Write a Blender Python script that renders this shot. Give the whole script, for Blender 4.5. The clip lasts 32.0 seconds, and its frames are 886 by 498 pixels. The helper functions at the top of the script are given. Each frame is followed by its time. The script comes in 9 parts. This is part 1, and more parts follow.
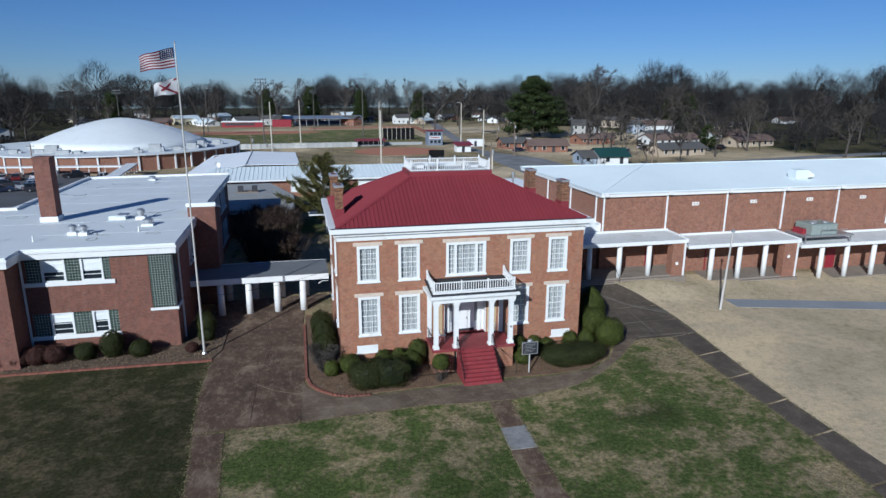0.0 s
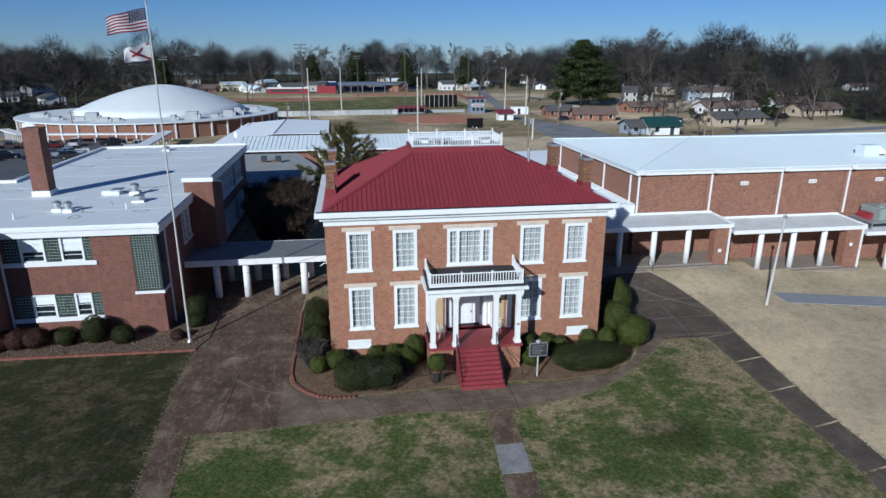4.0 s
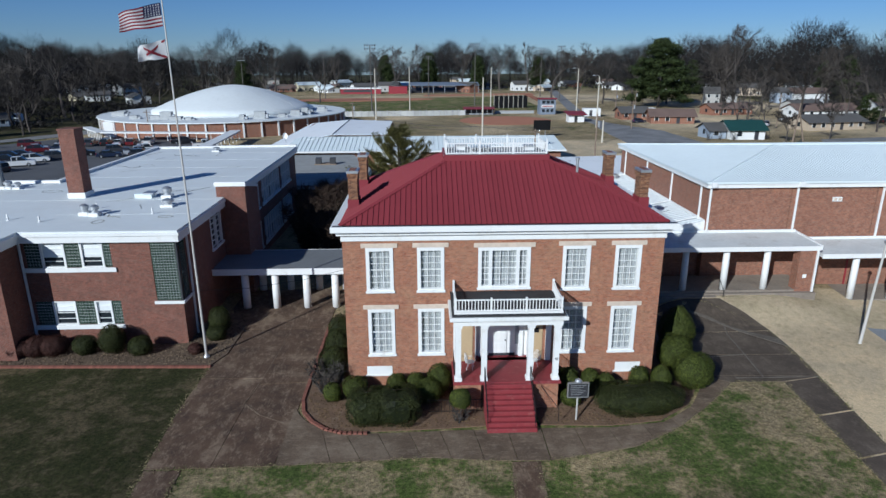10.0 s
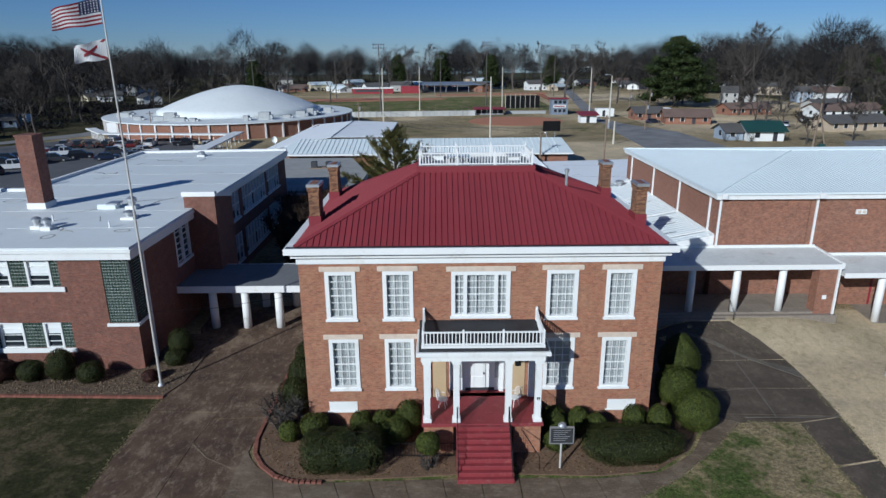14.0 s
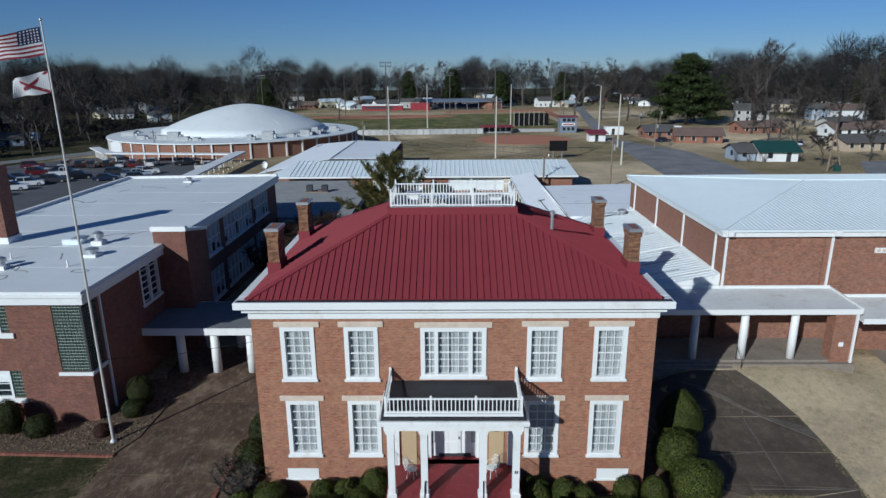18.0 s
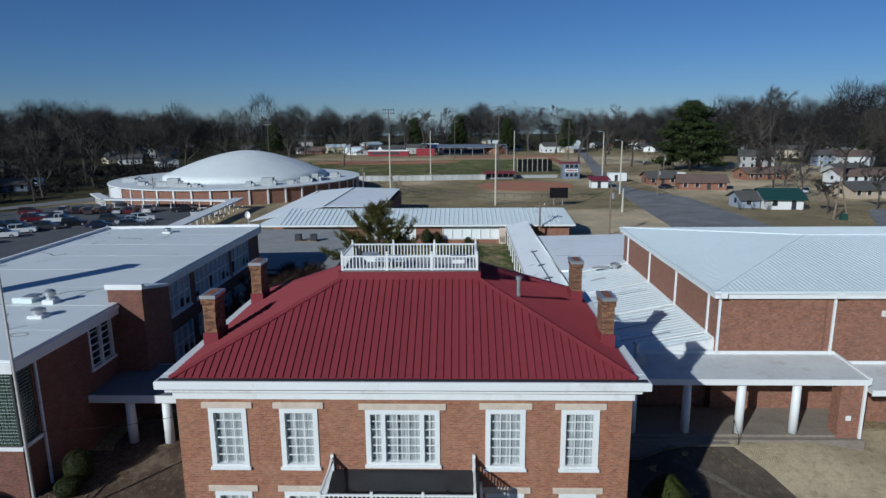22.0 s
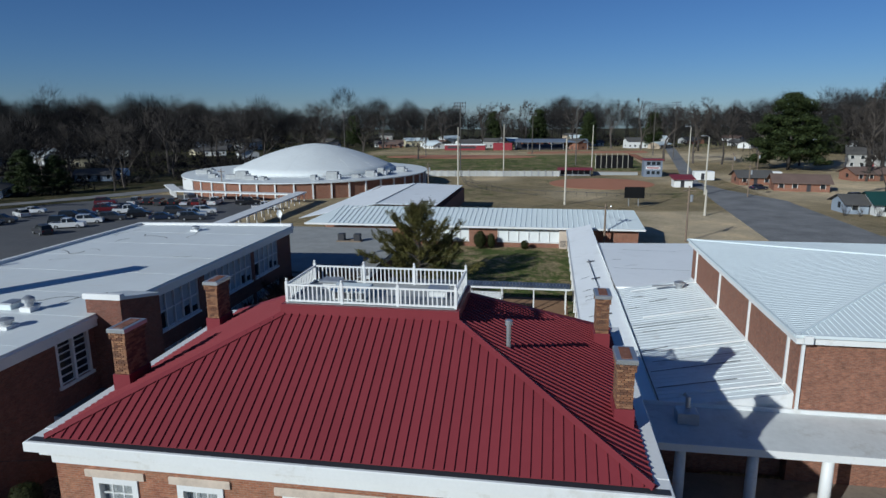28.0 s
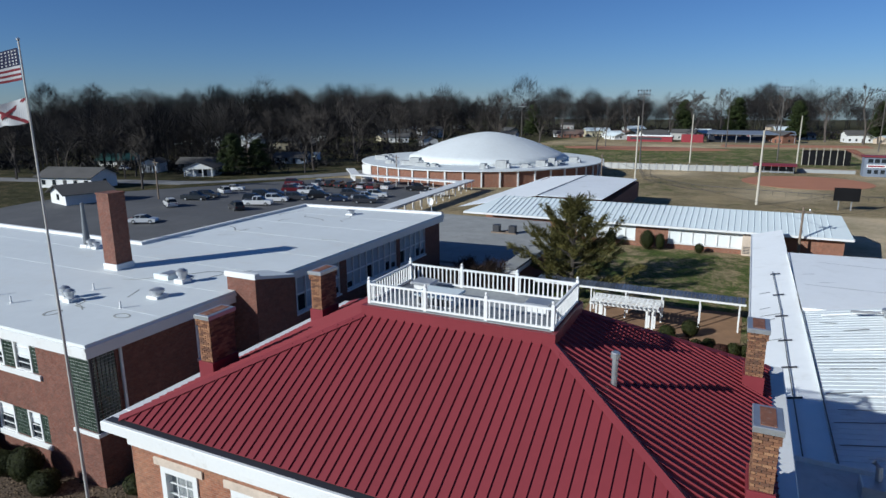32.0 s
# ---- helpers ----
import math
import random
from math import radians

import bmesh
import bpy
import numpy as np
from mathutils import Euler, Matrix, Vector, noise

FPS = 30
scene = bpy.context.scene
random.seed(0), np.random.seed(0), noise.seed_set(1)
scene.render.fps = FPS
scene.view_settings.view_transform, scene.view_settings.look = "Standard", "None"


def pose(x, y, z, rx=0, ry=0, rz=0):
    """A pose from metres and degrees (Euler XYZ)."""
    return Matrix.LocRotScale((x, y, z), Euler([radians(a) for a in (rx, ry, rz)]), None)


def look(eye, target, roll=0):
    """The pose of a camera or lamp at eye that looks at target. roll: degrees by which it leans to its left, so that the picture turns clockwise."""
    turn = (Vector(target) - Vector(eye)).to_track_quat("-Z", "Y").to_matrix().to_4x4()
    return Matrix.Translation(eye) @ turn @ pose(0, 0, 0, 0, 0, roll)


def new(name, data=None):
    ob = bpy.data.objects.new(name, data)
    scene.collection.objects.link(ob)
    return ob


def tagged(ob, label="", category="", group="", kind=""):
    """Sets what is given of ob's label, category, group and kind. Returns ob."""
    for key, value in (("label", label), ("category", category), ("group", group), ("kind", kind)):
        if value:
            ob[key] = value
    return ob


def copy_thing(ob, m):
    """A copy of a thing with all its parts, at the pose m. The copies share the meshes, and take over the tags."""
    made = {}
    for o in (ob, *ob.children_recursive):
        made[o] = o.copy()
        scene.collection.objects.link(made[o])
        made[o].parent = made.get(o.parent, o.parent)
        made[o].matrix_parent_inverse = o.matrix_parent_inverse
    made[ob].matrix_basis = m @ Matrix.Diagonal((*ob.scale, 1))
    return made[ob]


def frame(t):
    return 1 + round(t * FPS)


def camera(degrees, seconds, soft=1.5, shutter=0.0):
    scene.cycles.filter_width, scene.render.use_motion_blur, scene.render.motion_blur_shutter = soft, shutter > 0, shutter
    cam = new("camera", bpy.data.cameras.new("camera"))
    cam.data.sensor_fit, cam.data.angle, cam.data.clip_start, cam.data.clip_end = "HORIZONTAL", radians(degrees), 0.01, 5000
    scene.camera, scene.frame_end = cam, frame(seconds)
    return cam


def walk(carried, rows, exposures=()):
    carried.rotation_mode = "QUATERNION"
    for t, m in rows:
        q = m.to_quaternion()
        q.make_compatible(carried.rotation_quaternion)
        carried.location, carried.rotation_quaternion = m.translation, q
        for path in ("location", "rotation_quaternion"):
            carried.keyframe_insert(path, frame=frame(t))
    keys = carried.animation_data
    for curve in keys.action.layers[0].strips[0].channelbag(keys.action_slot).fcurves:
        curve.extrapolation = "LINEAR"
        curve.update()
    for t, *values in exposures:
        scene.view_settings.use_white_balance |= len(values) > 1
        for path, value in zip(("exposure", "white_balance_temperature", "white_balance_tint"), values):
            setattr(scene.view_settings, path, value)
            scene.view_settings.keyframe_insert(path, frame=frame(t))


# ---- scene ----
cam = camera(70.9, 32.0)
PATH = [
    (0, (-11.433, -41.864, 18.978), (-10.994, -39.975, 18.489), 0.2),
    (0.5, (-10.998, -41.127, 19.031), (-10.562, -39.238, 18.54), 0.2),
    (1, (-10.432, -40.473, 19.015), (-10.004, -38.581, 18.525), 0.2),
    (1.5, (-9.908, -39.84, 19.001), (-9.486, -37.955, 18.482), 0.0),
    (2, (-9.407, -39.22, 18.98), (-8.994, -37.354, 18.39), -0.0),
    (2.5, (-8.907, -38.599, 18.956), (-8.496, -36.732, 18.368), 0.0),
    (3, (-8.527, -38.175, 18.963), (-8.159, -36.299, 18.374), -0.0),
    (3.5, (-7.917, -37.861, 18.969), (-7.601, -35.976, 18.38), -0.0),
    (5.5, (-6.298, -36.826, 18.839), (-6.055, -34.929, 18.251), -0.1),
    (6, (-6.014, -36.545, 18.797), (-5.797, -34.646, 18.21), -0.2),
    (6.5, (-5.783, -36.321, 18.835), (-5.623, -34.416, 18.247), -0.2),
    (7, (-5.631, -36.048, 18.846), (-5.497, -34.14, 18.259), -0.1),
    (7.5, (-5.473, -35.683, 18.813), (-5.359, -33.775, 18.226), -0.1),
    (8, (-5.288, -35.308, 18.82), (-5.189, -33.399, 18.233), -0.1),
    (8.5, (-5.155, -34.878, 18.798), (-5.067, -32.968, 18.211), -0.1),
    (9, (-4.945, -34.429, 18.799), (-4.868, -32.518, 18.212), -0.2),
    (9.5, (-4.676, -33.888, 18.816), (-4.611, -31.978, 18.229), -0.2),
    (10, (-4.498, -33.397, 18.782), (-4.439, -31.486, 18.195), -0.2),
    (10.5, (-4.188, -32.852, 18.757), (-4.137, -30.94, 18.172), -0.3),
    (11, (-3.929, -32.377, 18.774), (-3.885, -30.466, 18.187), -0.3),
    (11.5, (-3.621, -31.8, 18.753), (-3.582, -29.889, 18.168), -0.2),
    (12, (-3.326, -31.309, 18.786), (-3.294, -29.397, 18.199), -0.2),
    (12.5, (-2.988, -30.742, 18.797), (-2.961, -28.83, 18.21), -0.3),
    (13, (-2.694, -30.305, 18.838), (-2.672, -28.393, 18.251), -0.2),
    (13.5, (-2.303, -29.745, 18.827), (-2.29, -27.834, 18.238), -0.4),
    (14, (-2.016, -29.361, 18.817), (-2.007, -27.45, 18.228), -0.4),
    (14.5, (-1.727, -28.934, 18.797), (-1.723, -27.023, 18.207), -0.4),
    (16.5, (-0.841, -27.211, 18.999), (-0.858, -25.3, 18.411), -0.5),
    (17, (-0.669, -26.836, 19.213), (-0.689, -24.924, 18.626), -0.4),
    (17.5, (-0.351, -26.368, 19.42), (-0.376, -24.451, 18.85), -0.5),
    (18, (-0.017, -25.904, 19.576), (-0.047, -23.98, 19.032), -0.5),
    (18.5, (0.295, -25.511, 19.688), (0.262, -23.578, 19.173), -0.4),
    (19, (0.642, -25.13, 19.807), (0.605, -23.191, 19.319), -0.4),
    (19.5, (0.999, -24.763, 19.893), (0.958, -22.817, 19.433), -0.4),
    (20, (1.325, -24.418, 19.942), (1.28, -22.466, 19.509), -0.4),
    (20.5, (1.63, -24.094, 19.928), (1.581, -22.137, 19.518), -0.5),
    (21, (1.886, -23.756, 19.914), (1.835, -21.799, 19.505), -0.5),
    (21.5, (2.113, -23.373, 19.904), (2.059, -21.416, 19.496), -0.4),
    (22, (2.374, -22.916, 19.923), (2.316, -20.959, 19.514), -0.5),
    (22.5, (2.638, -22.469, 19.895), (2.528, -20.514, 19.488), -0.4),
    (23, (2.925, -21.975, 19.895), (2.777, -20.022, 19.489), -0.4),
    (23.5, (3.165, -21.514, 19.88), (2.998, -19.563, 19.474), -0.4),
    (24, (3.438, -20.991, 19.891), (3.256, -19.041, 19.485), -0.4),
    (24.5, (3.666, -20.374, 19.854), (3.473, -18.425, 19.448), -0.4),
    (25, (3.96, -19.737, 19.846), (3.757, -17.789, 19.441), -0.4),
    (25.5, (4.294, -19.103, 19.846), (4.083, -17.156, 19.442), -0.4),
    (27.5, (5.708, -16.371, 19.804), (5.472, -14.428, 19.388), -0.4),
    (28, (6.032, -15.736, 19.801), (5.717, -13.807, 19.375), -0.4),
    (28.5, (6.33, -15.049, 19.761), (5.79, -13.172, 19.328), -0.3),
    (29, (6.695, -14.447, 19.733), (6.063, -12.601, 19.294), -0.4),
    (29.5, (7.002, -13.939, 19.703), (6.323, -12.111, 19.258), -0.4),
    (30, (7.234, -13.475, 19.684), (6.513, -11.664, 19.234), -0.4),
    (30.5, (7.453, -13.084, 19.678), (6.689, -11.292, 19.223), -0.3),
    (31, (7.559, -12.654, 19.635), (6.758, -10.879, 19.178), -0.3),
    (31.5, (7.619, -12.231, 19.572), (6.792, -10.468, 19.117), -0.3),
    (32, (7.616, -11.795, 19.525), (6.772, -10.04, 19.07), -0.3),
]
walk(cam, [(t, look(eye, aim, roll)) for t, eye, aim, roll in PATH],
     [(0.0, -0.05, 5550, 5), (9.0, -0.07, 5600, 4), (13.0, -0.16, 5650, 4), (17.0, -0.26, 5650, 3), (22.0, -0.39, 5650, 2), (25.0, -0.39, 5700, 2), (28.0, -0.34, 5800, 2), (32.0, 0.02, 5900, 4)])

# ---- world, sun and exposure ----
SUN_FROM = Vector((-7.3, -10.3, 5.75)).normalized()
world = bpy.data.worlds.new("sky")
scene.world = world
world.use_nodes = True
wn = world.node_tree
sky = wn.nodes.new("ShaderNodeTexSky")
sky.sky_type = 'NISHITA'
sky.sun_disc = False
sky.sun_elevation = math.asin(SUN_FROM.z)
sky.sun_rotation = math.atan2(SUN_FROM.x, SUN_FROM.y)
sky.altitude = 1200
sky.air_density = 1.0
sky.dust_density = 0.0
sky.ozone_density = 4.0
haze = wn.nodes.new("ShaderNodeMix")
haze.data_type, haze.blend_type = 'RGBA', 'MULTIPLY'
haze.inputs[0].default_value = 1.0
haze.inputs[7].default_value = (0.87, 1.06, 1.47, 1)
wn.links.new(sky.outputs[0], haze.inputs[6])
wn.links.new(haze.outputs[2], wn.nodes["Background"].inputs[0])
wn.nodes["Background"].inputs[1].default_value = 0.0455
sun_data = bpy.data.lights.new("sun", 'SUN')
sun_data.energy = 5.0
sun_data.angle = radians(0.53)
sun_data.color = (1.0, 0.96, 0.91)
sun = new("sun", sun_data)
sun.matrix_world = look((0, 0, 60), Vector((0, 0, 60)) - SUN_FROM)


# ---- mesh and part helpers ----
class Build:
    """Collects points and faces of one mesh."""

    def __init__(self):
        self.v, self.f, self.smooth = [], [], False

    def add(self, pts, faces):
        n = len(self.v)
        self.v.extend([tuple(p) for p in pts])
        self.f.extend([tuple(i + n for i in f) for f in faces])
        return self

    def box(self, x0, x1, y0, y1, z0, z1):
        p = [(x, y, z) for z in (z0, z1) for x, y in ((x0, y0), (x1, y0), (x1, y1), (x0, y1))]
        return self.add(p, [(0, 3, 2, 1), (4, 5, 6, 7), (0, 1, 5, 4), (1, 2, 6, 5), (2, 3, 7, 6), (3, 0, 4, 7)])

    def bbox(self, x0, x1, y0, y1, z0, z1, b=0.02):
        """A box whose upper edges are bevelled."""
        p = [(x, y, z0) for x, y in ((x0, y0), (x1, y0), (x1, y1), (x0, y1))]
        p += [(x, y, z1 - b) for x, y in ((x0, y0), (x1, y0), (x1, y1), (x0, y1))]
        p += [(x, y, z1) for x, y in ((x0 + b, y0 + b), (x1 - b, y0 + b), (x1 - b, y1 - b), (x0 + b, y1 - b))]
        f = [(0, 3, 2, 1), (8, 9, 10, 11)]
        for k in (0, 4):
            f += [(k + i, k + (i + 1) % 4, k + 4 + (i + 1) % 4, k + 4 + i) for i in range(4)]
        return self.add(p, f)

    def prism(self, poly, z0, z1, side=None):
        """An upright prism over a polygon that runs counterclockwise."""
        n = len(poly)
        lo = [(x, y, z0 if not callable(z0) else z0(x, y)) for x, y in poly]
        hi = [(x, y, z1 if not callable(z1) else z1(x, y)) for x, y in poly]
        return self.add(lo + hi, [tuple(range(n - 1, -1, -1)), tuple(range(n, 2 * n))] +
                        [(i, (i + 1) % n, n + (i + 1) % n, n + i) for i in range(n)])

    def quad(self, a, b, c, d):
        return self.add([a, b, c, d], [(0, 1, 2, 3)])

    def slab(self, pts, t):
        """A flat polygon in space, thickened downward by t along z."""
        n = len(pts)
        lo = [(x, y, z - t) for x, y, z in pts]
        return self.add(list(pts) + lo, [tuple(range(n)), tuple(range(2 * n - 1, n - 1, -1))] +
                        [(i, n + i, n + (i + 1) % n, (i + 1) % n) for i in range(n)])

    def tube(self, pts, radii, k=8, caps=True):
        """A round rod along points, with a radius at each."""
        pts = [Vector(p) for p in pts]
        rings = []
        for i, p in enumerate(pts):
            d = (pts[min(i + 1, len(pts) - 1)] - pts[max(i - 1, 0)]).normalized()
            a = d.orthogonal().normalized()
            b = d.cross(a)
            r = radii[i] if hasattr(radii, "__len__") else radii
            rings.append([p + (a * math.cos(2 * math.pi * j / k) + b * math.sin(2 * math.pi * j / k)) * r for j in range(k)])
        f = []
        for i in range(len(pts) - 1):
            f += [(i * k + j, i * k + (j + 1) % k, (i + 1) * k + (j + 1) % k, (i + 1) * k + j) for j in range(k)]
        if caps:
            f += [tuple(range(k - 1, -1, -1)), tuple(range((len(pts) - 1) * k, len(pts) * k))]
        return self.add([q for r in rings for q in r], f)

    def lathe(self, prof, x=0.0, y=0.0, k=16):
        """A turned body: profile of (radius, z) upward."""
        p = [(x + r * math.cos(2 * math.pi * j / k), y + r * math.sin(2 * math.pi * j / k), z) for r, z in prof for j in range(k)]
        f = []
        for i in range(len(prof) - 1):
            f += [(i * k + j, i * k + (j + 1) % k, (i + 1) * k + (j + 1) % k, (i + 1) * k + j) for j in range(k)]
        f += [tuple(range(k - 1, -1, -1)), tuple(range((len(prof) - 1) * k, len(prof) * k))]
        return self.add(p, f)

    def mesh(self, name, mat):
        me = bpy.data.meshes.new(name)
        me.from_pydata(self.v, [], self.f)
        me.materials.append(mat)
        if self.smooth:
            me.polygons.foreach_set("use_smooth", [True] * len(me.polygons))
        me.update()
        return me


BASE = {}


def step01(a, b, x):
    """Eases from 0 at a to 1 at b."""
    u = min(1.0, max(0.0, (x - a) / (b - a)))
    return u * u * (3 - 2 * u)


def lay(x, y, z=0.0):
    """Moves a place of the plan to where it fits the camera's view along the refitted path: the front lawn a little
    below the house floor, and the grounds behind dropping slowly to the north."""
    k = step01(12, 44, y)
    a = Vector((1.022 * x + 0.15, 0.958 * y - 0.05, z - 0.25 - 0.02 * min(25.0, max(0.0, x - 24.0))))
    b = Vector((x + 0.0115 * y, 0.977 * y - 0.57, z + 0.2 - 0.0222 * y + 0.0035 * x))
    return a.lerp(b, k)


def thing(name, label, category, at=(0, 0, 0), group="", kind="", shift=None):
    """An empty at the base of a thing, which parents its parts; shift: a move of its own in place of the view-fitted
    lay().
    """
    e = new(name)
    e.empty_display_size = 0.3
    e.location = Vector(at) + Vector(shift) if shift is not None else lay(*at)
    BASE[e.name] = Matrix.Translation(at)
    return tagged(e, label, category, group, kind)


def part(name, b, mat, parent=None, label="", at=None, turn=None):
    """One mesh object of a Build or of a ready mesh, in world places, under a thing or a part."""
    me = b.mesh(name, mat) if isinstance(b, Build) else b
    o = new(name, me)
    m = Matrix.Translation(at or (0, 0, 0)) @ (Matrix.Rotation(turn, 4, 'Z') if turn else Matrix.Identity(4))
    o.matrix_basis = m
    BASE[o.name] = m
    if parent is not None:
        o.parent = parent
        o.matrix_parent_inverse = BASE[parent.name].inverted()
    if label:
        o["label"] = label
    return o


def laid(b):
    """A mesh of the plan, moved point by point by lay() to fit the camera's view."""
    b.v = [tuple(lay(*p)) for p in b.v]
    return b


STILL = (0, 0, 0)


def setting(name, b, mat, label, category):
    """A piece of the setting."""
    return tagged(part(name, laid(b), mat), label, category, kind="structure")


def single(name, b, mat, label, category, group="", kind=""):
    return tagged(part(name, laid(b), mat), label, category, group, kind)


# ---- materials ----
def nodes_of(name):
    m = bpy.data.materials.new(name)
    m.use_nodes = True
    t = m.node_tree
    return m, t, t.nodes["Principled BSDF"], t.nodes, t.links


def noise_at(t, scale, detail=4.0, rough=0.6, vec=None):
    n = t.nodes.new("ShaderNodeTexNoise")
    n.inputs["Scale"].default_value = scale
    n.inputs["Detail"].default_value = detail
    n.inputs["Roughness"].default_value = rough
    if vec is None:
        g = t.nodes.new("ShaderNodeNewGeometry")
        vec = g.outputs["Position"]
    t.links.new(vec, n.inputs["Vector"])
    return n.outputs["Fac"]


def ramp(t, fac, stops):
    r = t.nodes.new("ShaderNodeValToRGB")
    e = r.color_ramp.elements
    while len(e) < len(stops):
        e.new(0.5)
    for el, (p, c) in zip(e, stops):
        el.position, el.color = p, (*c, 1)
    t.links.new(fac, r.inputs[0])
    return r.outputs[0]


def mixed(t, fac, a, b, how='MIX'):
    m = t.nodes.new("ShaderNodeMix")
    m.data_type, m.blend_type = 'RGBA', how
    for sock, v in ((m.inputs[0], fac), (m.inputs[6], a), (m.inputs[7], b)):
        if hasattr(v, "is_output"):
            t.links.new(v, sock)
        elif isinstance(v, (int, float)):
            sock.default_value = v
        else:
            sock.default_value = (*v, 1)
    return m.outputs[2]


def bump(t, height, bsdf, strength=0.3, dist=0.02):
    b = t.nodes.new("ShaderNodeBump")
    b.inputs["Strength"].default_value = strength
    b.inputs["Distance"].default_value = dist
    t.links.new(height, b.inputs["Height"])
    t.links.new(b.outputs[0], bsdf.inputs["Normal"])


def plain(name, c, rough=0.6, metal=0.0, vary=0.18, big=0.35, small=9.0, relief=0.15, per=0.0, dirt=None):
    """A surface of one colour that varies at two scales; per: from object to object."""
    m, t, p, ns, lk = nodes_of(name)
    a = noise_at(t, big, 5)
    b = noise_at(t, small, 3)
    lo = tuple(x * (1 - vary) for x in c)
    hi = tuple(min(1, x * (1 + vary)) for x in c)
    col = ramp(t, a, [(0.3, lo), (0.7, hi)])
    col = mixed(t, 0.35, col, ramp(t, b, [(0.3, lo), (0.7, hi)]))
    if dirt:
        d = noise_at(t, big * 2.3, 6, 0.75)
        col = mixed(t, ramp(t, d, [(0.55, (0, 0, 0)), (0.72, (0.7, 0.7, 0.7))]), col, dirt)
    if per:
        o = ns.new("ShaderNodeObjectInfo")
        h = ns.new("ShaderNodeHueSaturation")
        mr = ns.new("ShaderNodeMapRange")
        mr.inputs[3].default_value, mr.inputs[4].default_value = 1 - per, 1 + per
        lk.new(o.outputs["Random"], mr.inputs[0])
        lk.new(mr.outputs[0], h.inputs["Value"])
        lk.new(col, h.inputs["Color"])
        col = h.outputs[0]
    lk.new(col, p.inputs["Base Color"])
    p.inputs["Roughness"].default_value = rough
    p.inputs["Metallic"].default_value = metal
    if relief:
        bump(t, b, p, relief)
    return m


def brickwork(name, c1, c2, mortar, stain=(0.1, 0.07, 0.05), stained=0.35, course=0.077):
    """Running bond on upright walls along the axes."""
    m, t, p, ns, lk = nodes_of(name)
    g = ns.new("ShaderNodeNewGeometry")
    s = ns.new("ShaderNodeSeparateXYZ")
    lk.new(g.outputs["Position"], s.inputs[0])
    add = ns.new("ShaderNodeMath")
    lk.new(s.outputs[0], add.inputs[0]), lk.new(s.outputs[1], add.inputs[1])
    cb = ns.new("ShaderNodeCombineXYZ")
    lk.new(add.outputs[0], cb.inputs[0]), lk.new(s.outputs[2], cb.inputs[1])
    br = ns.new("ShaderNodeTexBrick")
    lk.new(cb.outputs[0], br.inputs["Vector"])
    br.inputs["Color1"].default_value = (*c1, 1)
    br.inputs["Color2"].default_value = (*c2, 1)
    br.inputs["Mortar"].default_value = (*mortar, 1)
    br.inputs["Scale"].default_value = 1.0
    br.inputs["Mortar Size"].default_value = 0.008
    br.inputs["Mortar Smooth"].default_value = 0.2
    br.inputs["Bias"].default_value = 0.0
    br.inputs["Brick Width"].default_value = 0.21
    br.inputs["Row Height"].default_value = course
    a = noise_at(t, 0.8, 6, 0.65)
    col = mixed(t, ramp(t, a, [(0.42, (0, 0, 0)), (0.75, (stained, stained, stained))]), br.outputs["Color"], stain)
    b = noise_at(t, 2.6, 4, 0.7)
    col = mixed(t, 1.0, col, ramp(t, b, [(0.3, (0.8, 0.8, 0.8)), (0.7, (1.12, 1.1, 1.08))]), 'MULTIPLY')
    sc = ns.new("ShaderNodeVectorMath")
    sc.operation = 'MULTIPLY'
    sc.inputs[1].default_value = (4.5, 4.5, 13.0)
    lk.new(g.outputs["Position"], sc.inputs[0])
    streak = noise_at(t, 1.0, 5, 0.75, sc.outputs[0])
    col = mixed(t, 1.0, col, ramp(t, streak, [(0.33, (0.62, 0.6, 0.58)), (0.5, (0.97, 0.97, 0.97)), (0.68, (1.25, 1.24, 1.2))]), 'MULTIPLY')
    lk.new(col, p.inputs["Base Color"])
    p.inputs["Roughness"].default_value = 0.88
    inv = ns.new("ShaderNodeMath")
    inv.operation = 'SUBTRACT'
    inv.inputs[0].default_value = 1.0
    lk.new(br.outputs["Fac"], inv.inputs[1])
    bump(t, inv.outputs[0], p, 0.5, 0.008)
    return m


def glassy(name, c=(0.02, 0.025, 0.03), rough=0.08):
    m, t, p, ns, lk = nodes_of(name)
    p.inputs["Base Color"].default_value = (*c, 1)
    p.inputs["Roughness"].default_value = rough
    p.inputs["IOR"].default_value = 1.45
    bump(t, noise_at(t, 1.5, 2), p, 0.04, 0.02)
    return m


BRICK_HOUSE = brickwork("house_brick", (0.38, 0.143, 0.074), (0.27, 0.094, 0.05), (0.32, 0.23, 0.17), (0.36, 0.22, 0.13), 0.5)
BRICK_OLD = brickwork("chimney_brick", (0.25, 0.104, 0.056), (0.15, 0.062, 0.038), (0.19, 0.14, 0.1), (0.07, 0.05, 0.04), 0.5)
BRICK_SCHOOL = brickwork("school_brick", (0.215, 0.072, 0.045), (0.15, 0.051, 0.033), (0.21, 0.15, 0.12), (0.1, 0.05, 0.04), 0.3)
BRICK_GYM = brickwork("gym_brick", (0.31, 0.13, 0.077), (0.225, 0.092, 0.057), (0.24, 0.175, 0.135), (0.3, 0.13, 0.08), 0.3)
WHITE = plain("white_paint", (0.74, 0.74, 0.72), 0.5, vary=0.06, dirt=(0.55, 0.52, 0.46), relief=0.05)
STONE = plain("lintel_stone", (0.56, 0.46, 0.37), 0.85, vary=0.2, big=2.0)
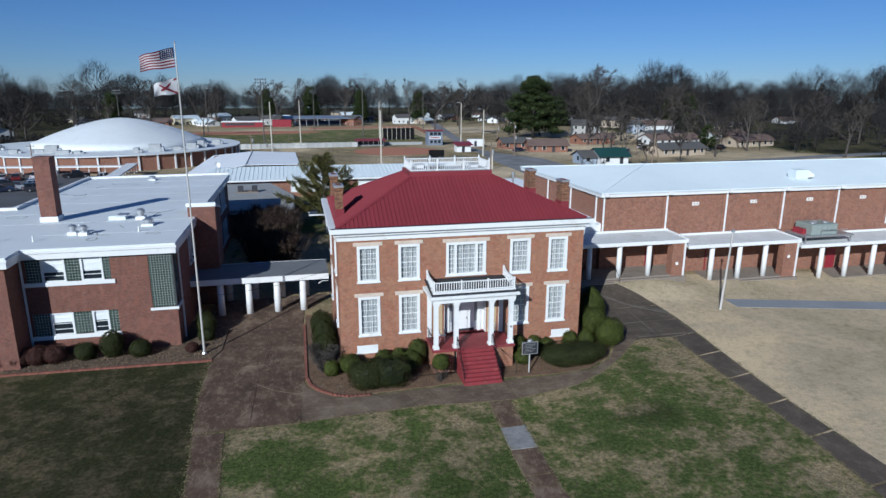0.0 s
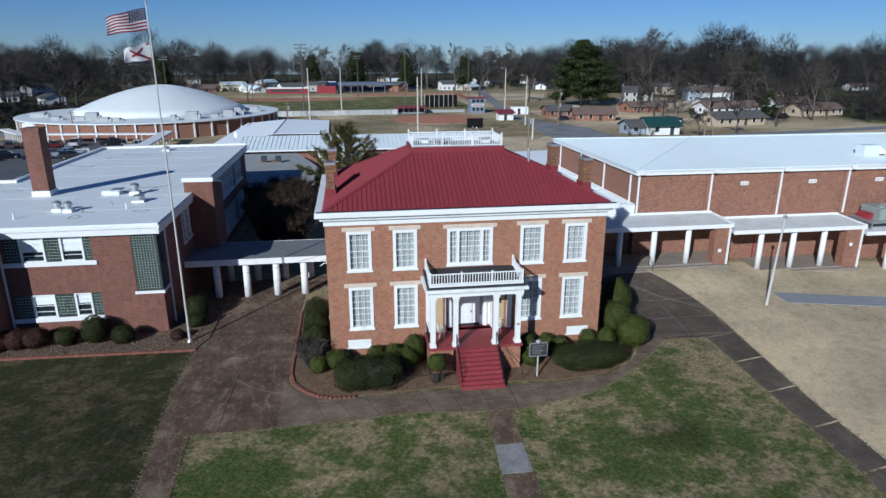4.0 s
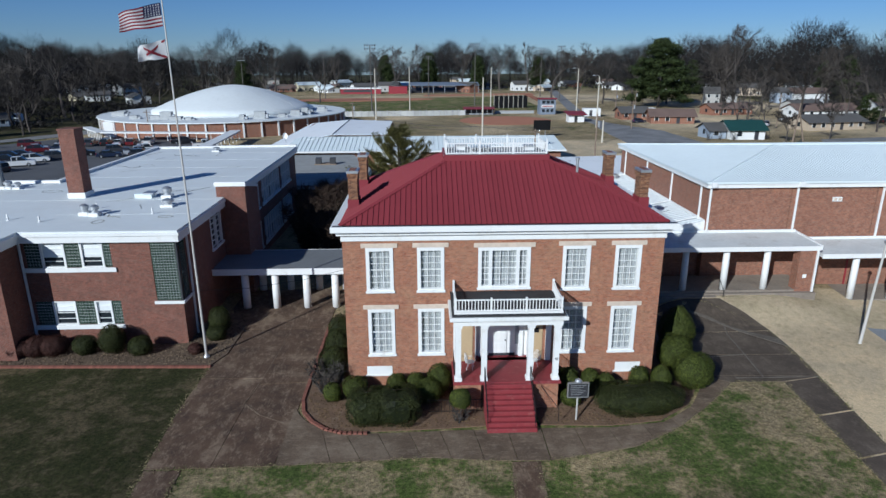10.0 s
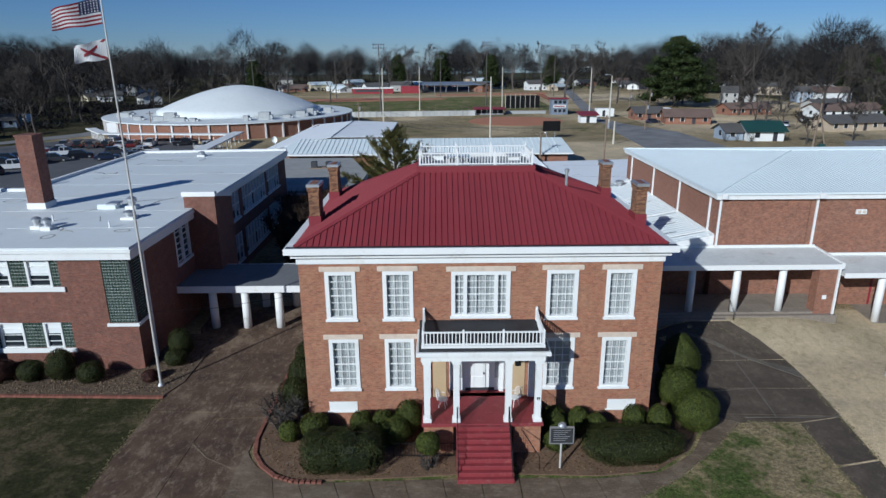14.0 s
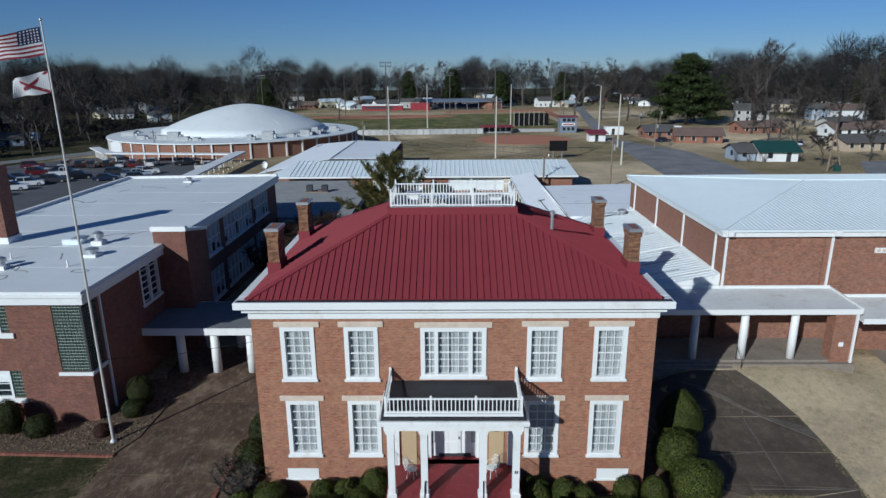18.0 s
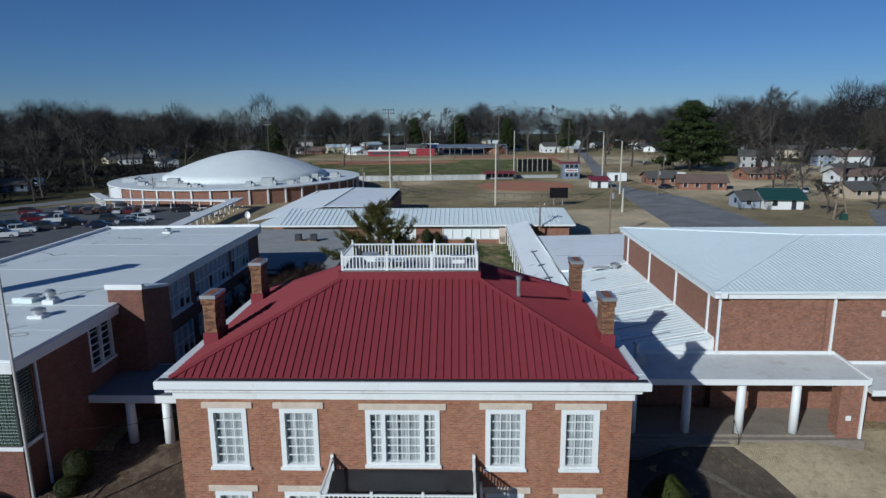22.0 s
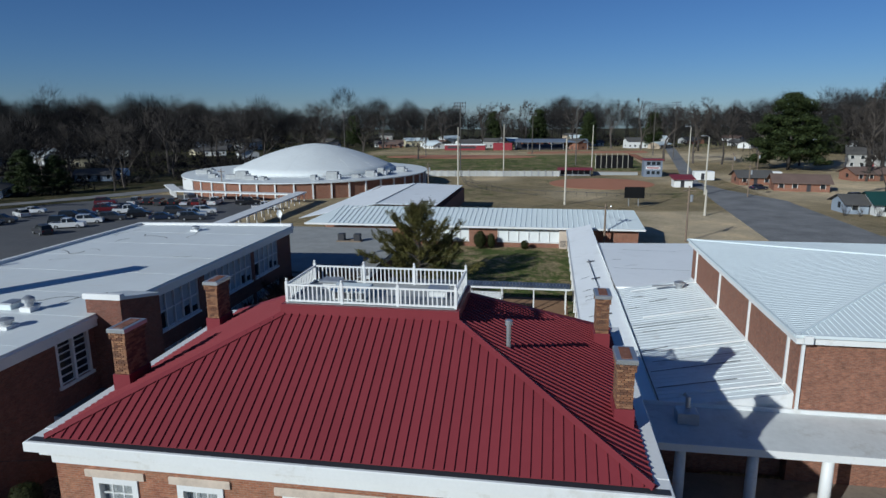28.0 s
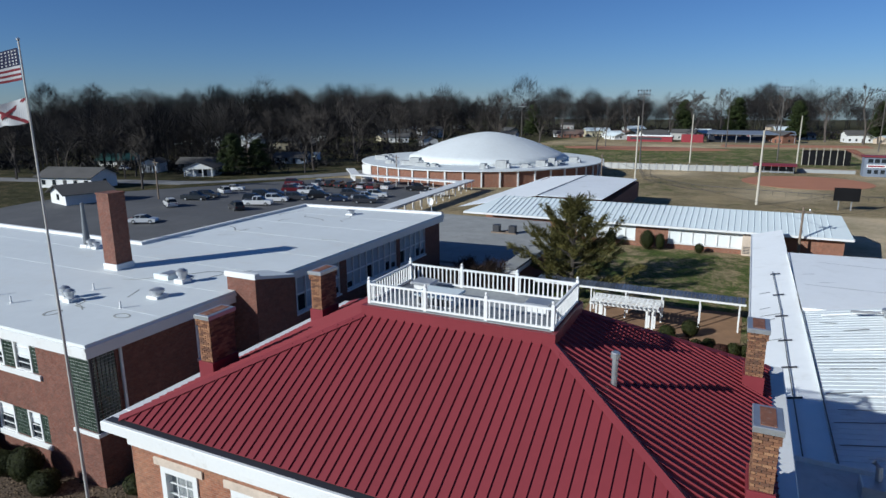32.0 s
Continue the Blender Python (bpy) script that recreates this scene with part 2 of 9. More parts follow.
RED_METAL = plain("red_metal", (0.2, 0.034, 0.042), 0.5, 0.0, vary=0.09, big=0.25, small=3.0, relief=0.04, per=0.04)
RED_PAINT = plain("red_floor_paint", (0.22, 0.03, 0.035), 0.6, vary=0.18, big=1.2, small=8, dirt=(0.3, 0.12, 0.1))
MEMBRANE = plain("white_membrane", (0.69, 0.715, 0.705), 0.6, vary=0.07, big=0.12, small=1.1, relief=0.1, dirt=(0.62, 0.61, 0.57))
RED_METAL.node_tree.nodes["Principled BSDF"].inputs["Specular IOR Level"].default_value = 0.2
PALE_METAL = plain("pale_metal", (0.67, 0.73, 0.735), 0.65, 0.0, vary=0.06, big=0.1, small=2.0, relief=0.05)
PALE_METAL.node_tree.nodes["Principled BSDF"].inputs["Specular IOR Level"].default_value = 0.2
WHITE_COAT = plain("fresh_white_coating", (0.88, 0.89, 0.88), 0.6, vary=0.05, big=0.15, small=1.5, relief=0.08, dirt=(0.72, 0.72, 0.69))
GREY_ROOF = plain("grey_roof_felt", (0.16, 0.165, 0.168), 0.9, vary=0.18, big=0.3, small=4.0, dirt=(0.16, 0.15, 0.14))
PALE_ROOF = plain("pale_roof_felt", (0.6, 0.61, 0.59), 0.85, vary=0.14, big=0.4, small=3.0, dirt=(0.42, 0.4, 0.36))
GRAVEL_ROOF = plain("gravelled_roof", (0.3, 0.3, 0.285), 0.95, vary=0.2, big=0.5, small=7.0, relief=0.3, dirt=(0.2, 0.19, 0.175))
BLACK_ROOF = plain("black_deck_felt", (0.025, 0.025, 0.027), 0.75, vary=0.4, big=1.0)
CONCRETE = plain("worn_concrete", (0.235, 0.195, 0.155), 0.9, vary=0.24, big=0.6, small=5.0, relief=0.3, dirt=(0.13, 0.09, 0.07))


def pavement(name, dark, mid, pale, grow=(1.0, 1.0, 1.0), per=0.08):
    """Old paving: blotches, pale scuffs drawn out along one way, and grit."""
    m, t, p, ns, lk = nodes_of(name)
    g = ns.new("ShaderNodeNewGeometry")
    sc = ns.new("ShaderNodeVectorMath")
    sc.operation = 'MULTIPLY'
    sc.inputs[1].default_value = grow
    lk.new(g.outputs["Position"], sc.inputs[0])
    a = noise_at(t, 0.4, 6, 0.66)
    b = noise_at(t, 2.4, 10, 0.76, sc.outputs[0])
    c = noise_at(t, 12.0, 4, 0.8)
    col = ramp(t, a, [(0.32, dark), (0.52, mid), (0.85, pale)])
    col = mixed(t, ramp(t, b, [(0.5, (0, 0, 0)), (0.68, (0.6, 0.6, 0.6))]), col, pale)
    col = mixed(t, 1.0, col, ramp(t, c, [(0.3, (0.72, 0.72, 0.72)), (0.7, (1.22, 1.22, 1.22))]), 'MULTIPLY')
    o = ns.new("ShaderNodeObjectInfo")
    h = ns.new("ShaderNodeHueSaturation")
    mr = ns.new("ShaderNodeMapRange")
    mr.inputs[3].default_value, mr.inputs[4].default_value = 1 - per, 1 + per
    lk.new(o.outputs["Random"], mr.inputs[0])
    lk.new(mr.outputs[0], h.inputs["Value"])
    lk.new(col, h.inputs["Color"])
    lk.new(h.outputs[0], p.inputs["Base Color"])
    p.inputs["Roughness"].default_value = 0.92
    bump(t, c, p, 0.35, 0.02)
    return m


LOT_ASPHALT = plain("dark_lot_asphalt", (0.085, 0.085, 0.088), 0.9, vary=0.28, big=0.12, small=3.0, relief=0.25, dirt=(0.12, 0.115, 0.11))
BROWN_CONC = pavement("stained_concrete", (0.046, 0.026, 0.016), (0.094, 0.055, 0.032), (0.33, 0.25, 0.17), (1.5, 0.7, 1.0))
WALK_CONC = pavement("brown_walk_concrete", (0.075, 0.05, 0.031), (0.135, 0.094, 0.06), (0.28, 0.22, 0.155), (0.7, 1.6, 1.0))
DARK_PAVE = pavement("dark_pavement", (0.06, 0.044, 0.031), (0.088, 0.066, 0.047), (0.18, 0.14, 0.1), (1.0, 0.7, 1.0))
WORN_PAVE = pavement("worn_patch", (0.085, 0.07, 0.054), (0.125, 0.106, 0.084), (0.2, 0.175, 0.14))
PALE_SLAB = plain("grey_slab", (0.25, 0.245, 0.235), 0.9, vary=0.3, big=1.2, small=7.0, relief=0.3, dirt=(0.13, 0.1, 0.08))
ASPHALT = plain("asphalt", (0.2, 0.196, 0.19), 0.9, vary=0.42, big=0.2, small=3.0, relief=0.25, dirt=(0.17, 0.16, 0.15))
BLACK_IRON = plain("black_iron", (0.02, 0.02, 0.022), 0.5, 0.6, relief=0)
DEEP_BLACK = plain("black_screen", (0.011, 0.011, 0.012), 0.7, relief=0.02)
DEEP_BLACK.node_tree.nodes["Principled BSDF"].inputs["Specular IOR Level"].default_value = 0.05
DARK_PANEL = plain("dark_panel", (0.035, 0.035, 0.04), 0.5, relief=0.05)
STEEL = plain("galvanised_steel", (0.5, 0.51, 0.52), 0.42, 0.75, vary=0.15, big=2.0)
POLE_METAL = plain("pole_metal", (0.52, 0.5, 0.46), 0.5, 0.2, vary=0.1)
WOOD_POLE = plain("weathered_pole_wood", (0.2, 0.15, 0.11), 0.9, vary=0.25, big=1.0)
RUST = plain("rusty_metal", (0.2, 0.08, 0.045), 0.8, vary=0.4, big=2.5, small=10, dirt=(0.45, 0.44, 0.42))
CONC_POLE = plain("pale_concrete_pole", (0.5, 0.46, 0.38), 0.8, vary=0.1)
DOOR_TAN = plain("tan_door", (0.46, 0.34, 0.2), 0.5, vary=0.1)
RED_DOOR = plain("red_door_paint", (0.24, 0.02, 0.03), 0.5)
STRIP_GREY = plain("pale_blue_asphalt", (0.25, 0.26, 0.27), 0.9, vary=0.15, big=0.4, small=5.0, relief=0.2)
GLASS = glassy("window_glass")
CURTAIN = plain("lace_curtain", (0.37, 0.39, 0.39), 0.9, vary=0.25, big=3.0, small=14.0, relief=0.3)
ROOM_SHADE = plain("room_shade_sheet", (0.03, 0.03, 0.035), 0.9, relief=0)
SOIL = plain("mulch_bed", (0.14, 0.085, 0.05), 1.0, vary=0.4, big=1.2, small=12.0, relief=0.8, dirt=(0.24, 0.19, 0.14))
GRAVEL = plain("pale_gravel", (0.1, 0.068, 0.044), 1.0, vary=0.45, big=2.0, small=16.0, relief=0.9)
BRICK_EDGE = plain("edging_brick", (0.2, 0.075, 0.05), 0.9, vary=0.25, big=3.0, per=0.2)
BARE_DIRT = plain("infield_clay", (0.4, 0.165, 0.088), 1.0, vary=0.12, big=0.1, small=2.0)


def glass_block():
    m, t, p, ns, lk = nodes_of("green_glass_block")
    a = noise_at(t, 5.0, 3)
    lk.new(ramp(t, a, [(0.3, (0.02, 0.035, 0.025)), (0.7, (0.08, 0.11, 0.085))]), p.inputs["Base Color"])
    p.inputs["Roughness"].default_value = 0.15
    return m


GLASS_BLOCK = glass_block()


def leafy(name, c, c2, rough=0.65):
    """Foliage, varied from clump to clump."""
    m, t, p, ns, lk = nodes_of(name)
    g = ns.new("ShaderNodeNewGeometry")
    col = ramp(t, g.outputs["Random Per Island"], [(0.0, c), (1.0, c2)])
    a = noise_at(t, 0.9, 4)
    col = mixed(t, 1.0, col, ramp(t, a, [(0.3, (0.7, 0.7, 0.7)), (0.7, (1.2, 1.2, 1.15))]), 'MULTIPLY')
    lk.new(col, p.inputs["Base Color"])
    p.inputs["Roughness"].default_value = rough
    p.inputs["Specular IOR Level"].default_value = 0.2
    return m


BOXWOOD = leafy("hedge_leaves", (0.012, 0.019, 0.004), (0.095, 0.112, 0.02))
DARK_HEDGE = leafy("dark_hedge_leaves", (0.008, 0.012, 0.003), (0.05, 0.056, 0.014))
RED_SHRUB = leafy("reddish_shrub_leaves", (0.03, 0.013, 0.01), (0.075, 0.03, 0.023))
NEEDLES = leafy("conifer_needles", (0.035, 0.04, 0.011), (0.185, 0.16, 0.05))
PINE = leafy("pine_needles", (0.012, 0.021, 0.007), (0.05, 0.066, 0.019))
BARK = plain("grey_bark", (0.07, 0.058, 0.049), 0.95, vary=0.35, big=1.0, relief=0, per=0.45)
TWIGS = leafy("bare_twigs", (0.028, 0.024, 0.022), (0.088, 0.076, 0.068), 0.95)
THICKET = leafy("brown_brush_twigs", (0.022, 0.015, 0.011), (0.08, 0.052, 0.038), 0.95)
WOODS = leafy("far_bare_woods", (0.012, 0.011, 0.0108), (0.042, 0.038, 0.037), 0.95)


# ---- ground ----
def ground_z(x, y):
    """Plan height of the ground, set to fit the camera's view: flat before the house, a little higher behind it, rising
    slowly to the far woods.
    """
    berm = 1.0 * step01(7.5, 12, y) * step01(12, 15, x) * (1 - 0.6 * step01(22, 27, x)) * (1 - step01(28, 44, x)) * (1 - step01(40, 44, y))
    return berm + 1.8 * step01(44, 74, y) + 0.014 * max(0.0, min(y, 900) - 140) + 0.004 * max(0.0, abs(x) - 120)


def math_node(t, how, a, b, c=None):
    n = t.nodes.new("ShaderNodeMath")
    n.operation = how
    for sock, v in zip(n.inputs, (a, b, c)):
        if v is None:
            continue
        if hasattr(v, "is_output"):
            t.links.new(v, sock)
        else:
            sock.default_value = v
    return n.outputs[0]


def span(t, fac, lo, hi):
    n = t.nodes.new("ShaderNodeMapRange")
    n.inputs[1].default_value, n.inputs[2].default_value = lo, hi
    t.links.new(fac, n.inputs[0])
    return n.outputs[0]


def grass():
    """Dormant lawn: straw, with living green in patches from metres down to tufts."""
    m, t, p, ns, lk = nodes_of("winter_grass")
    at = ns.new("ShaderNodeAttribute")
    at.attribute_name = "green"
    g = at.outputs["Fac"]
    a = noise_at(t, 0.22, 4, 0.6)
    b = noise_at(t, 1.6, 5, 0.7)
    c = noise_at(t, 9.0, 4, 0.75)
    e = noise_at(t, 34.0, 2, 0.7)
    d = noise_at(t, 0.62, 6, 0.72)
    mix3 = math_node(t, 'MULTIPLY_ADD', d, 1.1, math_node(t, 'MULTIPLY_ADD', e, 0.5, math_node(t, 'MULTIPLY_ADD', b, 0.8, math_node(t, 'MULTIPLY_ADD', c, 1.0, a))))
    mask = span(t, math_node(t, 'MULTIPLY_ADD', math_node(t, 'MINIMUM', g, 0.44), 0.6, mix3), 2.3, 2.5)
    fine = math_node(t, 'MULTIPLY_ADD', e, 0.5, math_node(t, 'MULTIPLY', c, 0.6))
    tan = ramp(t, fine, [(0.36, (0.09, 0.068, 0.036)), (0.55, (0.3, 0.235, 0.135)), (0.74, (0.6, 0.49, 0.31))])
    tan = mixed(t, math_node(t, 'MULTIPLY', span(t, b, 0.5, 0.72), 0.55), tan, (0.15, 0.105, 0.06))
    sand = ramp(t, fine, [(0.36, (0.46, 0.355, 0.22)), (0.74, (0.72, 0.59, 0.4))])
    sand = mixed(t, math_node(t, 'MULTIPLY', span(t, b, 0.48, 0.75), 0.6), sand, (0.25, 0.19, 0.115))
    tan = mixed(t, span(t, g, -0.2, -0.5), tan, sand)
    # Darker straw and green past 0.53 paint shade into the west lawn.
    shade_straw = ramp(t, fine, [(0.36, (0.03, 0.025, 0.014)), (0.6, (0.095, 0.077, 0.045)), (0.76, (0.25, 0.2, 0.12))])
    tan = mixed(t, math_node(t, 'MULTIPLY', span(t, g, 0.53, 0.6), 0.85), tan, shade_straw)
    gre = ramp(t, fine, [(0.36, (0.018, 0.029, 0.008)), (0.55, (0.074, 0.104, 0.027)), (0.74, (0.18, 0.21, 0.062))])
    shade_green = ramp(t, fine, [(0.36, (0.012, 0.014, 0.006)), (0.55, (0.036, 0.039, 0.015)), (0.74, (0.09, 0.088, 0.038))])
    gre = mixed(t, span(t, g, 0.53, 0.6), gre, shade_green)
    tuft = ramp(t, noise_at(t, 4.2, 5, 0.72), [(0.34, (0.5, 0.52, 0.5)), (0.5, (1.0, 1.0, 1.0)), (0.68, (1.55, 1.5, 1.4))])
    wide = ramp(t, noise_at(t, 0.07, 6, 0.68), [(0.34, (0.72, 0.74, 0.7)), (0.5, (1.0, 1.0, 1.0)), (0.66, (1.32, 1.28, 1.2))])
    sward = mixed(t, 1.0, mixed(t, mask, tan, gre), wide, 'MULTIPLY')
    lk.new(mixed(t, math_node(t, 'MULTIPLY_ADD', span(t, g, -0.5, -0.2), 0.75, 0.2), sward, tuft, 'MULTIPLY'), p.inputs["Base Color"])
    p.inputs["Roughness"].default_value = 1.0
    p.inputs["Specular IOR Level"].default_value = 0.1
    bump(t, fine, p, 0.9, 0.1)
    return m


GRASS = grass()


def green_at(x, y):
    """How green the grass is: patches on the front lawn, the ball field and the courtyard; past 0.53 it selects the
    darkened tones.
    """
    g = -0.05 if y < 60 else -0.34 + 0.26 * math.sin(x / 17) * math.sin(y / 23)
    # Wooded and far-west ground takes the same darkened grass tones.
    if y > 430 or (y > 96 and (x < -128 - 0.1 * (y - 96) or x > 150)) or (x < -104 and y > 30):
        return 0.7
    if y < 6:
        # West of the driveway 0.62 picks the grass with shade in its colour.
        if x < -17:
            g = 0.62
        elif x < 17:
            g = 0.38 + 0.07 * step01(-8, -12, y) + 0.14 * math.exp(-((x - 9) ** 2 / 30 + (y + 10) ** 2 / 18)) + 0.05 * math.exp(-((x + 9) ** 2 / 60 + (y + 14) ** 2 / 30)) - 0.2 * step01(11.5, 13.5, x) * step01(-6, -2, y) - 0.2 * step01(10.5, 14.5, x) - 0.12 * step01(-3, -9, x) * step01(-14, -9, y)
        else:
            g = -0.55
    elif x > 16 and y < 16:
        g = -0.55
    elif -25 < x < 12 and 46 < y < 76:
        g = 0.4
    elif 232 < y < 340 and -95 < x < 45:
        g = 0.5
    elif 120 < y < 240 and -40 < x < 60:
        g = -0.12 + 0.3 * math.sin(x / 9) * math.sin(y / 14)
    elif 100 < x < 140 and 120 < y < 180:
        g = -0.4
    return g


def build_ground():
    xs = np.unique(np.round(np.concatenate([np.arange(-60, 70.1, 1.25), np.arange(-260, 260.1, 10), np.linspace(-2400, 2400, 33)]), 3))
    ys = np.unique(np.round(np.concatenate([np.arange(-45, 20.1, 1.25), np.arange(20, 360.1, 5), np.array([-400, -250, -150, -100, -70]), np.linspace(360, 3200, 18)]), 3))
    nx, ny = len(xs), len(ys)
    verts = [(float(x), float(y), ground_z(x, y)) for y in ys for x in xs]
    faces = [(j * nx + i, j * nx + i + 1, (j + 1) * nx + i + 1, (j + 1) * nx + i) for j in range(ny - 1) for i in range(nx - 1)]
    b = Build()
    b.v, b.f, b.smooth = verts, faces, True
    o = setting("ground", b, GRASS, "dormant tan winter lawn with green patches", "ground")
    a = o.data.attributes.new("green", 'FLOAT', 'POINT')
    a.data.foreach_set("value", [green_at(x, y) for x, y, z in verts])


build_ground()


def path_slabs(name, label, left, right, mat, lift, cuts, odd=None, category="pavement", gap=0.0012):
    """A paved way between two edges, in slabs with open joints."""
    e = thing(name, label, category, lay(left[0][0], left[0][1]), kind="structure", shift=STILL)

    def along(line, u):
        d = [0.0]
        for p, q in zip(line, line[1:]):
            d.append(d[-1] + math.hypot(q[0] - p[0], q[1] - p[1]))
        s = u * d[-1]
        for i in range(len(line) - 1):
            if s <= d[i + 1] or i == len(line) - 2:
                k = (s - d[i]) / (d[i + 1] - d[i])
                return (line[i][0] + k * (line[i + 1][0] - line[i][0]), line[i][1] + k * (line[i + 1][1] - line[i][1]))

    for i in range(len(cuts) - 1):
        u0, u1 = cuts[i] + gap, cuts[i + 1] - gap
        us = [u0 + (u1 - u0) * k / 3 for k in range(4)]
        poly = [along(left, u) for u in us] + [along(right, u) for u in reversed(us)]
        area = sum(p[0] * q[1] - q[0] * p[1] for p, q in zip(poly, poly[1:] + poly[:1]))
        if area < 0:
            poly.reverse()
        h = lift + 0.006 * ((i * 7) % 3)
        ln = math.hypot(along(left, u1)[0] - along(left, u0)[0], along(left, u1)[1] - along(left, u0)[1])
        n, m = max(3, min(12, int(ln / 0.7))), 6
        b, k = Build(), 7
        for i2 in range(n + 1):
            (xa, ya), (xb, yb) = along(left, u0 + (u1 - u0) * i2 / n), along(right, u0 + (u1 - u0) * i2 / n)
            for j in range(k):
                x, y = xa + (xb - xa) * j / m, ya + (yb - ya) * j / m
                b.v.append((x, y, ground_z(x, y) + h))
        b.f = [(a * k + j, a * k + j + 1, (a + 1) * k + j + 1, (a + 1) * k + j) if area > 0 else (a * k + j, (a + 1) * k + j, (a + 1) * k + j + 1, a * k + j + 1) for a in range(n) for j in range(m)]
        rim = [j for j in range(k)] + [a * k + m for a in range(1, n + 1)] + [n * k + j for j in range(m - 1, -1, -1)] + [a * k for a in range(n - 1, 0, -1)]
        low = len(b.v)
        b.v += [(b.v[a][0], b.v[a][1], b.v[a][2] - h - 0.05) for a in rim]
        b.f += [(rim[a], low + a, low + (a + 1) % len(rim), rim[(a + 1) % len(rim)]) for a in range(len(rim))]
        part("slab", laid(b), odd[1] if odd and i in odd[0] else mat, e)
    return e


def pierced(b, us, zs, solid, at):
    """A wall of one connected mesh over a grid of cells; at(u, depth 0 or 1, z) gives a point."""
    ids = {}

    def vid(i, d, k):
        key = (i, d, k)
        if key not in ids:
            ids[key] = len(b.v)
            b.v.append(at(us[i], d, zs[k]))
        return ids[key]
    ok = lambda i, k: 0 <= i < len(us) - 1 and 0 <= k < len(zs) - 1 and solid((us[i] + us[i + 1]) / 2, (zs[k] + zs[k + 1]) / 2)
    for i in range(len(us) - 1):
        for k in range(len(zs) - 1):
            if not ok(i, k):
                continue
            b.f.append((vid(i, 0, k), vid(i + 1, 0, k), vid(i + 1, 0, k + 1), vid(i, 0, k + 1)))
            b.f.append((vid(i, 1, k), vid(i, 1, k + 1), vid(i + 1, 1, k + 1), vid(i + 1, 1, k)))
            for di, dk, p, q in ((-1, 0, (i, k), (i, k + 1)), (1, 0, (i + 1, k + 1), (i + 1, k)), (0, -1, (i + 1, k), (i, k)), (0, 1, (i, k + 1), (i + 1, k + 1))):
                if not ok(i + di, k + dk):
                    b.f.append((vid(p[0], 0, p[1]), vid(q[0], 0, q[1]), vid(q[0], 1, q[1]), vid(p[0], 1, p[1])))
    return b


def wall_y(b, x0, x1, y, t, z0, z1, holes=()):
    """A wall along x with its face at y, t thick to the back, with openings (x0, x1, z0, z1)."""
    us = sorted({x0, x1, *[h[0] for h in holes], *[h[1] for h in holes]})
    zs = sorted({z0, z1, *[h[2] for h in holes], *[h[3] for h in holes]})
    return pierced(b, us, zs, lambda u, z: not any(h[0] < u < h[1] and h[2] < z < h[3] for h in holes), lambda u, d, z: (u, y + d * t, z))


def wall_x(b, y0, y1, x, t, z0, z1, holes=()):
    """A wall along y with a face at x, t thick in the direction of t's sign, with openings (y0, y1, z0, z1)."""
    us = sorted({y0, y1, *[h[0] for h in holes], *[h[1] for h in holes]})
    zs = sorted({z0, z1, *[h[2] for h in holes], *[h[3] for h in holes]})
    return pierced(b, us, zs, lambda u, z: not any(h[0] < u < h[1] and h[2] < z < h[3] for h in holes), lambda u, d, z: (x + d * t, u, z))


